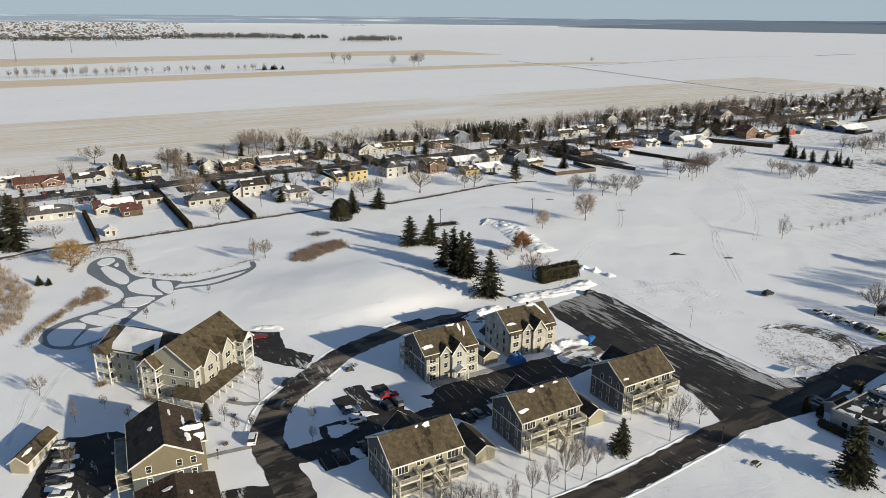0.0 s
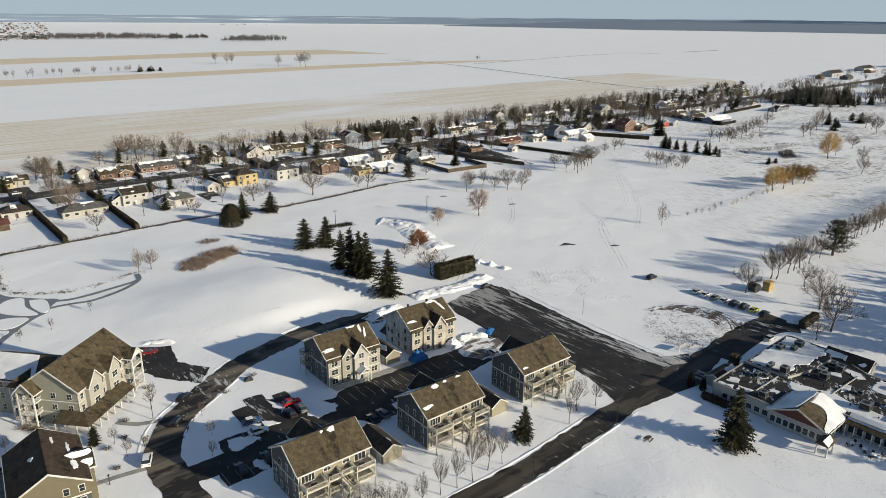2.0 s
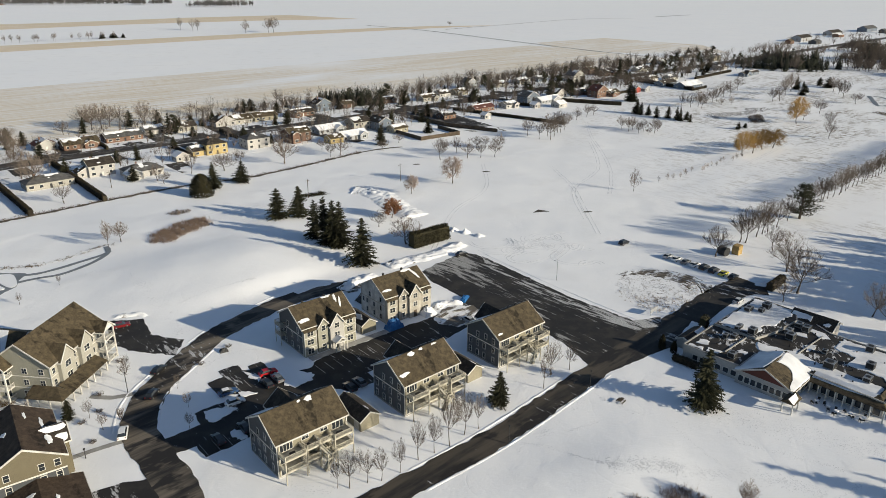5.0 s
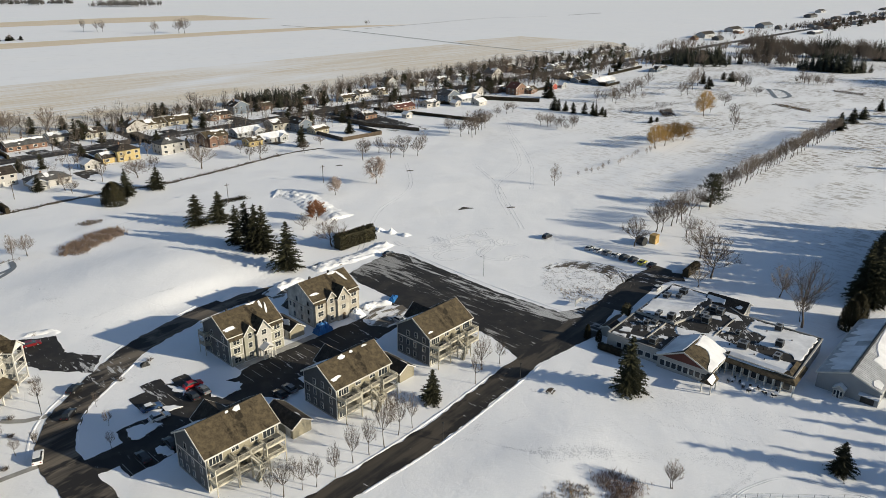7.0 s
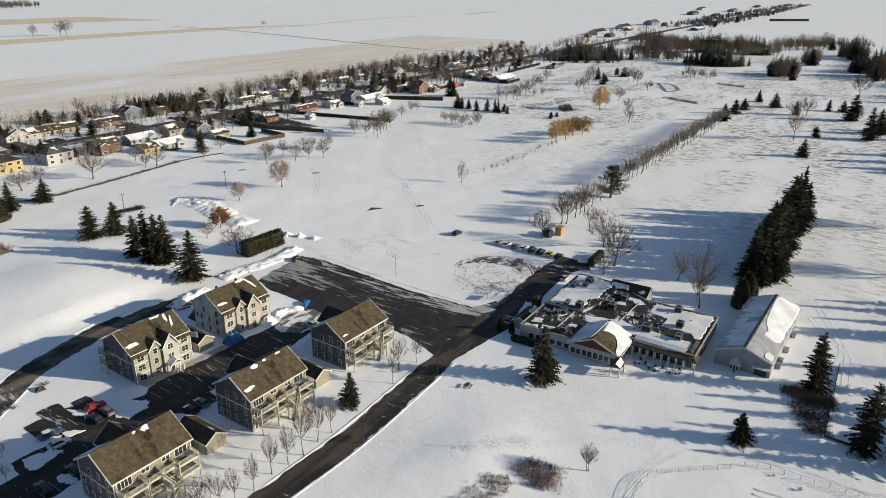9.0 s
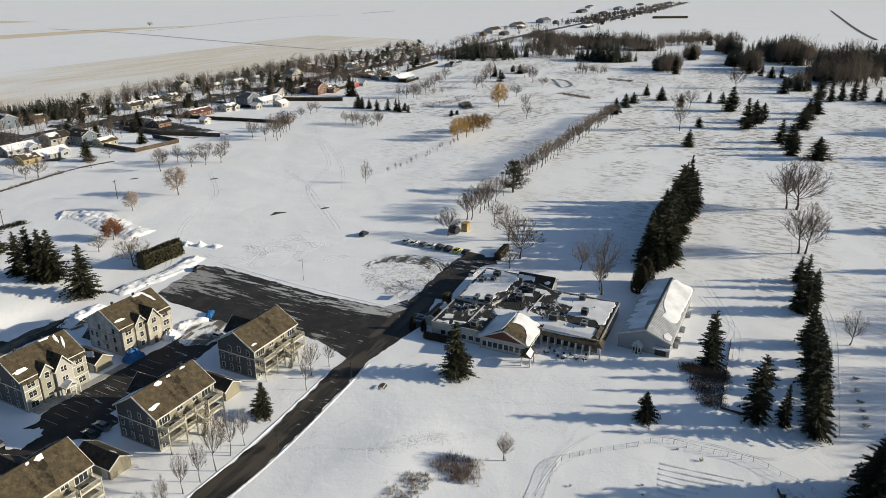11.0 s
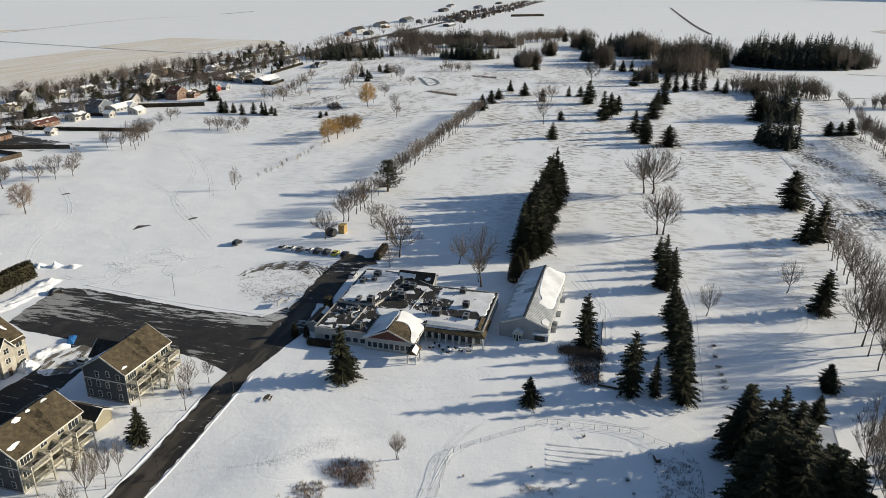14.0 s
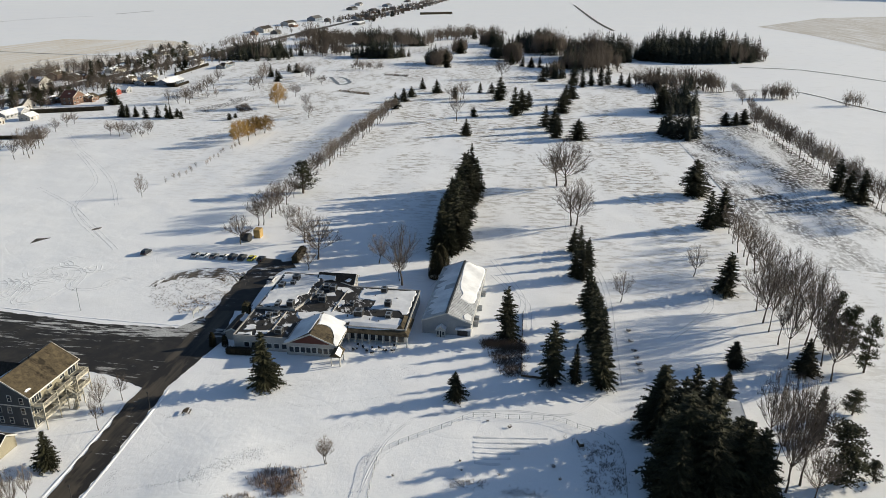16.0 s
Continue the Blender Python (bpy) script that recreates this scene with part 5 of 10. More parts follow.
def bay_block(x, y, turn, label, front, ends, gable_front, snow, finished=True):
    """Three storeys with corner bays and two front gables over the entrance."""
    L, D, ze, zr = 15.2, 12.6, 7.9, 11.6
    ob = thing("apartment_block", x, y, 0, turn, label, "apartment building", "apartment blocks across the lane")
    gable_walls(ob, 0, L, 0.6, D, -0.3, ze, zr, front, ends)
    gable_roof(ob, 0, L, 0.6, D, ze, zr, SHINGLE_BROWN)
    Shape().box(-0.06, L + 0.06, 0.54, D + 0.06, -0.3, 0.35).link("plinth", CONCRETE, ob)
    tr = WHITE_TRIM if finished else WRAP
    # corner bays
    for a, b in ((0.0, 3.4), (11.6, L)):
        Shape().box(a, b, -0.3, 0.6, -0.3, 7.2).link("bay", front, ob)
        Shape().add([(a - 0.2, -0.6, 7.2), (b + 0.2, -0.6, 7.2), (b + 0.2, 1.6, 8.7), (a - 0.2, 1.6, 8.7), (a - 0.2, -0.6, 7.0), (b + 0.2, -0.6, 7.0), (b + 0.2, 1.6, 8.5), (a - 0.2, 1.6, 8.5)],
                    [(0, 1, 2, 3), (7, 6, 5, 4), (4, 5, 1, 0), (5, 6, 2, 1), (7, 4, 0, 3)]).link("bay_roof", SHINGLE_BROWN, ob)
        for tx in (a - 0.06, b - 0.08):
            Shape().box(tx, tx + 0.14, -0.36, -0.28, 0.2, 7.2).link("corner_trim", tr, ob)
        for tz in (2.45, 5.1):
            Shape().box(a + 0.1, b - 0.1, -0.36, -0.3, tz, tz + 0.22).link("band_trim", tr, ob)
        for z in (0.75, 3.35, 5.75):
            window(ob, (a + b) / 2, -0.3, z, 1.7, 1.35, "-y", panes=2)
    # front gables
    gable_walls(ob, 4.0, 7.2, -0.2, 0.7, -0.3, 7.4, 9.4, front, front, "y")
    gable_roof(ob, 4.0, 7.2, -0.2, 5.2, 7.4, 9.4, SHINGLE_BROWN, 0.35, "y", name="gable_roof")
    gable_walls(ob, 7.2, 11.2, -0.9, 0.7, -0.3, 7.2, 10.0, gable_front, gable_front, "y")
    gable_roof(ob, 7.2, 11.2, -0.9, 5.6, 7.2, 10.0, SHINGLE_BROWN, 0.4, "y", name="gable_roof")
    for z in (0.8, 3.4, 6.0):
        window(ob, 5.6, -0.2, z, 1.0, 1.35, "-y")
        if z > 3:
            window(ob, 9.2, -0.9, z, 1.3, 1.3, "-y", panes=2)
    if finished:
        porch = Shape().box(7.4, 11.0, -3.0, -0.9, 2.5, 2.7)
        p = porch.link("porch_roof", WHITE_TRIM, ob, "white porch canopy")
        for px in (7.5, 8.6, 9.8, 10.9):
            Shape().box(px - 0.1, px + 0.1, -2.95, -2.75, 0, 2.5).link("column", WHITE_TRIM, p)
        gable_roof(ob, 7.6, 10.8, -3.0, -0.9, 2.7, 3.7, ROOF_SNOW, 0.1, "y", name="porch_snow")
    Shape().box(8.7, 9.7, -0.96, -0.9, 0.0, 2.1).link("door", DARK_METAL if finished else WOOD, ob)
    Shape().box(-0.05, 0, 0.75, D - 0.12, 5.15, 5.4).link("band_trim", tr, ob)
    for yy in (0.62, D - 0.05):
        Shape().box(-0.07, 0.07, yy - 0.05, yy + 0.1, 0.3, ze).link("corner_trim", tr, ob)
    for yy, zs in ((3.0, (0.8, 3.4, 5.9)), (6.2, (0.8, 3.4)), (8.2, (5.9,)), (9.6, (0.8, 3.4)), (11.4, (3.4,))):
        for z in zs:
            window(ob, 0, yy, z, 0.75, 1.35, "-x", None if finished else WRAP_GREY)
            window(ob, L, yy, z, 0.75, 1.35, "+x", None if finished else WRAP_GREY)
    if finished:
        for z in (2.75, 5.4):
            d = Shape().box(-1.6, 0, 9.4, 12.4, z - 0.2, z).link("side_balcony", DECK, ob)
            railing(d, [(0, 9.4), (-1.6, 9.4), (-1.6, 12.4), (0, 12.4)], z)
        for yy in (9.5, 12.3):
            Shape().box(-1.66, -1.5, yy - 0.08, yy + 0.08, -0.1, 6.4).link("post", CREAM_TRIM, ob)
    for vx in (4.0, 10.5):
        Shape().box(vx - 0.25, vx + 0.25, 7.0, 7.5, zr - 0.8, zr + 0.5).link("roof_vent", DARK_METAL, ob)
    roof_snow(ob, snow, (0.6 + D) / 2, (zr - ze) / ((D - 0.6) / 2), zr)
    return ob


def shed(x, y, turn, L, D, ze, zr, label, wall, roof, snow=(), name="shed", doors=True, along="y", category="shed"):
    ob = thing(name, x, y, 0, turn, label, category)
    gable_walls(ob, 0, L, 0, D, -0.2, ze, zr, wall, wall, along)
    gable_roof(ob, 0, L, 0, D, ze, zr, roof, 0.3, along, thick=0.16)
    if doors:
        s = Shape()
        if along == "y":
            for k in range(2):
                s.box(-0.05, 0.0, 0.8 + k * D * 0.45, 0.8 + k * D * 0.45 + 1.6, 0, 2.0)
        else:
            n = int(L / 2.2)
            for k in range(n):
                s.box(0.5 + k * L / n, 0.5 + k * L / n + 1.3, -0.05, 0.0, 0, 2.05)
        s.link("door", WHITE_TRIM, ob)
    if snow:
        m = L / 2 if along == "y" else D / 2
        roof_snow(ob, snow, m, (zr - ze) / m, zr, 0.18, along)
    return ob


PLOTS = []


def house(x, y, turn, L, D, storeys, wall, roof, label, snow=0.5, hip=False, along="x", chimney=True, group="village houses", porch=False, ends=None, name="house"):
    """A village house: walls, pitched roof, windows, door and left-over roof snow. x, y: middle of its front."""
    ze = 2.7 * storeys + 0.3
    zr = ze + (min(L, D) * 0.24 if along == "x" else L * 0.26)
    ob = thing(name, x, y, 0, turn, label, "house" if group == "village houses" else "shed", group)
    PLOTS.append((x - 0.53 * D / 2, y + 0.85 * D / 2, max(L, D) / 2 + 1.5))
    a, b = -L / 2, L / 2
    rng = random.Random(int(abs(x) * 10 + abs(y)))
    ov = 0.5
    if hip:
        Shape().box(a, b, 0, D, -0.2, ze).link("wall", wall, ob)
        r = min(L, D) / 2 * 0.95
        Shape().add([(a - ov, -ov, ze), (b + ov, -ov, ze), (b + ov, D + ov, ze), (a - ov, D + ov, ze), (a + r, D / 2, zr), (b - r, D / 2, zr)],
                    [(0, 1, 5, 4), (1, 2, 5), (2, 3, 4, 5), (3, 0, 4), (3, 2, 1, 0)]).link("roof", roof, ob)
    else:
        gable_walls(ob, a, b, 0, D, -0.2, ze, zr, wall, ends or wall, along)
        gable_roof(ob, a, b, 0, D, ze, zr, roof, ov, along, thick=0.18, gutters=False)
    m = D / 2 if along == "x" else 0.0
    slope = (zr - ze) / (D / 2 if along == "x" else L / 2)
    if snow > 0:
        span = L / 2 if along == "x" else D / 2
        mid = 0.0 if along == "x" else D / 2
        half = D / 2 if along == "x" else L / 2
        base = 0.2
        if hip:
            base, span = 0.03, max(1.2, span - half)
        for side in (-1, 1):
            reach = min(1.0, snow * rng.uniform(0.7, 1.5)) * (1.0 if side > 0 else 0.85)
            x0 = mid - span * rng.choice((0.97, 0.97, 0.6, 0.2))
            x1 = mid + span * rng.choice((0.97, 0.97, 0.5, 0.1))
            if reach > 0.2 and x1 - x0 > 2.0:
                roof_cover(ob, x0, x1, 0.12, half * reach, side, m, slope, zr, int(abs(x) * 3 + side), base, along)
        spots = [(mid + rng.uniform(-0.8, 0.8) * span, rng.choice((-1, 1)) * half * rng.uniform(0.45, 0.85), rng.uniform(0.6, 1.6), rng.uniform(0.3, 0.7)) for _ in range(3)]
        roof_snow(ob, spots, m, slope, zr, base, along)
    if along == "x" and not hip and L >= 12 and name == "house" and rng.random() < 0.65:
        # front gable wing
        wd, c = L * rng.uniform(0.28, 0.38), L * rng.choice((-0.28, 0.28, 0.22))
        out, top = rng.uniform(1.2, 2.6), ze + L * 0.08
        gable_walls(ob, c - wd / 2, c + wd / 2, -out, 0.2, -0.2, ze - 0.1, top, wall, wall, "y")
        gable_roof(ob, c - wd / 2, c + wd / 2, -out, D * 0.42, ze - 0.1, top, roof, 0.4, "y", thick=0.16, name="gable_roof", gutters=False)
        window(ob, c, -out, 0.9, wd * 0.45, 1.3, "-y", panes=2, bars=False)
        if snow > 0.35:
            roof_snow(ob, ((D * 0.12 - out * 0.4, -wd * 0.22, D * 0.16, wd * 0.18),), c, (top - ze + 0.1) / (wd / 2), top, 0.18, "y")
    n = max(2, int(L / 3.6))
    for st in range(storeys):
        for k in range(n):
            c = a + L * (k + 0.5) / n
            if st == 0 and k == n // 2:
                Shape().box(c - 0.5, c + 0.5, -0.06, 0.0, 0, 2.1).link("door", rng.choice((WOOD, WHITE_TRIM, DARK_METAL)), ob)
            else:
                window(ob, c, 0, 0.95 + 2.7 * st, rng.choice((1.1, 1.5, 1.9)), 1.25, "-y", bars=False)
        for c in (D * 0.3, D * 0.7):
            window(ob, a, c, 1.0 + 2.7 * st, 1.0, 1.2, "-x", bars=False)
            window(ob, b, c, 1.0 + 2.7 * st, 1.0, 1.2, "+x", bars=False)
    if chimney:
        cx = a + L * rng.uniform(0.25, 0.75)
        Shape().box(cx - 0.35, cx + 0.35, D / 2 + 0.3, D / 2 + 1.0, zr - 1.2, zr + 0.8).link("chimney", BRICK, ob)
    if porch:
        Shape().box(a + 0.6, a + 4.0, -1.8, 0, 0.0, 0.5).box(a + 0.4, a + 4.2, -2.0, 0, 2.5, 2.7).link("porch", WHITE_TRIM, ob)
    return ob


def barn(x, y, turn, L, D, ze, zr, wall, roof, label):
    ob = thing("barn", x, y, 0, turn, label, "barn", "farm buildings")
    gable_walls(ob, -L / 2, L / 2, 0, D, -0.2, ze, zr, wall, wall)
    gable_roof(ob, -L / 2, L / 2, 0, D, ze, zr, roof, 0.5, trim=wall)
    Shape().box(-2, 2, -0.1, 0, 0, ze * 0.75).link("door", WOOD, ob)
    return ob


def car(x, y, turn, colour, label, suv=False, snowy=False, group="parked cars"):
    """A parked car, 4.5 m long: shaped body, glasshouse, lights and wheels."""
    ob = thing("car", x, y, ground_height(x, y) + 0.06, turn, label, "car", group)
    L, W = (4.7, 1.86) if suv else (4.5, 1.78)
    belt, roof = (1.05, 1.68) if suv else (0.92, 1.42)
    prof = [(-L / 2, 0.35), (-L / 2 + 0.06, 0.75), (-L / 2 + 0.25, belt), (L / 2 - 1.35, belt), (L / 2 - 0.25, belt - 0.18), (L / 2, 0.62), (L / 2, 0.35), (L / 2 - 0.15, 0.24), (-L / 2 + 0.15, 0.24)]
    n = len(prof)
    ws = (W / 2 - 0.10, W / 2, W / 2, W / 2 - 0.10)
    verts, faces = [], []
    for yy, q in ((-W / 2, 0.93), (-W / 2 + 0.12, 1.0), (W / 2 - 0.12, 1.0), (W / 2, 0.93)):
        verts += [(px * (0.985 if q < 1 else 1), yy, 0.24 + (pz - 0.24) * q) for px, pz in prof]
    for r in range(3):
        faces += [(r * n + i, r * n + (i + 1) % n, (r + 1) * n + (i + 1) % n, (r + 1) * n + i) for i in range(n)]
    faces += [tuple(range(n))[::-1], tuple(range(3 * n, 4 * n))]
    body = mesh_object("body", verts, [f[::-1] for f in faces], CAR_PAINTS[colour], ob)
    a0, a1, b0, b1 = (-L / 2 + 0.18, L / 2 - 1.25, -L / 2 + 0.55, L / 2 - 1.95) if suv else (-L / 2 + 0.45, L / 2 - 1.2, -L / 2 + 1.0, L / 2 - 2.0)
    hw, tw = W / 2 - 0.08, W / 2 - 0.26
    Shape().add([(a0, -hw, belt), (a1, -hw, belt), (a1, hw, belt), (a0, hw, belt), (b0, -tw, roof), (b1, -tw, roof), (b1, tw, roof), (b0, tw, roof)],
                [(4, 5, 6, 7), (0, 1, 5, 4), (1, 2, 6, 5), (2, 3, 7, 6), (3, 0, 4, 7)]).link("glasshouse", GLASS, ob)
    Shape().box(b0 - 0.02, b1 + 0.02, -tw, tw, roof - 0.02, roof + 0.03).link("roof", ROOF_SNOW if snowy else CAR_PAINTS[colour], ob)
    for wx in (-L / 2 + 0.85, L / 2 - 0.9):
        for wy in (-W / 2 + 0.1, W / 2 - 0.1):
            tyre = Shape().tube((wx, wy - 0.11, 0.33), (wx, wy + 0.11, 0.33), 0.33, 0.33, 14).link("tyre", RUBBER, ob)
            Shape().tube((wx, wy - 0.115, 0.33), (wx, wy + 0.115, 0.33), 0.20, 0.20, 10).link("rim", STEEL, tyre)
    for sy in (-1, 1):
        Shape().box(L / 2 - 0.08, L / 2 + 0.01, sy * (W / 2 - 0.3) - 0.18, sy * (W / 2 - 0.3) + 0.18, 0.58, 0.70).link("headlight", WHITE_TRIM, ob)
        Shape().box(-L / 2 - 0.01, -L / 2 + 0.08, sy * (W / 2 - 0.25) - 0.14, sy * (W / 2 - 0.25) + 0.14, 0.70, 0.85).link("tail_light", CAR_PAINTS["maroon"], ob)
    return ob


def lamp_post(x, y, h, label, arm=0.0, turn=0.0, name="street_lamp"):
    ob = thing(name, x, y, ground_height(x, y), turn, label, "lamp")
    Shape().tube((0, 0, -0.1), (0, 0, h), 0.09, 0.06, 8).link("pole", STEEL if h > 5 else DARK_METAL, ob)
    if arm:
        Shape().tube((0, 0, h - 0.1), (arm, 0, h), 0.04, 0.04, 6).box(arm - 0.1, arm + 0.5, -0.12, 0.12, h - 0.08, h + 0.06).link("lamp_head", STEEL, ob)
    else:
        Shape().tube((0, 0, h), (0, 0, h + 0.35), 0.14, 0.2, 8).tube((0, 0, h + 0.35), (0, 0, h + 0.5), 0.24, 0.04, 8).link("lantern", DARK_METAL, ob)
    return ob


def utility_pole(x, y, h=9.0):
    ob = thing("utility_pole", x, y, ground_height(x, y), 32, "wooden utility pole in the snow", "utility pole", "utility poles")
    Shape().tube((0, 0, -0.2), (0, 0, h), 0.15, 0.11, 8).link("pole", WOOD, ob)
    Shape().box(-1.1, 1.1, -0.06, 0.06, h - 0.8, h - 0.65).link("crossarm", WOOD, ob)
    return ob

# ---- apartment estate ----
apartment_block(-9.0, 113.2, 29.5, "three-storey slate and khaki apartment block with cream balconies", ((10.2, -0.6, 1.0, 0.7), (8.0, -0.4, 0.5, 0.3)))
apartment_block(17.7, 129.1, 29.8, "three-storey apartment block with snow patches along its ridge", ((5.8, -0.6, 1.1, 0.6), (8.8, -0.4, 0.6, 0.35), (12.6, -0.4, 0.8, 0.3), (1.6, -4.0, 1.6, 0.5)))
apartment_block(43.4, 145.1, 29.9, "three-storey apartment block beside the big parking lot", ((1.2, -4.8, 1.0, 0.35),))
bay_block(-3.5, 159.1, 29, "three-storey apartment block with a white entrance gable", SAGE_SIDING, SLATE_SIDING, WHITE_SIDING,
          ((1.6, -4.4, 2.0, 0.6), (9.6, 0.6, 0.9, 0.5), (12.6, -1.2, 0.5, 1.9), (10.5, -0.2, 1.5, 0.5), (13.2, -2.6, 0.35, 2.4)))
bay_block(19.2, 173.4, 29, "unfinished apartment block still in tan house wrap", WRAP, WRAP_GREY, WRAP,
          ((1.6, -4.4, 1.8, 0.5), (11.0, -0.4, 1.7, 0.6), (13.0, -2.0, 0.6, 2.2)), finished=False)
shed(7.7, 125.2, 30, 4.8, 9.6, 2.6, 4.1, "small khaki garden shed with a dark gable roof", BEIGE_SIDING, SHINGLE_DARK, ((2.0, 0.5, 1.0, 0.5),))
shed(34.4, 139.9, 30, 4.8, 9.6, 2.6, 4.1, "small khaki garden shed with a dark gable roof", BEIGE_SIDING, SHINGLE_DARK, ((1.5, 0.6, 1.2, 0.6),))
shed(11.8, 168.9, 29, 4.6, 9.6, 2.6, 4.1, "small khaki shed with snow on its roof", BEIGE_SIDING, SHINGLE_DARK, ((3.5, -0.9, 2.2, 0.9),))
shed(-84.2, 121.0, 88, 11.0, 3.6, 2.5, 3.9, "long low khaki garage with white doors", BEIGE_SIDING, SHINGLE_BROWN, ((2.5, -0.7, 2.0, 0.4),), name="garage", along="x", category="garage")


def corner_apartments():
    """The large L-shaped block by the pond."""
    ob = thing("corner_apartments", -59.0, 149.2, 0, 72.2, "large three-storey sage apartment house with brown gables", "apartment building")
    L, W, ze, zr = 21.0, 14.0, 9.3, 14.2
    gable_walls(ob, 0, L, 0, W, -0.3, ze, zr, CREAM_SIDING, SAGE_SIDING, back=SAGE_SIDING)
    gable_roof(ob, 0, L, 0, W, ze, zr, SHINGLE_BROWN, 0.6)
    # wing towards the pond
    gable_walls(ob, 2.5, 15.0, W, 30.0, -0.3, 9.0, 12.2, SAGE_SIDING, SAGE_SIDING, "y")
    gable_roof(ob, 2.5, 15.0, W - 3, 30.0, 9.0, 12.2, SHINGLE_BROWN, 0.6, "y", name="wing_roof")
    sl = 3.2 / 6.25
    mesh_object("wing_snow", [(2.2, W - 1.5, 9.0 + 0.12), (8.6, W + 1.2, 12.2 + 0.12), (8.6, 26.5, 12.2 + 0.12), (2.2, 27.0, 9.0 + 0.12), (2.2, W - 1.5, 9.3), (8.6, W + 1.2, 12.55), (8.6, 26.5, 12.55), (2.2, 27.0, 9.3)],
                [(4, 7, 6, 5), (0, 1, 5, 4), (1, 2, 6, 5), (2, 3, 7, 6), (3, 0, 4, 7)], ROOF_SNOW, ob, "thick snow on the wing roof")
    # near-side gabled balcony bays
    for c, sz in ((15.2, 9.0), (27.8, 9.0)):
        for z in (0.4, 3.3, 6.2):
            d = Shape().box(0.2, 2.5, c - 2.0, c + 2.0, z - 0.2, z).link("balcony", WHITE_TRIM, ob, "white balcony")
            railing(d, [(2.5, c - 2.0), (0.2, c - 2.0), (0.2, c + 2.0), (2.5, c + 2.0)], z, material=WHITE_TRIM, gap=0.2)
            window(ob, 2.5, c, z + 0.1, 1.8, 2.0, "-x", panes=2, bars=False, name="glazed_door")
        for yy in (c - 2.0, c + 2.0):
            Shape().box(0.1, 0.4, yy - 0.16, yy + 0.16, -0.1, 8.9).link("post", WHITE_TRIM, ob)
        prof = [(c - 2.4, 8.8), (c + 2.4, 8.8), (c, 10.8)]
        Shape().upright(prof, "x", -0.2, 0.0).link("gable_board", WHITE_TRIM, ob)
        Shape().add([(-0.4, c - 2.6, 8.7), (-0.4, c, 10.9), (6, c, 10.9), (6, c - 2.6, 8.7), (-0.4, c + 2.6, 8.7), (6, c + 2.6, 8.7), (-0.4, c - 2.6, 8.55), (-0.4, c + 2.6, 8.55)],
                    [(0, 3, 2, 1), (1, 2, 5, 4), (0, 1, 4)]).link("bay_roof", SHINGLE_BROWN, ob)
    # balcony stack and porch in front of the main gable
    for z in (0.4, 3.3, 6.2):
        d = Shape().box(-2.4, 0, 9.4, 13.4, z - 0.2, z).link("balcony", WHITE_TRIM, ob, "white balcony")
        railing(d, [(0, 9.4), (-2.4, 9.4), (-2.4, 13.4), (0, 13.4)], z, material=WHITE_TRIM, gap=0.2)
        window(ob, 0, 11.4, z + 0.1, 1.8, 2.0, "-x", panes=2, bars=False, name="glazed_door")
    for yy in (9.4, 13.4):
        Shape().box(-2.5, -2.2, yy - 0.16, yy + 0.16, -0.1, 8.9).link("post", WHITE_TRIM, ob)
    gable_roof(ob, -2.5, 6.0, 9.1, 13.7, 8.9, 11.2, SHINGLE_BROWN, 0.4, name="bay_roof")
    Shape().upright([(9.1, 8.8), (13.7, 8.8), (11.4, 11.1)], "x", -2.5, -2.3).link("gable_board", SAGE_SIDING, ob)
    side = Shape().add([(-3.4, -4.2, 2.7), (-3.4, 4.8, 2.7), (0.0, 4.8, 4.0), (0.0, -0.9, 4.0), (0.6, -4.2, 2.7), (-3.4, -4.2, 2.5), (-3.4, 4.8, 2.5), (0.6, -4.2, 2.5)],
                       [(0, 3, 2, 1), (0, 4, 3), (1, 6, 5, 0), (0, 5, 7, 4), (5, 6, 7)]).link("porch_roof", SHINGLE_BROWN, ob)
    for px, py in ((-3.1, -3.9), (-3.1, -0.8), (-3.1, 2.0), (-3.1, 4.5)):
        Shape().box(px - 0.14, px + 0.14, py - 0.14, py + 0.14, 0, 2.5).link("column", WHITE_TRIM, side)
    for yy in (18.5, 21.5, 24.5):
        for z in (1.0, 3.9, 6.8):
            window(ob, 2.5, yy, z, 0.9, 1.3, "-x")
    for yy in (2.2, 6.2):
        for z in (3.9, 6.8):
            window(ob, 0, yy, z, 1.1, 1.3, "-x", panes=2)
    window(ob, 0, 6.6, 1.0, 1.1, 1.3, "-x", panes=2)
    # right-hand front: cross gables, porch and balcony tower
    for x0, x1, zz in ((2.5, 7.5, 12.0), (10.0, 14.5, 11.8)):
        gable_walls(ob, x0, x1, -1.0, 0.2, -0.3, 9.0, zz - 0.1, CREAM_SIDING, CREAM_SIDING, "y")
        gable_roof(ob, x0, x1, -1.0, 4.5, 9.0, zz, SHINGLE_BROWN, 0.4, "y", name="gable_roof")
        for z in (3.7, 6.6):
            window(ob, (x0 + x1) / 2, -1.0, z, 1.8, 1.4, "-y", panes=2)
    for xx in (1.2, 8.7, 15.8):
        for z in (3.8, 6.7):
            window(ob, xx, 0, z, 0.9, 1.3, "-y")
    porch = Shape().add([(0.5, -4.2, 2.7), (14.5, -4.2, 2.7), (14.5, -0.9, 4.0), (0.5, -0.9, 4.0), (0.5, -4.2, 2.5), (14.5, -4.2, 2.5), (14.5, -0.9, 3.8), (0.5, -0.9, 3.8)],
                        [(0, 1, 2, 3), (7, 6, 5, 4), (4, 5, 1, 0), (5, 6, 2, 1), (7, 4, 0, 3)]).link("porch_roof", SHINGLE_BROWN, ob)
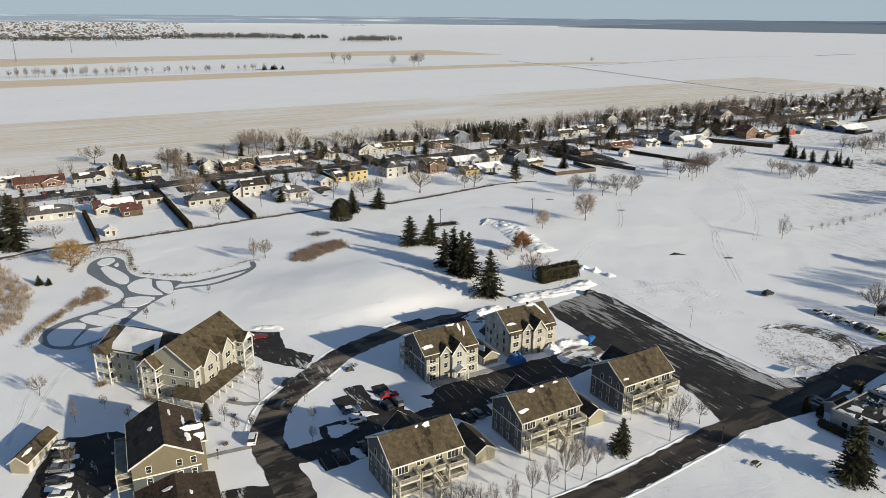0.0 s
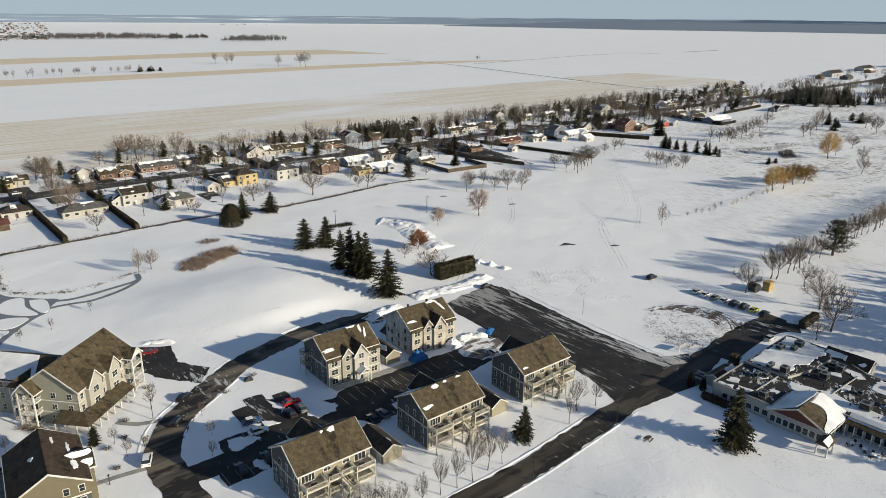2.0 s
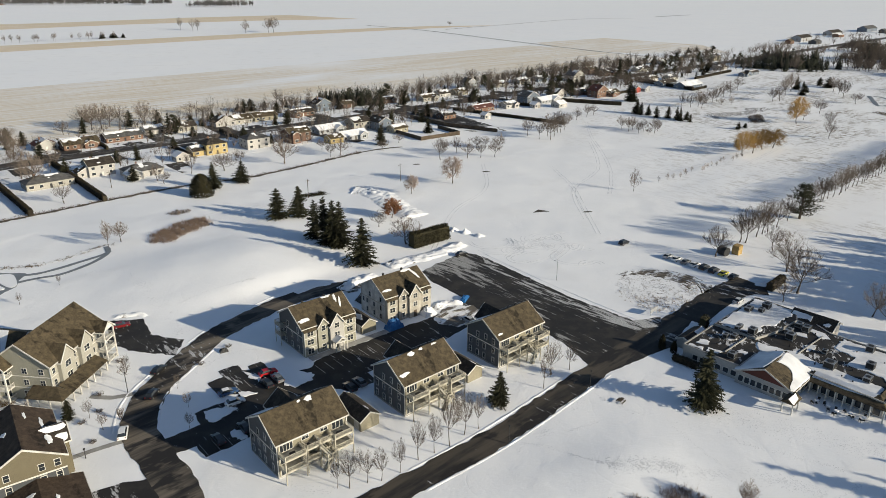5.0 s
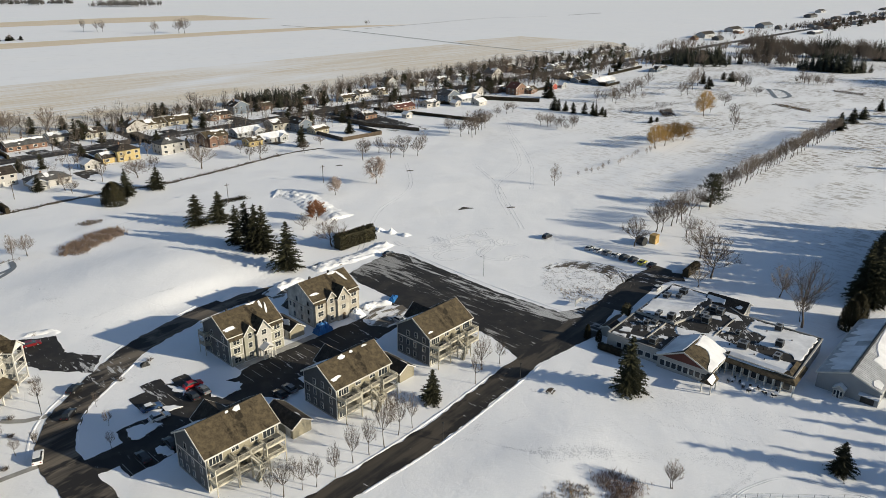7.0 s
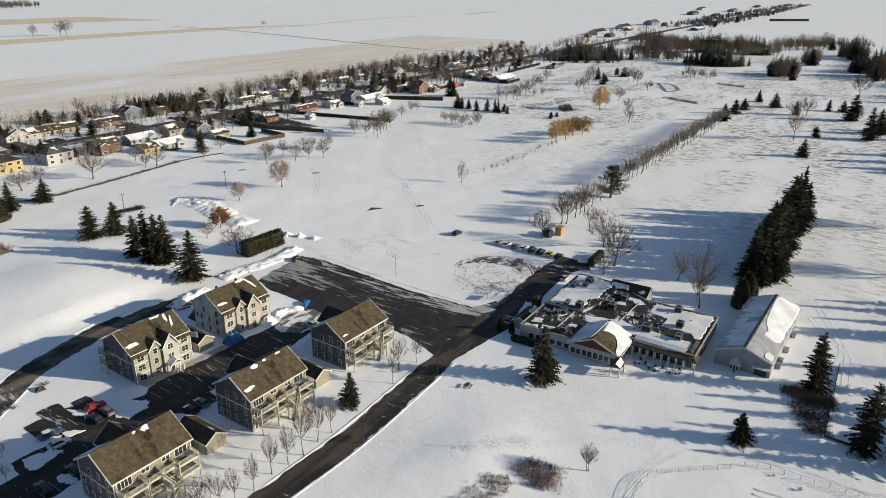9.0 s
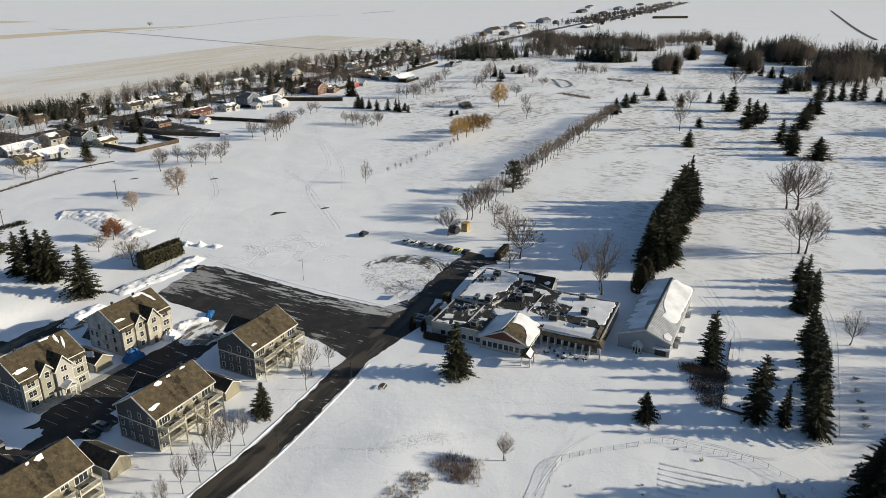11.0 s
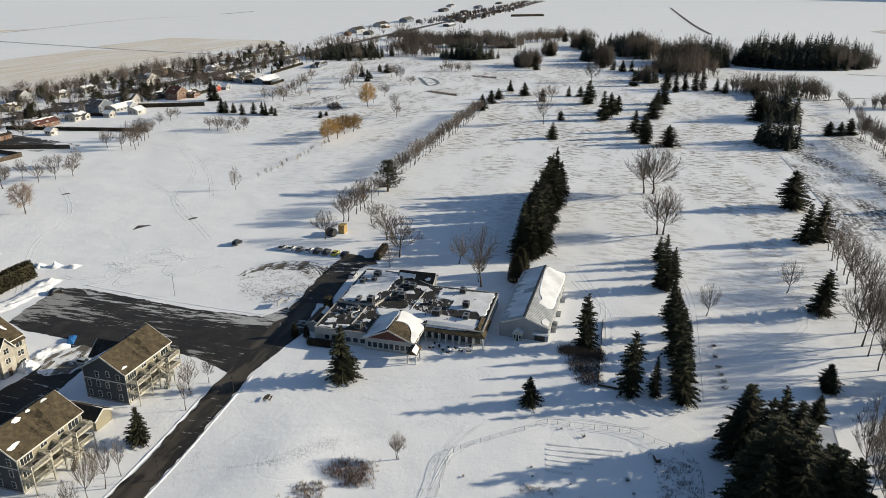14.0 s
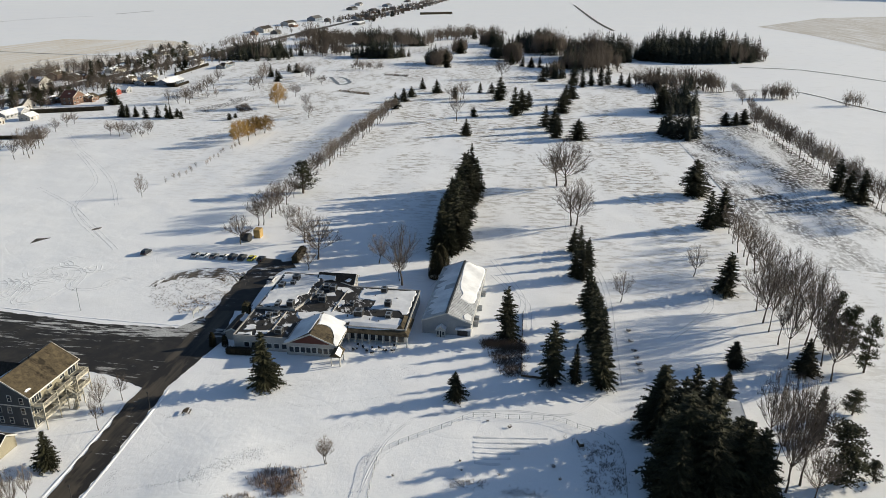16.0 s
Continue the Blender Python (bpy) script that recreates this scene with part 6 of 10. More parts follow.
    for k in range(6):
        px = 0.9 + k * 2.65
        Shape().box(px - 0.14, px + 0.14, -4.0, -3.72, 0, 2.5).link("column", WHITE_TRIM, porch)
    window(ob, 4.0, -1.02, 0.2, 2.2, 2.1, "-y", panes=2, bars=False, name="glazed_door")
    for z in (0.5, 3.3, 6.2):
        d = Shape().box(17.0, 21.0, -2.6, 0, z - 0.2, z).link("balcony", WHITE_TRIM, ob, "white balcony")
        railing(d, [(17.0, 0), (17.0, -2.6), (21.0, -2.6), (21.0, 0)], z, material=WHITE_TRIM, gap=0.2)
        window(ob, 19.0, 0, z + 0.1, 2.2, 2.0, "-y", panes=2, bars=False, name="glazed_door")
    for px in (17.0, 21.0):
        Shape().box(px - 0.16, px + 0.16, -2.7, -2.4, -0.1, 9.0).link("post", WHITE_TRIM, ob)
    gable_roof(ob, 16.8, 21.2, -2.7, 3.0, 8.9, 10.8, SHINGLE_BROWN, 0.3, "y", name="bay_roof")
    Shape().upright([(16.8, 8.8), (21.2, 8.8), (19, 10.7)], "y", -2.7, -2.5).link("gable_board", WHITE_TRIM, ob)
    for z in (3.1, 6.0):
        Shape().box(-0.05, 0, 0, W, z, z + 0.18).link("band_trim", WHITE_TRIM, ob)
        Shape().box(0, 17, -0.05, 0, z, z + 0.18).link("band_trim", WHITE_TRIM, ob)
    for yy in (-0.07, W - 0.1):
        Shape().box(-0.07, 0.1, yy, yy + 0.17, 0, ze).link("corner_trim", WHITE_TRIM, ob)


corner_apartments()


def gate_apartments():
    """The olive block at the bend, gable to the garden."""
    ob = thing("gate_apartments", -58.5, 112.3, 0, 25, "olive-sided apartment house with dark snow-flecked roof", "apartment building")
    L, D, ze, zr = 12.6, 16.5, 8.0, 11.6
    gable_walls(ob, 0, L, 0, D, -0.3, ze, zr, SLATE_SIDING, OLIVE_SIDING, "y")
    gable_roof(ob, 0, L, 0, D, ze, zr, SHINGLE_UMBER, 0.5, "y")
    Shape().box(0, L, -0.05, 0, 5.0, 5.3).link("band_trim", WHITE_TRIM, ob)
    Shape().box(0.0, L, -0.12, -0.06, -0.3, 5.0).link("lower_cladding", SLATE_SIDING, ob)
    for xx in (3.0, 8.6, 11.2):
        for z in (0.9, 3.4, 6.0):
            window(ob, xx, -0.12 if z < 5 else 0, z, 0.9, 1.35, "-y")
    # side gable with snow and cross roof
    gable_walls(ob, L - 0.1, L + 1.4, 5.0, 10.0, -0.3, 7.6, 9.8, OLIVE_SIDING, OLIVE_SIDING)
    gable_roof(ob, L - 4.0, L + 1.4, 5.0, 10.0, 7.6, 9.9, SHINGLE_DARK, 0.4, name="gable_roof")
    roof_sheet(ob, [(8.9, -0.35), (11.0, -0.2), (13.9, -0.3), (14.0, -0.9), (12.2, -1.1), (10.0, -0.9)], 7.5, 2.3 / 2.5, 9.9)
    roof_sheet(ob, [(10.9, -2.0), (12.4, -1.7), (14.0, -1.8), (14.0, -2.6), (12.2, -2.7)], 7.5, 2.3 / 2.5, 9.9)
    roof_sheet(ob, [(9.5, 0.5), (13.8, 0.4), (13.9, 1.3), (11.0, 1.6)], 7.5, 2.3 / 2.5, 9.9)
    for z in (1.0, 3.6, 6.0):
        window(ob, L + 1.4, 7.5, z, 1.4, 1.4, "+x", panes=2)
        window(ob, L, 2.5, z, 0.9, 1.3, "+x")
        window(ob, L, 13.0, z, 0.9, 1.3, "+x")
    roof_snow(ob, ((4.6, 4.6, 1.9, 0.9), (10.8, 4.2, 2.0, 0.5), (12.6, 1.8, 1.6, 0.4), (8.2, -2.2, 0.8, 0.7)), L / 2, (zr - ze) / (L / 2), zr, along="y")
    # balconies on the parking side
    for z in (2.75, 5.4):
        d = Shape().box(-2.8, 0, 1.0, 14.0, z - 0.2, z).link("balcony", DECK, ob, "timber balcony deck")
        railing(d, [(0, 1.0), (-2.8, 1.0), (-2.8, 14.0), (0, 14.0)], z)
    for yy in (1.0, 4.2, 7.5, 10.8, 14.0):
        Shape().box(-2.9, -2.7, yy - 0.1, yy + 0.1, -0.1, 6.4).link("post", CREAM_TRIM, ob)
    for yy in (3.0, 6.5, 10.0, 13.0):
        for z in (0.6, 2.9, 5.6):
            window(ob, 0, yy, z, 1.6, 1.9, "-x", panes=2, bars=False, name="glazed_door")
    # lower front wing
    gable_walls(ob, 0.4, 14.4, -10.0, -0.2, -0.3, 2.5, 4.5, OLIVE_SIDING, OLIVE_SIDING, "y")
    gable_roof(ob, 0.4, 14.4, -10.0, -0.2, 2.5, 4.5, SHINGLE_UMBER, 0.5, "y", name="wing_roof")
    roof_snow(ob, ((-4.2, -1.6, 0.7, 1.4), (-6.5, 2.4, 0.8, 0.5)), 7.4, 2.0 / 7.0, 4.5, along="y")


gate_apartments()

# ---- clubhouse ----


def clubhouse():
    """Low flat-roofed clubhouse with a gabled dining room and a glazed veranda."""
    ob = thing("clubhouse", 92.0, 139.5, 0, 32, "low white clubhouse with a flat black roof half under snow", "clubhouse")
    # local x along the drive, local y towards the golf course is negative
    H = 3.9
    out = [(0.5, 2.4), (0.5, -12.2), (9.2, -12.2), (9.4, -25.5), (8.8, -41.2), (34.0, -41.2), (34.2, -25), (34.2, -21), (40.6, -10), (41.4, 2.4)]
    Shape().slab(out, -0.3, H).link("wall", WHITE_SIDING, ob)
    inner = [(0.85, 2.05), (0.85, -11.9), (9.55, -11.9), (9.75, -25.5), (9.15, -40.85), (33.7, -40.85), (33.85, -25), (33.85, -21.1), (40.25, -10.1), (41.0, 2.05)]
    Shape().slab(inner, H, H + 0.12).link("roof", MEMBRANE, ob, "black membrane roof")
    for p, q in zip(out, out[1:] + out[:1]):
        Shape().plank((p[0], p[1], H + 0.10), (q[0], q[1], H + 0.10), 0.32, 0.34).link("parapet", CONCRETE, ob, "pale metal parapet")
    # the drive side stands a step higher
    Shape().slab([(16.0, 2.1), (16.1, -9.0), (23.3, -11.1), (34.6, -12.2), (40.2, -9.6), (40.9, 2.1)], H, H + 0.75).link("raised_roof", WHITE_SIDING, ob, "raised pale roof block")
    Shape().slab([(16.3, 1.8), (16.4, -8.8), (23.3, -10.8), (34.4, -11.9), (39.9, -9.4), (40.6, 1.8)], H + 0.75, H + 0.80).link("roof", MEMBRANE, ob, "black membrane roof")

    def drift(line, seed, z=H + 0.12):
        rng = random.Random(seed)
        ragged = [(x + rng.uniform(-0.25, 0.25), y + rng.uniform(-0.25, 0.25)) for x, y in frayed(line, 0.55, 0.8)]
        cx, cy = sum(p[0] for p in ragged) / len(ragged), sum(p[1] for p in ragged) / len(ragged)
        n = len(ragged)
        inside = [(cx + (x - cx) * 0.97, cy + (y - cy) * 0.97) for x, y in ragged]
        verts = [(x, y, z) for x, y in ragged] + [(x, y, z + 0.14) for x, y in inside]
        mesh_object("roof_drift", verts, [(k, (k + 1) % n, n + (k + 1) % n, n + k) for k in range(n)] + [tuple(range(n, 2 * n))], ROOF_SNOW, ob, "flat drift of roof snow")

    drift([(39.8, 1.5), (39.6, -8.4), (35.6, -10.4), (33.0, -9.4), (27.0, -9.6), (24.0, -7.6), (19.0, -8.2), (17.2, -6.0), (16.9, 1.5)], 1, H + 0.80)
    for k, line in enumerate((
            [(33.2, -24.2), (33.2, -40.4), (19.4, -40.4), (17.6, -39.4), (20.1, -36.9), (20.5, -29.7), (25.5, -29.4), (26.8, -24.2)],
            [(15.4, -9.8), (15.9, -14.8), (18.0, -19.4), (16.2, -23.2), (14.8, -34.9), (15.6, -39.2), (10.8, -39.4), (10.6, -26.0), (13.4, -20.2), (11.9, -16.1), (11.6, -11.0)],
            [(32.6, -14.6), (33.2, -19.4), (31.0, -22.0), (29.6, -20.4), (31.0, -17.0)], [(22.6, -18.7), (24.6, -20.9), (22.2, -21.2), (19.9, -20.4)],
            [(14.6, -1.0), (14.9, -4.6), (12.4, -5.8), (10.6, -4.4), (12.2, -1.8)], [(6.0, 1.0), (6.6, -1.6), (4.8, -2.0), (3.6, 0.4)], [(3.4, -2.8), (3.9, -6.2), (2.0, -6.0), (1.6, -3.2)],
            [(1.9, 1.7), (2.2, -2.2), (1.2, -2.2), (1.1, 1.7)], [(7.4, -8.0), (8.4, -10.4), (6.8, -11.0), (6.0, -9.2)], [(28.0, -14.0), (29.4, -16.4), (27.4, -17.6), (26.4, -15.0)])):
        drift(line, k + 2)
    units = ((30.1, -0.6, 2.6, 1.6, 1.1), (31.9, -3.4, 1.6, 1.4, 1.1), (35.4, -3.3, 2.0, 2.0, 1.4), (17.4, -7.4, 2.0, 1.8, 1.6), (17.6, -3.7, 2.8, 1.2, 0.9), (12.9, -4.8, 1.8, 1.4, 1.0), (11.6, -3.2, 1.8, 1.2, 1.0), (32.2, -13.6, 2.2, 1.6, 1.0), (30.9, -15.9, 2.2, 1.8, 1.4),
             (23.4, -14.8, 2.2, 2.0, 1.5), (26.6, -13.2, 2.4, 1.4, 0.9), (22.1, -23.7, 1.2, 1.2, 0.9), (15.6, -27.1, 2.4, 2.4, 1.6), (31.4, -31.1, 1.8, 1.8, 1.5), (22.3, -33.9, 1.8, 1.8, 1.6), (15.6, -35.4, 2.4, 1.6, 1.1), (3.0, -9.0, 1.8, 1.8, 1.3))
    for cx, cy, w, d, h in units:
        z = H + (0.78 if cx > 16 and cy > -9 else 0.1)
        un = Shape().box(cx - w / 2, cx + w / 2, cy - d / 2, cy + d / 2, z + 0.25, z + 0.25 + h).box(cx - w / 2 + 0.1, cx - w / 2 + 0.25, cy - d / 2, cy + d / 2, z, z + 0.25).box(cx + w / 2 - 0.25, cx + w / 2 - 0.1, cy - d / 2, cy + d / 2, z, z + 0.25)
        u = un.link("roof_unit", STEEL, ob, "grey rooftop ventilation unit")
        Shape().box(cx - w / 2 + 0.1, cx + w / 2 - 0.1, cy - d / 2 - 0.03, cy - d / 2, z + 0.4, z + 0.1 + h).link("grille", DARK_METAL, u)
        Shape().box(cx - w / 2 - 0.03, cx - w / 2, cy - d / 2 + 0.15, cy + d / 2 - 0.15, z + 0.4, z + 0.1 + h).link("grille", DARK_METAL, u)
        Shape().tube((cx, cy, z + 0.25 + h), (cx, cy, z + 0.33 + h), min(w, d) * 0.33, min(w, d) * 0.33, 10).link("fan_hood", DARK_METAL, u)
    for px, py, h in ((28.5, -29.0, 0.5), (27.5, -35.5, 0.5), (18.2, -31.4, 0.7), (14.4, -24.2, 0.8), (13.4, -30.6, 0.6), (12.8, -33.2, 0.5), (17.4, -24.8, 0.7), (20.4, -26.6, 0.7), (24.6, -26.4, 0.6), (19.2, -16.4, 0.9), (8.4, -4.6, 0.8), (6.6, -3.2, 0.6), (9.8, -2.0, 0.7), (4.6, -8.4, 0.6), (30.4, -18.4, 0.7), (13.8, -15.2, 0.6)):
        Shape().tube((px, py, H + 0.1), (px, py, H + h), 0.16, 0.16, 7).link("roof_pipe", DARK_METAL, ob)
    for p, q, label in (((15.4, -6.9), (4.3, -6.6), "pale roof upstand"), ((31.0, -20.1), (16.5, -19.3), "pale roof upstand")):
        Shape().plank((*p, H + 0.24), (*q, H + 0.24), 0.26, 0.26).link("upstand", CONCRETE, ob, label)
    # dining room with a broad gable towards the course
    g0, g1, gx0, gx1 = -25.0, -12.0, -0.6, 10.6
    ym, ze, zr = (g0 + g1) / 2, 3.5, 6.4
    Shape().upright([(g0, -0.3), (g1, -0.3), (g1, ze), (g0, ze)], "x", gx0, gx0 + 0.3).link("front_wall", WHITE_SIDING, ob)
    Shape().upright([(g0, ze), (g1, ze), (ym, zr)], "x", gx0, gx0 + 0.3).link("gable", MAROON_WALL, ob, "dark red gable")
    Shape().box(gx0 + 0.3, gx1, g0, g0 + 0.3, -0.3, ze).box(gx0 + 0.3, gx1, g1 - 0.3, g1, -0.3, ze).link("side_wall", WHITE_SIDING, ob)
    gable_roof(ob, gx0, gx1, g0, g1, ze, zr, SHINGLE_BROWN, 0.6, name="dining_roof")
    slope = (zr - ze) / ((g1 - g0) / 2)
    roof_sheet(ob, [(4.6, -0.35), (8.0, -0.2), (11.0, -0.2), (11.1, -4.0), (11.0, -6.9), (5.0, -7.0), (-0.8, -6.9), (-0.6, -5.9), (2.6, -5.2), (4.4, -4.2), (5.8, -2.6)], ym, slope, zr)
    roof_sheet(ob, [(0.0, 0.6), (3.5, 0.3), (10.8, 0.3), (11.0, 4.0), (10.8, 6.8), (4.0, 6.9), (-1.0, 6.8), (-0.8, 3.0)], ym, slope, zr)
    for k in range(8):
        window(ob, gx0, g0 + 1.3 + k * (g1 - g0 - 2.6) / 7, 0.9, 1.1, 1.5, "-x", bars=False)
    for k in range(4):
        window(ob, gx0 + 2.0 + k * 2.3, g0, 0.9, 1.5, 1.6, "-y", bars=False)
    # glazed veranda wing under a sloping brown edge
    for k in range(8):
        yy = -27.0 - k * 1.85
        xx = 9.4 - (-25.5 - yy) * 0.0385
        window(ob, xx, yy, 0.4, 1.5, 2.5, "-x", WHITE_TRIM, bars=False)
        Shape().box(xx - 1.75, xx - 1.5, yy + 0.8, yy + 1.05, -0.1, 3.1).link("post", WHITE_TRIM, ob, "white veranda post")
    Shape().box(6.7, 7.0, -42.0, -41.7, -0.1, 3.1).link("post", WHITE_TRIM, ob, "white veranda post")
    Shape().add([(7.4, -25.4, 3.25), (6.7, -42.2, 3.25), (10.6, -39.6, 4.5), (10.9, -25.4, 4.5), (7.4, -25.4, 3.05), (6.7, -42.2, 3.05), (17.2, -42.2, 3.25), (16.6, -39.6, 4.5), (17.2, -42.2, 3.05), (17.2, -39.6, 3.05)],
                [(3, 2, 1, 0), (0, 1, 5, 4), (1, 2, 7, 6), (1, 6, 8, 5), (6, 7, 9, 8), (4, 5, 8, 9)]).link("veranda_roof", SHINGLE_BROWN, ob)
    Shape().add([(8.7, -25.8, 3.78), (8.5, -33.0, 3.84), (8.9, -38.6, 3.98), (10.5, -39.2, 4.56), (10.8, -25.8, 4.58), (8.7, -25.8, 3.6), (8.5, -33.0, 3.66), (8.9, -38.6, 3.8)], [(4, 3, 2, 1, 0), (0, 1, 6, 5), (1, 2, 7, 6)]).link("veranda_snow", ROOF_SNOW, ob)
    for k in range(6):
        window(ob, 0.5, -1.0 - k * 2.0, 0.9, 1.3, 1.3, "-x", bars=False)
    # gabled entry roof at the far end
    gable_walls(ob, 36.4, 43.0, -20.3, -9.6, -0.3, 3.7, 5.6, WHITE_SIDING, WHITE_SIDING, "y")
    gable_roof(ob, 36.4, 43.0, -20.3, -9.6, 3.7, 5.6, SHINGLE_DARK, 0.5, "y", name="entry_roof")
    roof_cover(ob, -14.6, -9.4, 0.9, 3.6, -1, 39.7, 1.9 / 3.3, 5.6, 4, 0.24, "y")
    roof_snow(ob, ((-18.8, -2.2, 0.9, 0.9),), 39.7, 1.9 / 3.3, 5.6, along="y")
    # little gabled porch on posts at the garden corner
    can = Shape().box(-4.9, -0.6, -27.2, -24.6, 2.5, 2.66).link("canopy", WHITE_TRIM, ob)
    Shape().add([(-5.1, -27.4, 2.66), (-5.1, -24.4, 2.66), (-5.1, -25.9, 3.7), (-0.6, -27.4, 2.66), (-0.6, -24.4, 2.66), (-0.6, -25.9, 3.7)], [(0, 2, 1), (3, 4, 5), (0, 3, 5, 2), (1, 2, 5, 4)]).link("canopy_roof", SHINGLE_BROWN, can)
    Shape().add([(-5.0, -25.95, 3.76), (-5.1, -27.3, 2.82), (-1.8, -27.0, 2.95), (-1.2, -25.95, 3.76)], [(0, 1, 2, 3)]).link("canopy_snow", ROOF_SNOW, can)
    for px, py in ((-4.7, -27.0), (-4.7, -24.8), (-1.4, -27.0)):
        Shape().box(px - 0.13, px + 0.13, py - 0.13, py + 0.13, -0.1, 2.5).link("post", WHITE_TRIM, can)
    # low annex by the drive
    gable_walls(ob, 5.0, 14.0, 2.9, 6.6, -0.3, 2.4, 3.3, WHITE_SIDING, WHITE_SIDING)
    gable_roof(ob, 5.0, 14.0, 2.9, 6.6, 2.4, 3.3, SHINGLE_DARK, 0.3, name="annex_roof")
    roof_cover(ob, 9.8, 14.0, 0.1, 1.8, -1, 4.75, 0.9 / 1.85, 3.3, 6, 0.2)


clubhouse()


def patio_set(x, y, turn):
    """A round outdoor table with snow on it and two chairs."""
    ob = thing("patio_table", x, y, 0, turn, "dark round patio table capped with snow", "table", "tables on the club terrace")
    Shape().tube((0, 0, 0.70), (0, 0, 0.75), 0.62, 0.62, 12).link("tabletop", DARK_METAL, ob)
    Shape().tube((0, 0, 0), (0, 0, 0.70), 0.06, 0.05, 6).tube((0, 0, 0), (0, 0, 0.05), 0.32, 0.28, 8).link("pedestal", DARK_METAL, ob)
    Shape().tube((0, 0, 0.75), (0, 0, 0.92), 0.60, 0.44, 12).link("snow_cap", ROOF_SNOW, ob, "cap of snow")
    for k in range(2):
        a = k * 2.6 + 0.4
        ch = thing("patio_chair", x + 1.2 * math.cos(a + radians(turn)), y + 1.2 * math.sin(a + radians(turn)), 0, turn + math.degrees(a) + 90, "dark outdoor chair half in the snow", "chair", "chairs on the club terrace")
        Shape().box(-0.28, 0.28, -0.28, 0.28, 0.42, 0.48).link("seat", DARK_METAL, ch)
        Shape().box(-0.28, 0.28, -0.30, -0.24, 0.48, 0.95).link("backrest", DARK_METAL, ch)
        for lx in (-0.25, 0.25):
            for ly in (-0.25, 0.25):
                Shape().box(lx - 0.03, lx + 0.03, ly - 0.03, ly + 0.03, 0, 0.42).link("leg", DARK_METAL, ch)


for lx, ly, turn in ((4.6, -29.0, 10), (4.2, -31.6, 60), (3.4, -33.6, 30), (4.8, -36.0, 80), (5.2, -38.8, 20)):
    patio_set(92.0 + 0.848 * lx - 0.53 * ly, 139.5 + 0.53 * lx + 0.848 * ly, turn)


def long_hall():
    ob = thing("long_hall", 129.0, 110.0, 0, 29.5, "long grey metal hall with a ribbed snowy roof", "hall", )
    L, W, ze, zr = 37.5, 13.2, 3.9, 6.4
    gable_walls(ob, 0, L, -W, 0, -0.3, ze, zr, GREY_SIDING, GREY_SIDING)
    gable_roof(ob, 0, L, -W, 0, ze, zr, METAL_ROOF, 0.3)
    ribs = Shape()
    sl = (zr - ze) / (W / 2)
    for k in range(46):
        x = k * L / 45
        for s in (-1, 1):
            ribs.plank((x, -W / 2, zr + 0.25), (x, -W / 2 + s * W / 2, ze + 0.25), 0.07, 0.06)
    ribs.link("roof_ribs", METAL_ROOF, ob)
    mesh_object("ridge_cap", [(-0.3, -W / 2 - 0.35, zr + 0.16), (L + 0.3, -W / 2 - 0.35, zr + 0.16), (L + 0.3, -W / 2, zr + 0.32), (-0.3, -W / 2, zr + 0.32), (-0.3, -W / 2 + 0.35, zr + 0.16), (L + 0.3, -W / 2 + 0.35, zr + 0.16)], [(0, 1, 2, 3), (3, 2, 5, 4)], DARK_METAL, ob, "dark ridge cap")
    # thin ribbed snow on the one slope, a thicker sheet on the other
    for x0, x1, d0, d1 in ((1.2, 4.0, 0.4, 4.6), (4.0, 17.0, 0.5, 6.4), (20.5, 37.4, 0.5, 6.4), (17.0, 20.5, 3.4, 6.4)):
        roof_cover(ob, x0, x1, d0, d1, 1, -W / 2, sl, zr, int(x0 * 5), 0.235)
    roof_sheet(ob, [(10.5, -4.6), (11.0, -2.2), (14.0, -2.6), (17.0, -1.4), (22, -0.7), (36.5, -0.5), (37.4, -3.6), (37.2, -6.4), (24, -6.5), (19, -6.2), (16.5, -6.4), (11.5, -6.0)], -W / 2, sl, zr, 0.25)
    roof_sheet(ob, [(0.3, -4.8), (2.0, -4.4), (4.2, -5.0), (3.4, -6.3), (0.6, -6.3)], -W / 2, sl, zr, 0.25)
    gable_walls(ob, -1.8, 0, -6.4, -4.2, -0.2, 2.3, 3.2, WHITE_SIDING, WHITE_SIDING)
    gable_roof(ob, -1.8, 0, -6.4, -4.2, 2.3, 3.2, ROOF_SNOW, 0.2, name="porch_roof", thick=0.14)
    for yy in (-6.0, -5.3, -4.6):
        window(ob, -1.8, yy, 0.7 if yy != -5.3 else 0.05, 0.45, 1.1 if yy != -5.3 else 1.9, "-x", bars=False)
    Shape().box(-0.08, 0, -12.4, -9.6, 0, 2.4).link("dark_door", DARK_METAL, ob)
    Shape().box(-1.6, 0.2, -13.4, -9.2, 2.4, 2.55).link("awning", ROOF_SNOW, ob)
    for xx, h in ((6, 1.4), (8.0, 1.8), (16, 1.2), (26, 1.2)):
        Shape().box(xx, xx + 1.4, -W - 1.3, -W - 0.1, 0, h).link("wall_unit", STEEL, ob, "grey outdoor cooling unit")


long_hall()

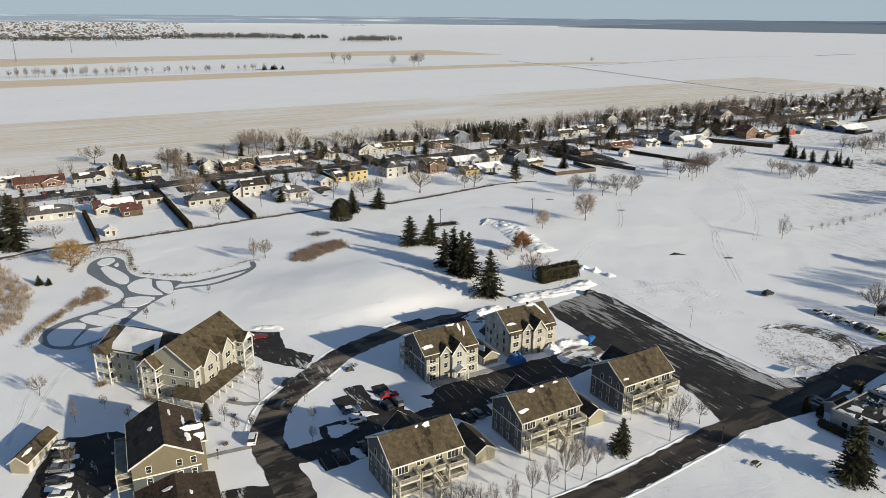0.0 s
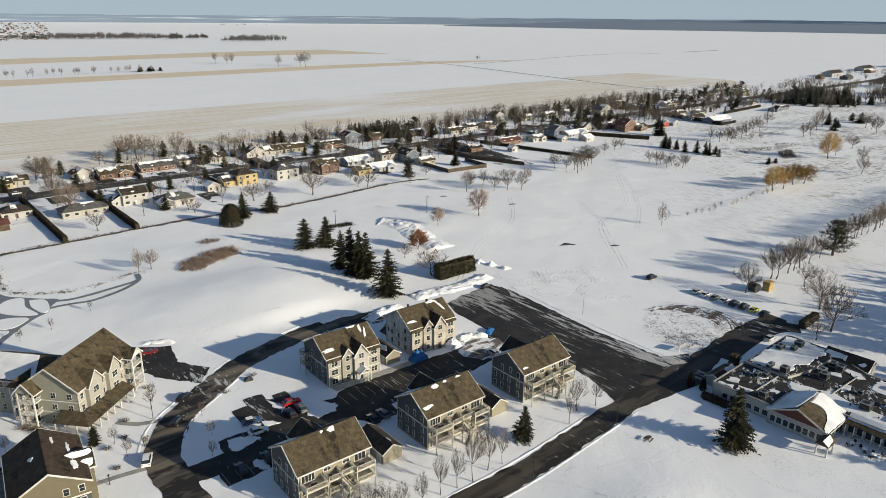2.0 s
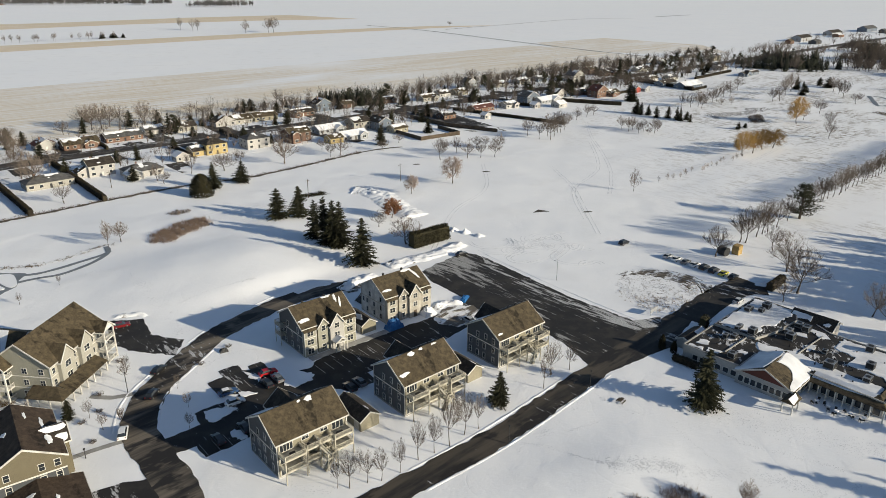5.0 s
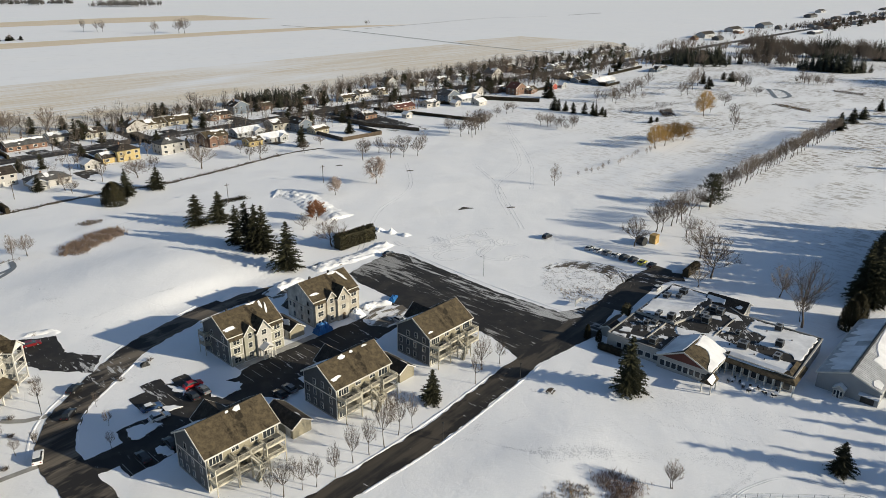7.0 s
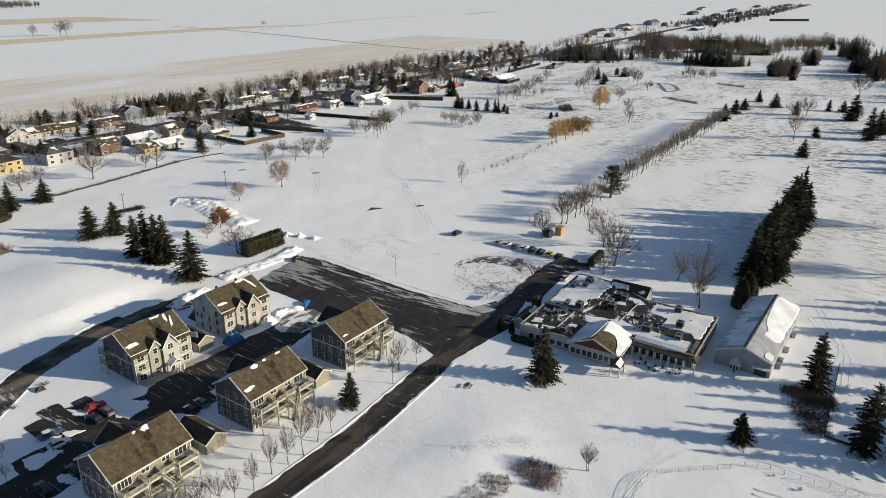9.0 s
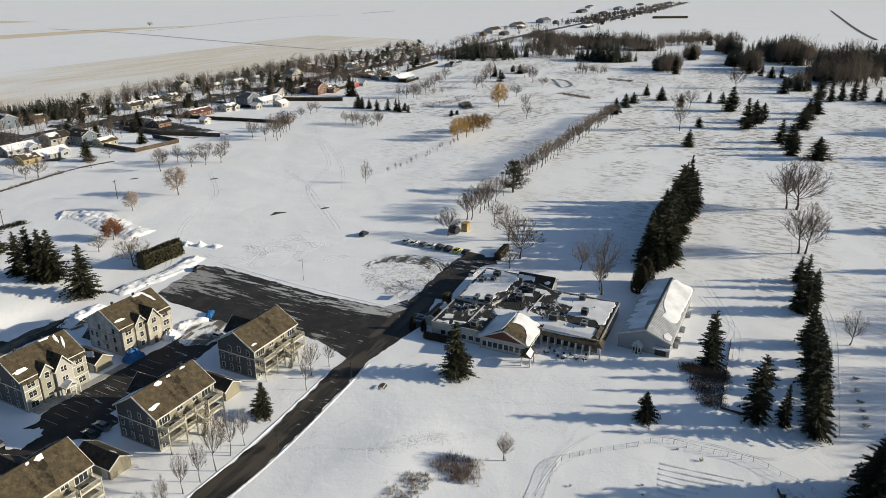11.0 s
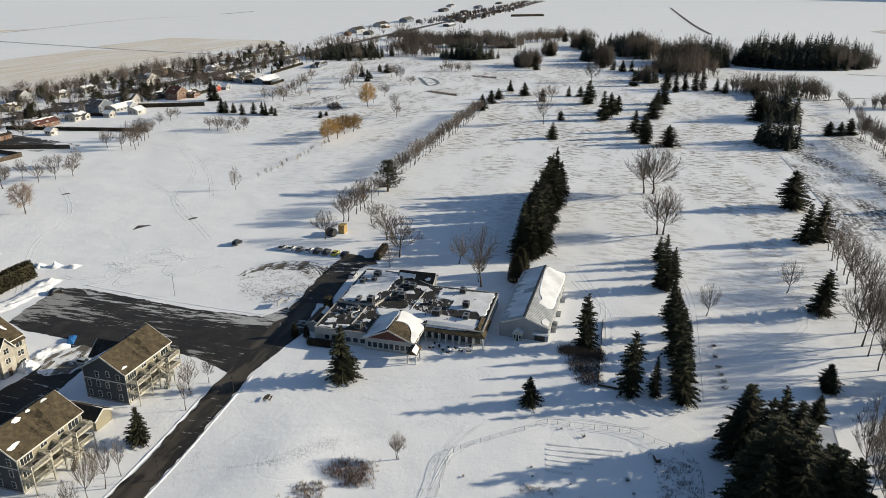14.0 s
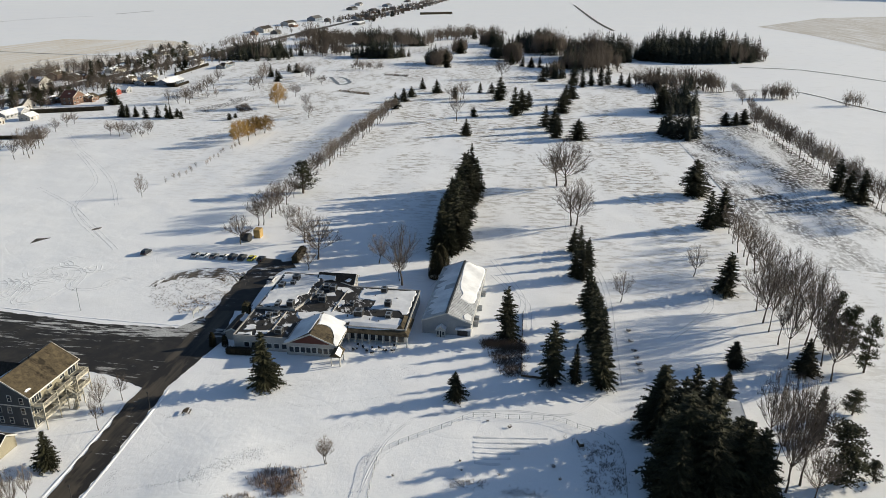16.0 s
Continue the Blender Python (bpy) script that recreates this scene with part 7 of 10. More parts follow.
# ---- village ----
house(-232.4, 365.7, 32, 13, 9, 1, WHITE_SIDING, SHINGLE_GREY, "low white village house under snow", 0.8)
house(-215.5, 366.3, 32, 24, 10, 1, BRICK, SHINGLE_MAROON, "long brick bungalow with a maroon roof", 0.25)
house(-194.3, 377.7, 32, 16, 9, 1, GREY_SIDING, SHINGLE_DARK, "grey bungalow with a patchy snow roof", 0.5)
house(-193.4, 397.9, 32, 9, 9, 1, WHITE_SIDING, SHINGLE_DARK, "white gabled cottage with a dark roof", 0.6, along="y")
house(-174.5, 392.7, 32, 11, 8, 1, YELLOW_SIDING, SHINGLE_DARK, "small yellow bungalow with dark roof", 0.3)
house(-168.8, 400.4, 32, 10, 8, 1, CREAM_SIDING, SHINGLE_BROWN, "small cream bungalow under snow", 0.7)
house(-139.8, 413.3, 32, 11, 10, 1, WHITE_SIDING, SHINGLE_MAROON, "white garage with a brown gable roof", 0.5, along="y")
house(-122.1, 414.9, 32, 19, 10, 1, BRICK, SHINGLE_BROWN, "brick and cream bungalow with patchy roof snow", 0.5)
house(-103.2, 431.4, 32, 21, 10, 1, BRICK, SHINGLE_GREY, "brick bungalow with a grey roof", 0.45)
house(-89.5, 448.9, 32, 12, 9, 1, WHITE_SIDING, SHINGLE_GREY, "small white house under thick roof snow", 0.9)
house(-72.5, 455.1, 32, 14, 9, 1, CREAM_SIDING, SHINGLE_DARK, "cream bungalow with snow on its roof", 0.7)
house(-49.7, 468.2, 32, 14, 9, 1, WHITE_SIDING, SHINGLE_BROWN, "white gabled bungalow with roof snow", 0.7, along="y")
house(-40.2, 474.5, 32, 16, 10, 1, CREAM_SIDING, SHINGLE_BROWN, "cream bungalow under patchy snow", 0.8)
house(-24.9, 484.4, 32, 17, 10, 1, BEIGE_SIDING, SHINGLE_BROWN, "tan house with a steep brown roof and dormers", 0.35)
house(-0.3, 495.7, 32, 18, 9, 1, BRICK, SHINGLE_DARK, "long brick bungalow with a dark roof", 0.4)
house(14.8, 514.0, 32, 13, 9, 2, BLUE_SIDING, SHINGLE_DARK, "dark blue two-storey village house", 0.3, along="y")
house(33.2, 525.9, 32, 10, 8, 1, BRICK, SHINGLE_BROWN, "small brick house among trees", 0.2)
house(65.7, 542.1, 32, 12, 8, 1, BRICK, SHINGLE_BROWN, "small brick bungalow among trees", 0.3)
house(99.0, 548.6, 32, 15, 9, 1, CREAM_SIDING, SHINGLE_BROWN, "cream bungalow with a brown roof", 0.5)
house(114.5, 566.6, 32, 12, 9, 1, WHITE_SIDING, SHINGLE_DARK, "white bungalow with snow on its roof", 0.7)
house(130.3, 573.6, 32, 13, 9, 1, BEIGE_SIDING, SHINGLE_BROWN, "beige bungalow with a brown roof", 0.4)
house(146.5, 607.2, 32, 13, 9, 2, GREY_SIDING, SHINGLE_GREY, "grey two-storey house in the village", 0.4, along="y")
house(175.2, 614.0, 32, 15, 9, 1, CREAM_SIDING, SHINGLE_BROWN, "cream house under roof snow", 0.8)
house(202.7, 632.5, 32, 14, 9, 1, WHITE_SIDING, SHINGLE_BROWN, "white bungalow with snow on its roof", 0.7)
house(224.6, 645.3, 32, 14, 9, 1, BLUE_SIDING, SHINGLE_GREY, "blue-grey bungalow with roof snow", 0.6)
house(259.3, 641.1, 32, 17, 11, 2, WHITE_SIDING, SHINGLE_GREY, "large white two-storey house", 0.5, along="y")
house(293.7, 688.0, 32, 14, 9, 2, BRICK, SHINGLE_BROWN, "brick two-storey house among trees", 0.3)
house(307.5, 677.4, 32, 20, 10, 1, BRICK, SHINGLE_DARK, "dark brick bungalow with snow on its roof", 0.6)
house(357.7, 704.2, 32, 24, 9, 1, CREAM_SIDING, SHINGLE_DARK, "long low house with a white roof edge", 0.8)
house(413.3, 767.0, 32, 15, 9, 1, WHITE_SIDING, SHINGLE_BROWN, "white bungalow with roof snow", 0.7)
house(452.3, 798.9, 32, 15, 9, 1, BEIGE_SIDING, SHINGLE_BROWN, "beige bungalow with a brown roof", 0.6)
house(483.8, 828.2, 32, 16, 9, 1, CREAM_SIDING, SHINGLE_GREY, "cream bungalow with roof snow", 0.7)
house(502.2, 826.3, 32, 15, 9, 1, WHITE_SIDING, SHINGLE_DARK, "white bungalow at the street bend", 0.6)
house(496.8, 794.3, 32, 13, 10, 2, BEIGE_SIDING, SHINGLE_DARK, "tall beige two-storey house", 0.4)
house(-177.1, 305.3, 32, 19, 11, 1, WHITE_SIDING, SHINGLE_GREY, "white hip-roofed bungalow under snow", 0.9, hip=True)
house(-153.9, 318.5, 32, 18, 10, 1, CREAM_SIDING, SHINGLE_MAROON, "cream bungalow with snow over a brown roof", 0.7)
house(-143.2, 312.0, 32, 9, 7, 1, WOOD, SHINGLE_MAROON, "open wooden garden pavilion with a brown roof", 0.1)
house(-143.8, 333.3, 32, 13, 10, 1, WHITE_SIDING, SHINGLE_DARK, "white house with a snowy hip roof", 0.9, hip=True)
house(-139.5, 281.6, 32, 4.5, 3.5, 1, WHITE_SIDING, ROOF_SNOW, "small white garden shed", 0, along="y", chimney=False, group="garden sheds", name="garden_shed")
house(-114.3, 334.0, 32, 20, 10, 1, CREAM_SIDING, SHINGLE_GREY, "cream bungalow with arched windows and a grey hip roof", 0.25, hip=True)
house(-96.8, 352.2, 32, 12, 10, 2, WHITE_SIDING, SHINGLE_DARK, "white two-storey house with a dark roof", 0.3)
house(-103.2, 350.0, 32, 8, 6, 1, WHITE_SIDING, SHINGLE_BROWN, "white sunroom with a snowy roof", 0.6, along="y")
house(-76.1, 347.9, 32, 17, 11, 1, WHITE_SIDING, SHINGLE_GREY, "white hip-roofed house under snow", 0.9, hip=True)
house(-79.4, 341.2, 32, 7, 6, 1, WHITE_SIDING, ROOF_SNOW, "white garden shed under roof snow", 0, along="y", chimney=False, group="garden sheds", name="garden_shed")
house(-63.2, 375.6, 32, 7, 6, 1, WHITE_SIDING, ROOF_SNOW, "white garden shed under roof snow", 0, along="y", chimney=False, group="garden sheds", name="garden_shed")
house(-55.5, 387.1, 32, 9, 9, 1, YELLOW_SIDING, SHINGLE_DARK, "low yellow side wing with snow", 0.5)
house(-47.3, 389.8, 32, 12, 11, 2, YELLOW_SIDING, SHINGLE_DARK, "yellow two-storey house with a dark hip roof", 0.2, hip=True)
house(-25.8, 400.5, 32, 14, 10, 2, WHITE_SIDING, SHINGLE_GREY, "white and stone two-storey house under snow", 0.8, hip=True)
house(-2.8, 413.5, 32, 14, 10, 2, BRICK, SHINGLE_BROWN, "brown brick two-storey house among trees", 0.5)
house(18.1, 407.3, 32, 9, 7, 1, YELLOW_SIDING, SHINGLE_BROWN, "small tan house in a garden", 0.5)
house(17.2, 436.8, 32, 20, 9, 1, GREY_SIDING, ROOF_SNOW, "long low grey house under roof snow", 0)
house(29.6, 415.0, 32, 18, 9, 1, GREY_SIDING, ROOF_SNOW, "long low grey building under roof snow", 0)
house(35.9, 441.2, 32, 13, 10, 2, CREAM_SIDING, SHINGLE_DARK, "cream two-storey house with snow", 0.7)
house(50.1, 439.1, 32, 10, 12, 2, BLUE_SIDING, SHINGLE_DARK, "dark slate gabled two-storey house", 0.15, along="y")
house(59.1, 430.7, 32, 11, 8, 1, BEIGE_SIDING, SHINGLE_BROWN, "tan house with a snowy roof", 0.8)
house(98.6, 471.2, 32, 11, 8, 1, BRICK, SHINGLE_DARK, "dark brick house with a white roof", 0.8)
house(129.8, 495.8, 32, 20, 9, 1, BRICK, SHINGLE_MAROON, "long brick bungalow with a red-brown roof", 0.4)
house(124.6, 467.5, 32, 5.5, 4.5, 1, WHITE_SIDING, ROOF_SNOW, "small white shed with a steep roof", 0, along="y", chimney=False, group="garden sheds", name="garden_shed")
house(153.7, 507.0, 32, 13, 8, 1, WHITE_SIDING, SHINGLE_GREY, "white bungalow under thick snow", 0.8)
house(175.8, 524.7, 32, 14, 11, 2, BLUE_SIDING, SHINGLE_GREY, "blue-grey gabled house in the village", 0.3, along="y")
house(172.8, 504.4, 32, 6, 5, 1, WHITE_SIDING, ROOF_SNOW, "small white shed in a garden", 0, along="y", chimney=False, group="garden sheds", name="garden_shed")
house(192.9, 504.2, 32, 9, 8, 1, WHITE_SIDING, ROOF_SNOW, "white shed under thick snow", 0, chimney=False, group="garden sheds", name="garden_shed")
house(190.9, 525.3, 32, 24, 9, 1, GREY_SIDING, ROOF_SNOW, "long low building under even roof snow", 0)
house(208.8, 551.3, 32, 15, 10, 1, WHITE_SIDING, SHINGLE_GREY, "white gabled house under snow", 0.9, along="y")
house(231.7, 560.4, 32, 14, 9, 1, BRICK, SHINGLE_BROWN, "brown bungalow with patchy snow", 0.5)
house(243.0, 546.8, 32, 15, 10, 2, BRICK, SHINGLE_MAROON, "dark brick gabled house in the village", 0.2, along="y")
house(255.9, 551.1, 32, 14, 9, 1, BRICK, SHINGLE_BROWN, "brick bungalow behind trees", 0.4)
house(283.6, 566.3, 32, 9, 6, 1, RED_SIDING, SHINGLE_GREY, "small red shed like a barn", 0.3, along="y", chimney=False, group="garden sheds", name="garden_shed")
house(295.5, 571.3, 32, 8, 5, 1, GREY_SIDING, ROOF_SNOW, "grey shed under thick snow", 0, along="y", chimney=False, group="garden sheds", name="garden_shed")
house(332.8, 632.1, 32, 13, 9, 1, WHITE_SIDING, SHINGLE_BROWN, "white bungalow with roof snow", 0.8)
house(356.2, 637.3, 32, 15, 9, 1, CREAM_SIDING, SHINGLE_GREY, "cream bungalow with roof snow", 0.6)
house(347.5, 585.2, 32, 30, 12, 1, BLUE_SIDING, ROOF_SNOW, "long grey warehouse under roof snow", 0)
house(332.4, 601.5, 32, 24, 9, 1, BLUE_SIDING, SHINGLE_DARK, "long dark workshop by the yard", 0.2)
house(452.8, 708.3, 32, 16, 9, 1, WHITE_SIDING, SHINGLE_BROWN, "white house at the end of the street", 0.6)
house(511.5, 756.3, 32, 18, 9, 1, BRICK, SHINGLE_DARK, "dark brick house among trees", 0.5)
house(519.1, 716.5, 32, 16, 9, 1, BLUE_SIDING, SHINGLE_GREY, "blue house with a snowy roof", 0.8)
house(454.9, 660.0, 32, 34, 6, 1, BLUE_SIDING, SHINGLE_DARK, "long low row of dark sheds", 0.3)
barn(815, 1052, 32, 46, 16, 6, 10, GREY_SIDING, SHINGLE_DARK, "long grey farm barn in snow")
barn(797, 999, 32, 22, 12, 4, 7, SLATE_SIDING, SHINGLE_GREY, "dark low farm shed in snow")
barn(756, 1007, 32, 14, 9, 4, 7, BRICK, SHINGLE_BROWN, "brick farmhouse with brown roof")
barn(970, 1173, 32, 50, 16, 5, 9, GREY_SIDING, SHINGLE_DARK, "long barn with a grey roof")
barn(942, 1127, 32, 24, 12, 4, 6, BRICK, ROOF_SNOW, "barn with a snowy roof")
barn(1117, 1257, 32, 60, 18, 6, 11, BLUE_SIDING, SHINGLE_GREY, "large blue-green barn in snow")
barn(1109, 1213, 32, 16, 10, 5, 8, SLATE_SIDING, SHINGLE_GREY, "dark farmhouse with grey roof")
barn(1584, 1617, 32, 70, 18, 6, 10, SLATE_SIDING, SHINGLE_DARK, "long dark barn in the snow")
barn(1235, 1249, 32, 40, 14, 5, 8, BLUE_SIDING, SHINGLE_DARK, "dark blue barn by the road")
barn(1088, 1091, 32, 60, 14, 4, 6, SLATE_SIDING, ROOF_SNOW, "low dark barn with snow on its roof")
barn(1875, 1880, 32, 60, 18, 6, 10, GREY_SIDING, SHINGLE_DARK, "far grey barn in the fields")
barn(1876, 1743, 32, 70, 20, 6, 10, BLUE_SIDING, SHINGLE_GREY, "far blue-grey barn in the fields")
barn(2256, 1986, 32, 60, 20, 6, 10, SLATE_SIDING, SHINGLE_DARK, "far dark barn in the fields")
barn(1578, 1524, 32, 50, 16, 5, 8, SLATE_SIDING, SHINGLE_GREY, "far dark barn in the fields")

hamlet = random.Random(23)
for k in range(34):
    x, y = site(1575 + 52 * k + hamlet.uniform(-12, 12), hamlet.choice((362, 372, 408, 420)) + hamlet.uniform(-6, 6))
    barn(x, y, 32 + hamlet.choice((0, 0, 90)), hamlet.uniform(12, 26), hamlet.uniform(9, 14), hamlet.uniform(3.5, 6), hamlet.uniform(7, 10), hamlet.choice((SLATE_SIDING, GREY_SIDING, BRICK, BLUE_SIDING)), hamlet.choice((SHINGLE_DARK, SHINGLE_GREY, SHINGLE_GREY, ROOF_SNOW)), "farmhouse or barn of the far hamlet")

# ---- trees ----
plant(SPRUCES, -193.7, 313.3, 13.5, 3.5)
plant(SPRUCES, -189.6, 295.1, 15.3, 4.6)
plant(SPRUCES, -175.9, 265.5, 12.5, 3.6)
plant(SPRUCES, -169.4, 440.2, 8.3, 3.1)
plant(SPRUCES, -167.6, 262.1, 22.6, 5.9)
plant(SPRUCES, -157.0, 428.4, 8.5, 3.4)
plant(SPRUCES, -140.9, 496.4, 4.9, 2.4)
plant(SPRUCES, -138.8, 225.0, 3.8, 1.5)
plant(SPRUCES, -135.5, 225.1, 2.9, 1.3)
plant(SPRUCES, -109.9, 476.1, 10.9, 3.6)
plant(PINES, -78.3, 449.2, 12.0, 4.1, "broad dark pine beside a spruce")
plant(SPRUCES, -81.3, 447.8, 13.6, 3.8)
plant(SPRUCES, -80.4, 339.9, 8.1, 3.0)
plant(SPRUCES, -72.3, 473.7, 7.0, 3.6)
plant(SPRUCES, -65.2, 470.0, 5.4, 2.6)
plant(SPRUCES, -46.3, 522.6, 5.5, 2.9)
plant(SPRUCES, -42.3, 321.1, 12.4, 4.0)
plant(SPRUCES, -41.9, 520.3, 9.3, 4.3)
plant(SPRUCES, -37.4, 523.0, 9.3, 4.4)
plant(SPRUCES, -30.4, 329.6, 10.5, 4.4)
plant(SPRUCES, -28.4, 538.8, 4.8, 2.5)
plant(SPRUCES, -12.7, 269.7, 12.6, 4.7)
plant(SPRUCES, -4.3, 270.5, 12.9, 4.7)
plant(SPRUCES, 1.3, 244.6, 14.8, 4.1)
plant(SPRUCES, 4.5, 237.0, 18.2, 4.4)
plant(SPRUCES, 7.4, 234.3, 18.1, 4.0)
plant(SPRUCES, 9.8, 234.4, 17.5, 4.8)
plant(SPRUCES, 16.3, 218.4, 17.3, 5.1)
plant(SPRUCES, 39.5, 130.0, 8.9, 2.6)
plant(SPRUCES, 42.7, 399.1, 11.9, 4.1)
plant(PINES, 77.2, 536.8, 10.6, 3.8, "broad dark pine beside a spruce")
plant(SPRUCES, 74.5, 535.6, 12.0, 3.5)
plant(SPRUCES, 75.6, 428.3, 10.7, 3.2)
plant(SPRUCES, 105.6, 30.4, 17.8, 4.5)
plant(SPRUCES, 109.2, 83.3, 7.3, 2.5)
plant(SPRUCES, 110.5, 35.1, 17.8, 4.0)
plant(SPRUCES, 111.0, 26.1, 19.7, 4.6)
plant(SPRUCES, 111.0, 31.6, 22.6, 7.0)
plant(SPRUCES, 112.1, 30.8, 21.2, 4.7)
plant(SPRUCES, 113.7, 27.1, 21.9, 7.0)
plant(SPRUCES, 117.0, 21.9, 17.1, 4.0)
plant(SPRUCES, 117.9, 23.1, 16.7, 6.0)
plant(SPRUCES, 118.1, 18.6, 10.8, 3.3)
plant(SPRUCES, 120.3, 20.3, 14.9, 4.8)
plant(SPRUCES, 120.8, 25.2, 14.9, 3.9)
plant(SPRUCES, 121.7, 29.3, 17.6, 3.7)
plant(SPRUCES, 122.6, 36.6, 18.0, 3.7)
plant(SPRUCES, 125.4, 32.1, 18.5, 5.6)
plant(SPRUCES, 125.9, 41.6, 17.6, 5.7)
plant(SPRUCES, 125.9, 35.5, 19.9, 4.0)
plant(SPRUCES, 125.9, 32.5, 17.4, 3.3)
plant(SPRUCES, 127.4, 42.9, 16.4, 3.6)
plant(SPRUCES, 129.5, 69.8, 16.9, 3.6)
plant(SPRUCES, 132.8, 65.4, 10.9, 1.8)
plant(SPRUCES, 135.2, 59.7, 14.3, 3.6)
plant(SPRUCES, 140.7, 90.3, 15.8, 3.9)
plant(SPRUCES, 140.8, 63.0, 15.5, 3.1)
plant(SPRUCES, 144.6, 64.7, 16.5, 3.2)
plant(SPRUCES, 144.9, 15.4, 13.8, 2.4)
plant(SPRUCES, 145.0, 34.2, 9.8, 2.9)
plant(SPRUCES, 150.5, 68.8, 16.2, 3.3)
plant(SPRUCES, 155.6, 72.3, 15.8, 3.4)
plant(SPRUCES, 160.2, 598.6, 9.2, 2.9)
plant(SPRUCES, 162.6, 76.8, 14.7, 3.2)
plant(SPRUCES, 164.6, 38.3, 7.7, 3.0)
plant(SPRUCES, 164.8, 608.3, 8.4, 2.3)
plant(SPRUCES, 171.9, 82.6, 13.5, 3.3)
plant(SPRUCES, 172.6, 23.7, 10.0, 3.4)
plant(SPRUCES, 185.9, 605.6, 6.9, 2.3)
plant(SPRUCES, 189.7, 93.6, 13.6, 3.3)
plant(SPRUCES, 190.1, 96.7, 11.8, 2.8)
plant(SPRUCES, 201.4, 98.2, 10.6, 2.7)
plant(SPRUCES, 206.5, 104.1, 12.5, 2.8)
plant(SPRUCES, 208.3, 54.3, 14.1, 4.8)
plant(SPRUCES, 210.0, 108.3, 9.6, 2.6)
plant(SPRUCES, 222.8, 687.4, 9.5, 3.3)
plant(SPRUCES, 225.6, 580.3, 12.0, 5.7)
plant(SPRUCES, 228.1, 580.0, 11.1, 5.7)
plant(SPRUCES, 237.0, 471.6, 11.0, 3.9)
plant(SPRUCES, 238.2, 466.9, 9.3, 2.4)
plant(SPRUCES, 242.5, 464.1, 8.1, 2.4)
plant(SPRUCES, 244.0, 455.0, 8.3, 2.9)
plant(SPRUCES, 251.4, 451.8, 8.7, 2.9)
plant(SPRUCES, 254.2, 445.0, 9.8, 2.4)
plant(SPRUCES, 254.4, 440.8, 10.1, 1.9)
plant(SPRUCES, 256.2, 524.8, 17.8, 4.3)
plant(SPRUCES, 258.2, 521.8, 13.8, 3.8)
plant(SPRUCES, 259.4, 436.0, 5.8, 1.9)
plant(SPRUCES, 261.3, 444.0, 5.9, 2.9)
plant(SPRUCES, 265.6, 79.9, 16.0, 4.5)
plant(SPRUCES, 272.1, 77.3, 16.2, 4.9)
plant(SPRUCES, 275.3, 704.1, 13.2, 3.5)
plant(SPRUCES, 278.1, 408.0, 4.8, 2.3)
plant(SPRUCES, 284.8, 410.8, 3.4, 1.9)
plant(SPRUCES, 307.6, 101.2, 16.9, 8.0)
plant(SPRUCES, 316.2, 676.4, 15.7, 4.1)
plant(SPRUCES, 340.6, 40.0, 15.7, 5.2)
plant(SPRUCES, 342.9, 256.4, 10.5, 4.4)
plant(SPRUCES, 348.6, 46.3, 13.0, 4.3)
plant(SPRUCES, 355.2, 52.2, 16.5, 4.7)
plant(SPRUCES, 357.6, 745.2, 10.4, 4.6)
plant(SPRUCES, 369.0, 693.3, 9.9, 4.3)
plant(SPRUCES, 372.5, 209.7, 13.8, 4.8)
plant(SPRUCES, 376.6, 197.6, 13.0, 7.1)
plant(SPRUCES, 383.9, 352.9, 12.4, 4.3)
plant(SPRUCES, 386.1, 219.6, 16.0, 5.8)
plant(SPRUCES, 396.4, 290.3, 6.7, 3.2)
plant(SPRUCES, 398.3, 233.2, 14.7, 5.1)
plant(SPRUCES, 412.8, 370.4, 10.9, 4.6)
plant(SPRUCES, 418.6, 533.0, 11.9, 3.7)
plant(SPRUCES, 419.1, 271.2, 20.9, 6.0)
plant(SPRUCES, 430.2, 840.4, 5.5, 2.6)
plant(SPRUCES, 432.5, 547.1, 7.3, 3.2)
plant(SPRUCES, 433.6, 380.9, 9.1, 4.8)
plant(SPRUCES, 435.8, 563.5, 12.4, 3.3)
plant(SPRUCES, 441.8, 280.1, 16.5, 6.3)
plant(SPRUCES, 450.5, 349.0, 11.2, 3.2)
plant(SPRUCES, 451.8, 251.0, 14.2, 6.7)
plant(SPRUCES, 455.9, 282.6, 12.7, 4.5)
plant(SPRUCES, 463.9, 378.9, 11.7, 5.0)
plant(SPRUCES, 467.9, 316.8, 19.0, 7.3)
plant(SPRUCES, 473.1, 569.3, 10.2, 6.1)
plant(SPRUCES, 473.3, 402.5, 10.2, 3.4)
plant(SPRUCES, 475.0, 583.7, 7.8, 3.5)
plant(SPRUCES, 483.0, 144.9, 9.1, 4.7)
plant(SPRUCES, 485.9, 268.0, 15.1, 6.2)
plant(SPRUCES, 487.6, 139.7, 9.1, 4.2)
plant(SPRUCES, 488.6, 351.3, 9.4, 2.8)
plant(SPRUCES, 492.7, 855.1, 10.6, 5.4)
plant(SPRUCES, 495.1, 344.1, 9.4, 3.9)
plant(SPRUCES, 495.5, 136.6, 10.7, 5.7)
plant(SPRUCES, 513.4, 278.4, 18.0, 6.5)
plant(SPRUCES, 532.9, 904.1, 7.5, 3.8)
plant(SPRUCES, 538.5, 887.8, 5.2, 3.8)
plant(SPRUCES, 577.3, 302.5, 17.4, 3.6)
plant(SPRUCES, 585.4, 348.7, 15.6, 5.6)
plant(SPRUCES, 588.3, 317.2, 15.3, 6.2)
plant(SPRUCES, 592.3, 301.9, 17.1, 3.7)
plant(SPRUCES, 598.3, 295.2, 18.7, 4.3)
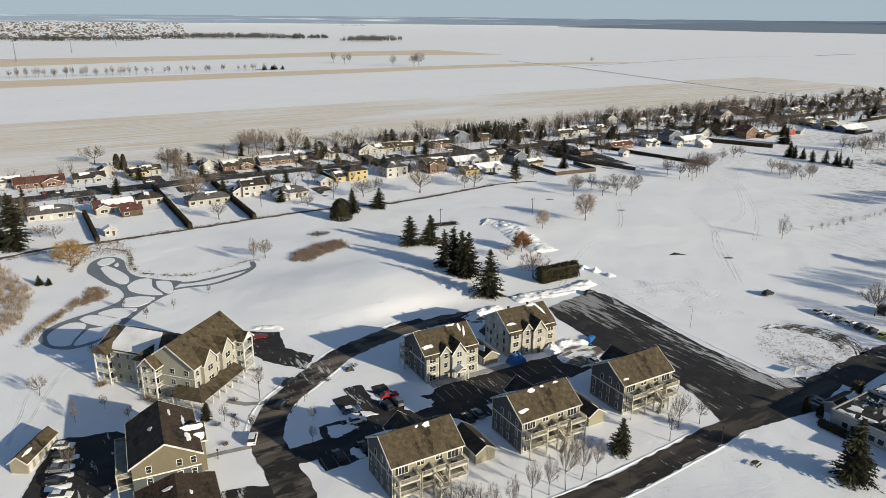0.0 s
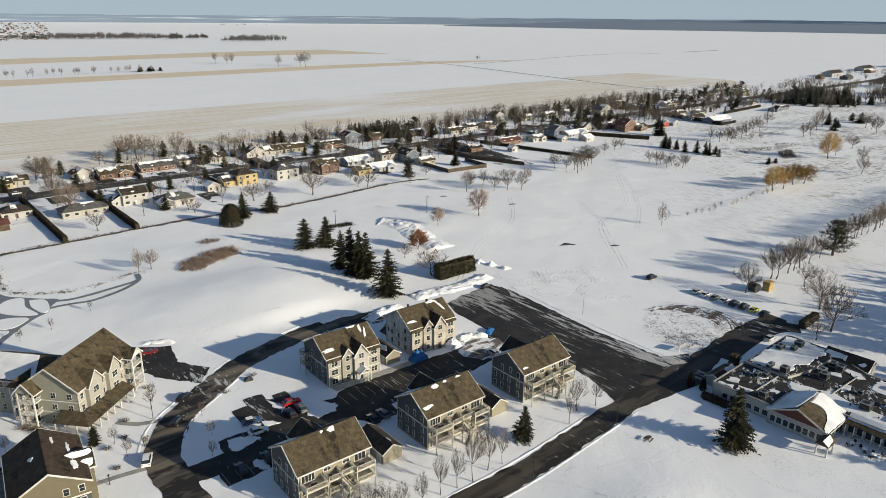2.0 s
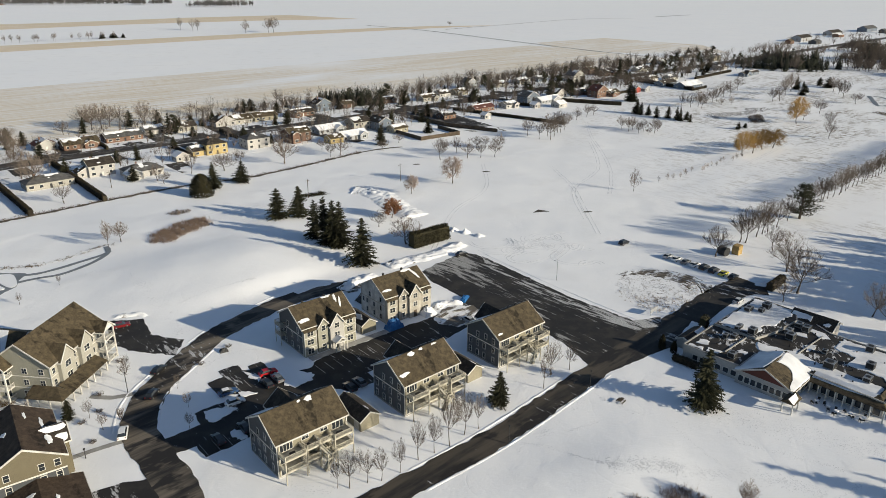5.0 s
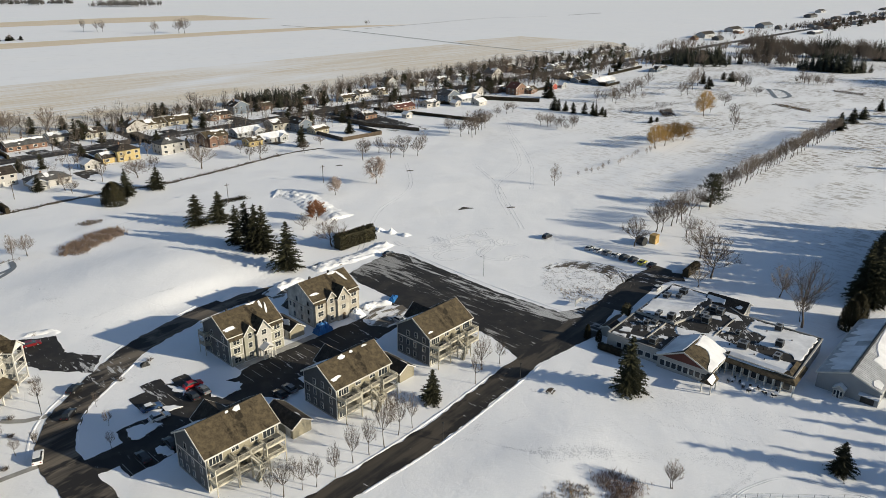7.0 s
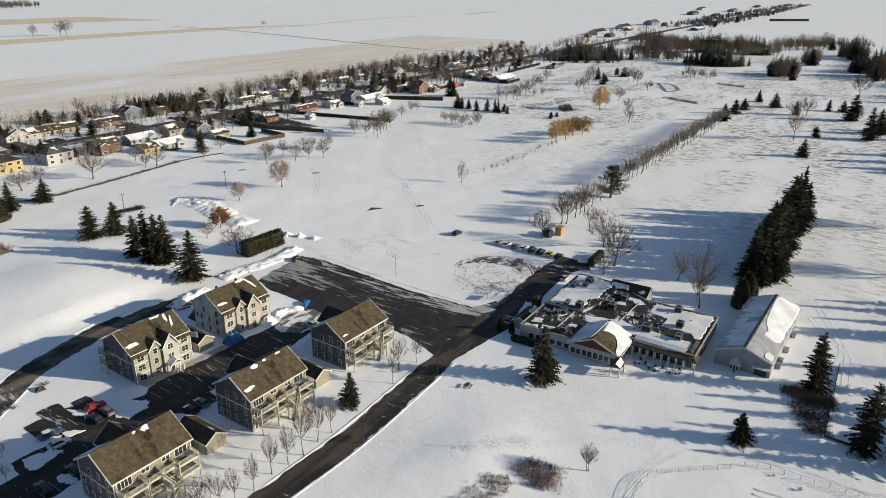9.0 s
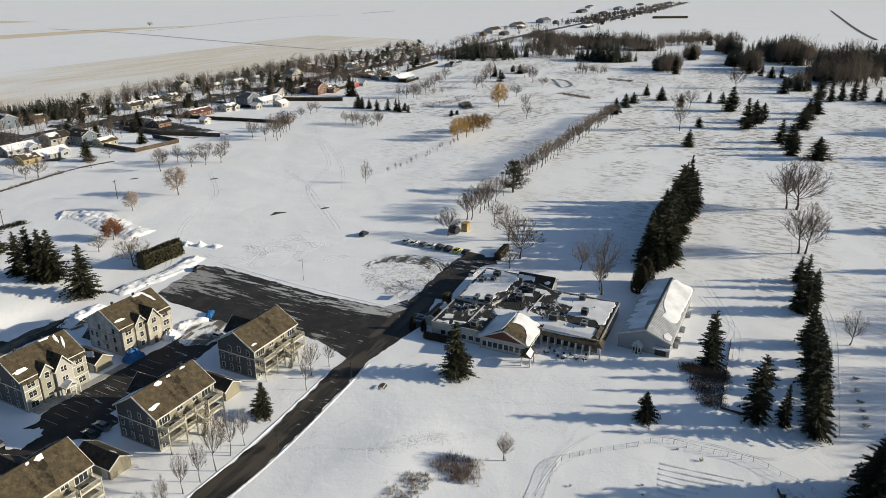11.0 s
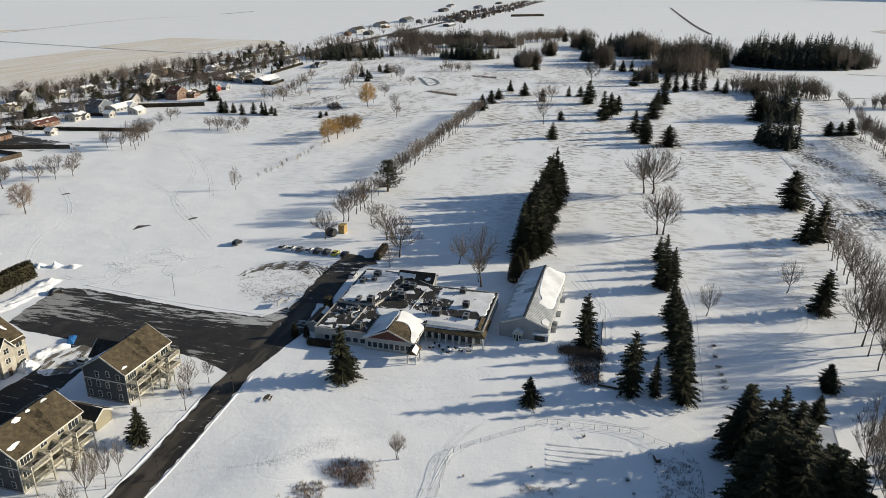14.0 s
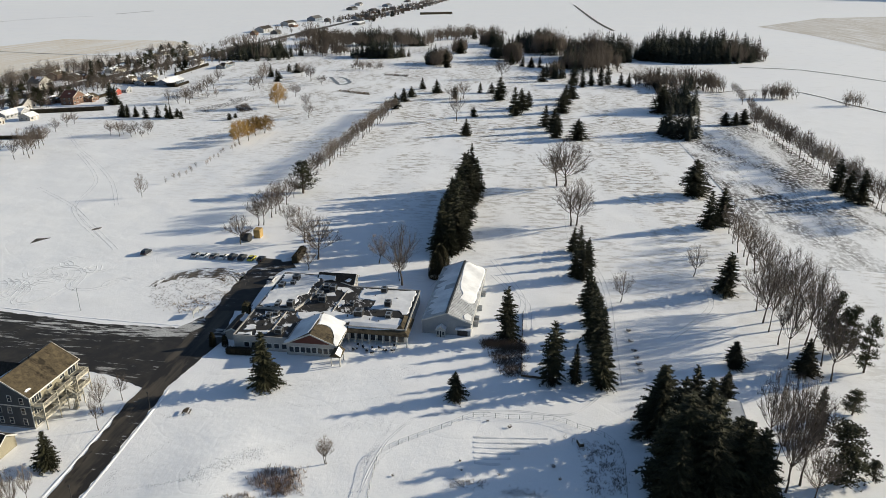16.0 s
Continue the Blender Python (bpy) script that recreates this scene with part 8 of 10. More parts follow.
plant(SPRUCES, 605.7, 270.9, 13.5, 3.7)
plant(SPRUCES, 609.7, 293.5, 16.3, 4.4)
plant(SPRUCES, 611.0, 281.2, 12.2, 3.7)
plant(SPRUCES, 612.0, 486.4, 19.0, 5.7)
plant(SPRUCES, 649.0, 545.7, 10.3, 3.9)
plant(SPRUCES, 675.5, 417.8, 12.0, 5.1)
plant(SPRUCES, 678.2, 430.5, 12.2, 4.4)
plant(SPRUCES, 681.9, 410.9, 12.1, 3.7)
plant(SPRUCES, 683.4, 449.1, 15.5, 4.5)
plant(SPRUCES, 746.1, 569.8, 19.0, 7.7)
plant(SPRUCES, 915.7, 644.9, 19.1, 7.2)
plant(SPRUCES, 944.0, 692.7, 15.6, 6.4)
plant(CEDARS, -46.2, 310.3, 9.7, 4.7)
plant(CEDARS, -195.0, 413.4, 9.6, 2.2)
plant(CEDARS, -191.0, 413.6, 9.6, 1.8)
plant(PINES, 195.8, 236.9, 14.9, 6.1)
plant(PINES, 160.5, 11.0, 6.3, 2.6)
plant(PINES, 132.6, 8.7, 14.5, 4.8)
plant(PINES, 138.2, 3.4, 4.9, 1.8)
plant(PINES, 189.4, 21.8, 17.1, 3.3)
plant(PINES, 191.1, 17.5, 13.8, 2.7)
plant(PINES, 182.6, 12.4, 15.6, 2.9)
plant(PINES, 189.7, 19.2, 13.1, 3.0)
plant(SPRUCES, 500.1, 196.2, 20.3, 9.5)
plant(RUSTS, 32.1, 264.6, 8.3, 4.0)
plant(BARES, 33.5, 235.1, 10.7, 5.7)
plant(BARES, 25.7, 254.5, 6.8, 3.0)
plant(BARES, 69.9, 357.8, 12.2, 4.2)
plant(BARES, 74.7, 374.2, 7.7, 3.7)
plant(BARES, 81.6, 371.8, 9.3, 2.9)
plant(BARES, 85.1, 359.3, 10.7, 3.6)
plant(BARES, 95.5, 382.4, 7.2, 3.4)
plant(BARES, 92.4, 359.5, 9.5, 2.9)
plant(BARES, 101.3, 384.4, 6.6, 3.1)
plant(BARES, 100.4, 359.6, 10.1, 3.2)
plant(BARES, 107.5, 376.2, 10.2, 3.0)
plant(BARES, 134.7, 409.4, 10.9, 3.5)
plant(BARES, 138.9, 398.9, 11.7, 3.1)
plant(BARES, 146.4, 406.0, 14.6, 3.8)
plant(BARES, 145.2, 396.4, 14.7, 3.8)
plant(BARES, 150.0, 403.8, 14.9, 3.5)
plant(BARES, 156.8, 416.5, 13.6, 3.6)
plant(BARES, 158.6, 416.3, 13.6, 3.6)
plant(BARES, 163.6, 422.7, 11.3, 3.7)
plant(BARES, 174.0, 442.1, 7.6, 2.7)
plant(BARES, 184.5, 454.8, 9.0, 3.2)
plant(BARES, 196.5, 466.0, 8.8, 3.3)
plant(BARES, 203.9, 471.7, 7.7, 2.9)
plant(BARES, 201.2, 419.1, 9.2, 3.0)
plant(BARES, 203.6, 413.3, 9.4, 3.0)
plant(BARES, 208.5, 418.1, 8.4, 3.0)
plant(BARES, 206.9, 405.7, 7.2, 2.9)
plant(BARES, 213.0, 411.9, 8.0, 3.0)
plant(BARES, 210.6, 400.0, 5.3, 2.2)
plant(BARES, 216.9, 404.3, 9.7, 3.3)
plant(BARES, 17.9, 376.0, 11.4, 5.4)
plant(BARES, 12.6, 374.2, 7.8, 2.5)
plant(BARES, 8.7, 391.1, 6.1, 2.6)
plant(BARES, 53.7, 402.0, 5.6, 3.5)
plant(BARES, 42.2, 383.2, 6.7, 3.0)
plant(BARES, -216.1, 429.3, 11.3, 7.0)
plant(BARES, -170.9, 449.4, 7.4, 5.4)
plant(BARES, -121.8, 334.1, 17.0, 6.2)
plant(BARES, -168.2, 279.2, 5.2, 3.8)
plant(BARES, -160.9, 277.8, 5.7, 3.7)
plant(BARES, -183.2, 293.5, 13.9, 6.0)
plant(BARES, -102.0, 308.5, 9.3, 3.8)
plant(BARES, -69.5, 338.0, 9.1, 3.7)
plant(BARES, -65.7, 332.7, 6.0, 3.0)
plant(BARES, -40.6, 352.8, 9.4, 5.8)
plant(BARES, -11.5, 362.3, 13.2, 6.3)
plant(BARES, -143.4, 454.5, 9.0, 4.2)
plant(BARES, -138.2, 474.7, 14.7, 6.0)
plant(BARES, -130.3, 466.9, 16.7, 7.0)
plant(BARES, -125.7, 471.2, 16.1, 7.1)
plant(BARES, -121.7, 475.5, 13.9, 5.5)
plant(BARES, -117.0, 480.0, 14.1, 5.2)
plant(BARES, -101.9, 480.7, 15.6, 6.3)
plant(BARES, -79.1, 518.4, 8.4, 4.6)
plant(BARES, -68.0, 507.0, 7.0, 4.9)
plant(BARES, -20.0, 547.2, 12.3, 4.0)
plant(BARES, -9.8, 547.8, 6.6, 3.5)
plant(BARES, -165.3, 414.7, 13.7, 6.5)
plant(BARES, -158.0, 407.0, 14.5, 6.0)
plant(BARES, -152.1, 399.5, 11.6, 4.5)
plant(BARES, -133.2, 353.1, 17.2, 5.1)
plant(BARES, -123.9, 372.3, 9.9, 3.8)
plant(BARES, -34.1, 369.1, 6.6, 2.9)
plant(BARES, -55.8, 349.9, 12.5, 3.1)
plant(BARES, -13.6, 397.6, 12.2, 4.6)
plant(BARES, -70.5, 248.0, 10.1, 1.8)
plant(BARES, -67.1, 252.0, 7.6, 3.1)
plant(BARES, 297.9, 492.4, 12.9, 4.2)
plant(BARES, 311.6, 503.7, 12.3, 4.3)
plant(BARES, 319.2, 508.1, 12.4, 4.3)
plant(BARES, 284.7, 494.2, 11.6, 3.7)
plant(BARES, 290.8, 490.9, 11.1, 3.7)
plant(BARES, 296.8, 485.0, 11.0, 3.7)
plant(BARES, 325.9, 512.7, 12.5, 3.9)
plant(BARES, 344.7, 533.4, 13.0, 4.1)
plant(BARES, 354.0, 538.3, 13.1, 4.1)
plant(BARES, 379.4, 567.3, 12.8, 4.4)
plant(BARES, 320.8, 497.1, 6.1, 1.9)
plant(BARES, 328.4, 496.1, 7.4, 1.9)
plant(BARES, 379.6, 508.4, 15.8, 4.6)
plant(BARES, 372.2, 506.6, 11.7, 4.0)
plant(BARES, 403.8, 534.9, 16.5, 5.4)
plant(BARES, 423.8, 554.9, 16.1, 5.6)
plant(BARES, 457.5, 543.9, 13.6, 4.5)
plant(BARES, 457.8, 537.4, 13.0, 5.1)
plant(BARES, 443.4, 514.4, 14.9, 4.9)
plant(BARES, 432.6, 487.4, 8.9, 4.7)
plant(BARES, 140.1, 636.5, 10.2, 4.7)
plant(BARES, 130.1, 626.8, 10.0, 4.6)
plant(BARES, 152.1, 654.1, 11.5, 4.8)
plant(BARES, 159.1, 653.3, 11.5, 4.8)
plant(BARES, 195.2, 669.2, 8.1, 4.5)
plant(BARES, 203.5, 668.2, 8.1, 4.5)
plant(BARES, 232.5, 677.5, 13.2, 5.2)
plant(BARES, 246.8, 684.5, 13.9, 5.2)
plant(BARES, 287.3, 702.7, 17.8, 9.7)
plant(BARES, 321.2, 723.2, 14.2, 7.6)
plant(BARES, 359.9, 772.7, 7.6, 6.1)
plant(BARES, 476.1, 856.7, 7.1, 7.0)
plant(BARES, 108.3, 471.9, 11.7, 5.1)
plant(BARES, 135.5, 514.5, 8.5, 4.3)
plant(BARES, 372.8, 452.4, 10.3, 4.7)
plant(BARES, 317.4, 372.9, 12.6, 3.6)
plant(BARES, 350.0, 414.0, 9.6, 3.9)
plant(BARES, 342.8, 430.3, 10.6, 3.5)
plant(BARES, 155.4, 216.1, 12.5, 4.5)
plant(BARES, 157.2, 215.3, 13.7, 4.0)
plant(BARES, 165.1, 220.3, 12.5, 4.3)
plant(BARES, 169.0, 222.5, 13.2, 3.8)
plant(BARES, 173.0, 224.9, 13.6, 3.9)
plant(BARES, 180.1, 229.4, 12.0, 3.4)
plant(BARES, 189.0, 235.2, 10.7, 2.9)
plant(BARES, 138.6, 204.5, 11.2, 4.4)
plant(BARES, 162.6, 207.0, 9.4, 3.6)
plant(BARES, 154.4, 187.8, 14.2, 5.3)
plant(BARES, 146.7, 171.9, 15.1, 6.4)
plant(BARES, 138.3, 167.2, 7.7, 3.3)
plant(BARES, 157.5, 153.5, 10.7, 3.6)
plant(BARES, 149.0, 135.4, 20.8, 6.2)
plant(BARES, 222.4, 410.8, 7.9, 2.6)
plant(BARES, 151.1, 138.4, 9.6, 2.5)
plant(BARES, 282.1, 152.6, 22.5, 9.4)
plant(BARES, 279.5, 155.6, 21.1, 7.5)
plant(BARES, 233.8, 122.7, 19.3, 6.5)
plant(BARES, 235.3, 121.0, 18.1, 6.5)
plant(BARES, 181.7, 76.8, 10.6, 3.2)
plant(BARES, 214.9, 66.9, 11.4, 3.4)
plant(BARES, 375.3, 289.0, 24.5, 5.4)
plant(BARES, 576.0, 388.9, 21.3, 7.8)
plant(BARES, 455.1, 343.9, 13.4, 5.5)
plant(BARES, 449.0, 350.7, 10.3, 4.6)
plant(SLIMS, 74.5, 89.0, 6.6, 1.8)
plant(SLIMS, -98.8, 151.9, 5.7, 2.1)
plant(SLIMS, -75.5, 120.9, 8.2, 1.8)
plant(BARES, 264.2, 71.4, 13.2, 3.4)
plant(BARES, 254.5, 66.9, 14.5, 3.2)
plant(BARES, 246.2, 62.6, 15.7, 3.6)
plant(BARES, 243.7, 59.7, 15.6, 3.8)
plant(BARES, 236.3, 56.4, 16.8, 4.0)
plant(BARES, 230.3, 52.2, 17.8, 4.2)
plant(BARES, 229.6, 49.4, 15.9, 4.7)
plant(BARES, 218.8, 45.0, 17.8, 4.5)
plant(BARES, 207.7, 39.5, 19.4, 4.7)
plant(BARES, 201.9, 43.5, 14.5, 3.8)
plant(BARES, 194.8, 39.6, 18.5, 4.5)
plant(BARES, 202.1, 34.7, 21.0, 5.4)
plant(BARES, 197.8, 31.7, 21.5, 5.3)
plant(SLIMS, 190.1, 36.8, 20.3, 3.2)
plant(SLIMS, 184.3, 32.8, 18.2, 3.4)
plant(SLIMS, 188.9, 27.2, 24.0, 4.1)
plant(SLIMS, 186.1, 24.9, 22.1, 3.8)
plant(SLIMS, 177.9, 28.9, 18.6, 3.6)
plant(SLIMS, 179.4, 21.3, 17.0, 4.0)
plant(SLIMS, 173.0, 17.8, 17.8, 4.4)
plant(SLIMS, 138.9, 19.7, 16.7, 3.8)
plant(SLIMS, 134.7, 21.9, 19.7, 3.4)
plant(SLIMS, 130.1, 19.1, 17.7, 2.9)
plant(SLIMS, 124.0, 15.7, 20.3, 3.9)
plant(SLIMS, 127.8, 14.1, 21.7, 4.0)
plant(SLIMS, 128.1, 16.2, 14.3, 3.1)
plant(SLIMS, 122.4, 10.9, 15.3, 3.4)
plant(SLIMS, 139.3, 16.3, 18.1, 3.3)
plant(SLIMS, 10.3, 109.1, 7.5, 1.5)
plant(SLIMS, 7.6, 109.0, 7.6, 1.5)
plant(SLIMS, 4.1, 108.1, 8.6, 1.9)
plant(SLIMS, 1.8, 108.5, 7.3, 1.1)
plant(SLIMS, 14.1, 110.8, 8.0, 1.5)
plant(SLIMS, 18.2, 114.0, 9.8, 1.8)
plant(SLIMS, 21.8, 115.6, 9.1, 1.7)
plant(SLIMS, 25.3, 117.1, 13.6, 2.0)
plant(SLIMS, 29.1, 120.3, 11.1, 2.0)
plant(SLIMS, 32.6, 121.9, 9.0, 1.4)
plant(SLIMS, 6.4, 112.3, 5.6, 1.0)
plant(SLIMS, 51.6, 134.5, 9.2, 1.8)
plant(SLIMS, 55.3, 139.9, 9.6, 2.1)
plant(SLIMS, 60.6, 141.4, 7.6, 1.7)
plant(SLIMS, 74.7, 88.8, 5.8, 1.5)
plant(BIRCHES, 66.3, 309.4, 13.3, 4.4)
plant(BIRCHES, 44.8, 295.2, 8.8, 2.7)
plant(POPLARS, 146.2, 285.4, 10.9, 2.1)
plant(WILLOWS, -138.2, 245.1, 10.0, 5.2)
plant(WILLOWS, 236.4, 339.1, 14.0, 4.7)
plant(WILLOWS, 246.5, 345.0, 13.0, 4.8)
plant(WILLOWS, 257.6, 352.6, 11.9, 5.0)
plant(WILLOWS, 265.9, 354.6, 11.0, 5.4)
plant(WILLOWS, 329.5, 419.9, 18.2, 5.6)
plant(SHRUBS, -43.1, 139.2, 4.2, 0.8)

# ---- tan strips and far features of the fields ----
patch("stubble_strip", [(-630, 807), (-538, 866), (-241, 1080), (17, 1263), (237, 1394), (403, 1485), (248, 1463), (18, 1349), (-260, 1166), (-594, 960), (-696, 894)], STUBBLE_DENSE, 0.12, "tan strip of cut stubble in the snow", "field")
patch("stubble_strip", [(-848, 1096), (-742, 1206), (-570, 1364), (-343, 1547), (-109, 1674), (145, 1741), (-20, 1935), (-258, 1802), (-482, 1611), (-862, 1407), (-1003, 1302)], STUBBLE_DENSE, 0.13, "tan strip of cut stubble in the snow", "field")
patch("stubble_strip", [(357, 961), (445, 882), (570, 885), (598, 1004), (501, 1141), (357, 1063)], STUBBLE, 0.14, "pale stubble strip in the snow", "field")
ribbon("field_ditch", [(137, 1502), (229, 1347), (321, 1110), (387, 943), (433, 853)], 4.0, SOIL, 0.18, "dark field ditch", "ditch", ragged=0.4, step=20)
ribbon("field_hedge_line", [(276, 1368), (433, 1508), (663, 1706), (848, 1759)], 3.0, SOIL, 0.18, "dark field boundary", "ditch", ragged=0.6, step=20)
ribbon("field_hedge_line", [(940, 1824), (1103, 1932)], 7.0, SOIL, 0.2, "dark windbreak across the far field", "ditch", ragged=0.3, step=20)
patch("bare_field", [(1642, 456), (1463, 315), (1179, 150), (1089, 57), (2227, 138), (2428, 328), (2162, 446)], STUBBLE_DARK, 0.16, "far bare field showing through thin snow", "field")
patch("bare_field", [(3176, 1731), (3438, 1332), (3572, 747), (3600, 236), (4082, 270), (4104, 861), (3753, 1455), (3471, 1892)], STUBBLE_DARK, 0.17, "far bare field strip", "field")
ribbon("field_edge", [(837, 244), (857, 184), (813, 98), (773, 35)], 3.0, SOIL, 0.18, "dark field edge", "ditch", ragged=0.4, step=20)
ribbon("field_edge", [(626, 198), (664, 181), (677, 142), (636, 99), (612, 69), (560, 19)], 2.2, SOIL, 0.18, "dark ditch along the boundary trees", "ditch", ragged=0.4, step=20)

# ---- woods ----
woodland("village_wood", 531, 720, 48, 40, -47, 163, 18, "dark wood at the end of the village", 0.72, TWIG)
woodland("village_wood", 615, 687, 34, 25, -47, 106, 20, "leafless copse beyond the frozen ponds", 0.2, TWIG)
woodland("village_wood", 641, 615, 38, 20, -47, 118, 20, "dark mixed copse beyond the frozen ponds", 0.55, TWIG)
woodland("bare_copse", 536, 533, 18, 12, -47, 25, 14, "thin leafless copse by the frozen ponds", 0, TWIG)
woodland("far_copse", 774, 704, 52, 30, -46, 163, 23, "long far leafless copse", 0.2, TWIG)
woodland("far_copse", 989, 731, 62, 15, -45, 113, 16, "thin far row of leafless trees", 0.1, TWIG)
woodland("course_copse", 631, 512, 14, 25, -47, 114, 25, "leafless copse beside the fairway", 0.2)
woodland("course_copse", 758, 581, 10, 20, -46, 62, 20, "dark spruce copse beside the fairway", 0.6)
woodland("course_copse", 872, 609, 16, 35, -46, 125, 23, "dark mixed copse at the course end", 0.5)
woodland("course_copse", 707, 463, 9, 25, -47, 84, 25, "dark mixed copse beside the fairway", 0.45)
woodland("course_copse", 836, 491, 31, 40, -47, 210, 30, "dark mixed wood at the course end", 0.5)
woodland("course_copse", 801, 401, 39, 45, -47, 240, 31, "dark mixed wood at the course end", 0.35)
woodland("course_copse", 621, 357, 11, 15, -48, 51, 17, "dark spruce clump beside the fairway", 0.6)
woodland("dense_wood", 890, 315, 77, 55, -47, 520, 31, "dense dark wood beside the far fields", 0.85)
woodland("dense_wood", 932, 259, 14, 30, -47, 51, 17, "leafless edge of the dense wood", 0)
woodland("tree_belt", 633, 245, 30, 25, -48, 120, 20, "dark mixed tree belt between the fairways", 0.45)
woodland("tree_belt", 513, 191, 15, 20, -49, 62, 25, "dark mixed tree belt between the fairways", 0.55)
woodland("tree_belt", 428, 155, 11, 15, -49, 34, 23, "dark mixed tree belt between the fairways", 0.6)
woodland("tree_belt", 636, 210, 12, 20, -48, 62, 19, "leafless trees at the end of the belt", 0.1)
woodland("spruce_row", 36, 542, 26, 10, -8, 156, 14, "dense row of brown-green larches behind the houses", 0.75)
woodland("far_trees", 624, 150, 19, 8, -48, 60, 16, "leafless trees along a field ditch", 0, TWIG)
woodland("far_trees", 630, 93, 10, 6, -48, 22, 15, "leafless trees along a field ditch", 0, TWIG)
woodland("far_trees", 726, 743, 47, 20, -20, 168, 24, "leafless copse behind the frozen ponds", 0.2, TWIG)
woodland("far_trees", -531, 2671, 25, 30, 15, 60, 24, "far leafless tree clump", 0, FAR_HAZE_TINT)
woodland("far_trees", -471, 2750, 40, 30, 16, 80, 20, "far leafless tree clump", 0, FAR_HAZE_TINT)
woodland("far_trees", -244, 2520, 110, 30, 14, 170, 24, "far leafless tree clump", 0, FAR_HAZE_TINT)
woodland("far_trees", -450, 4414, 248, 45, 24, 260, 24, "far line of trees and hedges", 0.2, FAR_HAZE_TINT)
woodland("far_trees", 64, 4821, 206, 40, 25, 180, 22, "far line of trees and hedges", 0.2, FAR_HAZE_TINT)
woodland("far_trees", 662, 4911, 418, 40, 24, 240, 20, "far line of trees and hedges", 0.2, FAR_HAZE_TINT)
woodland("far_trees", -812, 2680, 260, 60, 16, 420, 22, "long far tree line", 0.1, FAR_HAZE_TINT)
woodland("far_trees", -1180, 2356, 221, 60, 15, 340, 18, "far tree line at the edge of town", 0.2, FAR_HAZE_TINT)
woodland("course_copse", 705, 362, 35, 30, -47, 150, 25, "dark mixed wood beside the fairway", 0.5)
woodland("course_copse", 744, 505, 13, 20, -47, 60, 21, "dark spruce clump beside the fairway", 0.6)
woodland("course_copse", 882, 542, 32, 30, -46, 160, 27, "dark mixed wood at the course end", 0.5)
woodland("street_trees", 558, 741, 41, 20, -47, 102, 21, "leafless trees along the village street", 0.3, TWIG)
woodland("street_trees", 772, 871, 39, 30, -45, 120, 20, "leafless trees along the far street", 0.3, TWIG)

woodland("far_copse", 707, 783, 78, 9, 17, 110, 23, "long row of leafless trees beyond the course", 0.12)
woodland("far_copse", 784, 712, 60, 10, -25, 90, 24, "long row of leafless trees beyond the course", 0.25)
woodland("far_copse", 905, 714, 62, 10, -8, 90, 22, "long row of leafless trees beyond the course", 0.2)
hedge((1508, 1289), (1607, 1260), 8, 6, "long dark windbreak across the far field", name="windbreak", density=2)

# ---- tree rows ----
tree_line(SLIMS, (211, 250), (372, 345), 40, 11.4, 3.1, "leafless tree in the long fairway row", "fairway tree row")
tree_line(SLIMS, (318, 22), (483, 127), 46, 16.0, 3.3, "tall leafless tree in the boundary row", "boundary tree row")
tree_line(SPRUCES, (177, 141.5), (246, 183.5), 15, 19.0, 4.3, "tall dense dark spruce in the row behind the hall", "tall spruce row", 1.5)
tree_line(SPRUCES, (180.5, 139), (248, 181), 15, 18.5, 4.3, "tall dense dark spruce in the row behind the hall", "tall spruce row", 1.5)
tree_line(SPRUCES, (189, 147), (248, 183), 9, 20.5, 4.3, "tall dense dark spruce in the row behind the hall", "tall spruce row", 1.5)
plant(CEDARS, 161, 131, 9.0, 2.6, "dense dark cedar beside the hall")
plant(CEDARS, 166, 133.5, 9.5, 2.8, "dense dark cedar beside the hall")
plant(SPRUCES, 84.7, 121, 15.0, 4.2, "large spruce in front of the clubhouse")
tree_line(POPLARS, (166, 297), (236, 339), 18, 3.2, 0.7, "young leafless tree in a sparse row", "young tree row", 2.0)
tree_line(SLIMS, (500, 125), (640, 190), 14, 10, 3, "leafless tree beyond the spruce clump", "boundary tree row", 2.0)
tree_line(BARES, (-613, 992), (-470, 1075), 22, 14, 3.2, "far leafless tree in a field row", "far field row", 5)
tree_line(BARES, (-460, 1080), (-285, 1205), 18, 12, 2.8, "far leafless tree in a field row", "far field row", 5)
tree_line(SPRUCES, (-300, 1195), (-268, 1216), 9, 7, 3.5, "far dark spruce in a field row", "far field row", 5)
for x, y, h, r in ((-209, 1382, 26, 7), (-186, 1369, 24, 10), (-178, 1372, 24, 9), (-90, 1306, 26, 9), (-43, 1311, 30, 15), (-52, 1316, 28, 13), (306, 1480, 12, 8)):
    plant(BARES, x, y, h * 0.85, r * 0.62, "large leafless tree alone in the snowy field")

# village greenery between the houses
def village_trees(n, kinds, s0, s1, w0, w1, h0, h1, label, group):
    made = tries = 0
    while made < n and tries < n * 30:
        tries += 1
        s, w = rnd.uniform(s0, s1), rnd.uniform(w0, w1)
        x, y = site(s, w)
        if any((x - px) ** 2 + (y - py) ** 2 < r * r for px, py, r in PLOTS) or abs(w - 396) < 6:
            continue
        h = rnd.uniform(h0, h1)
        plant(kinds, x, y, h, h * rnd.uniform(0.30, 0.42), label, group)
        made += 1


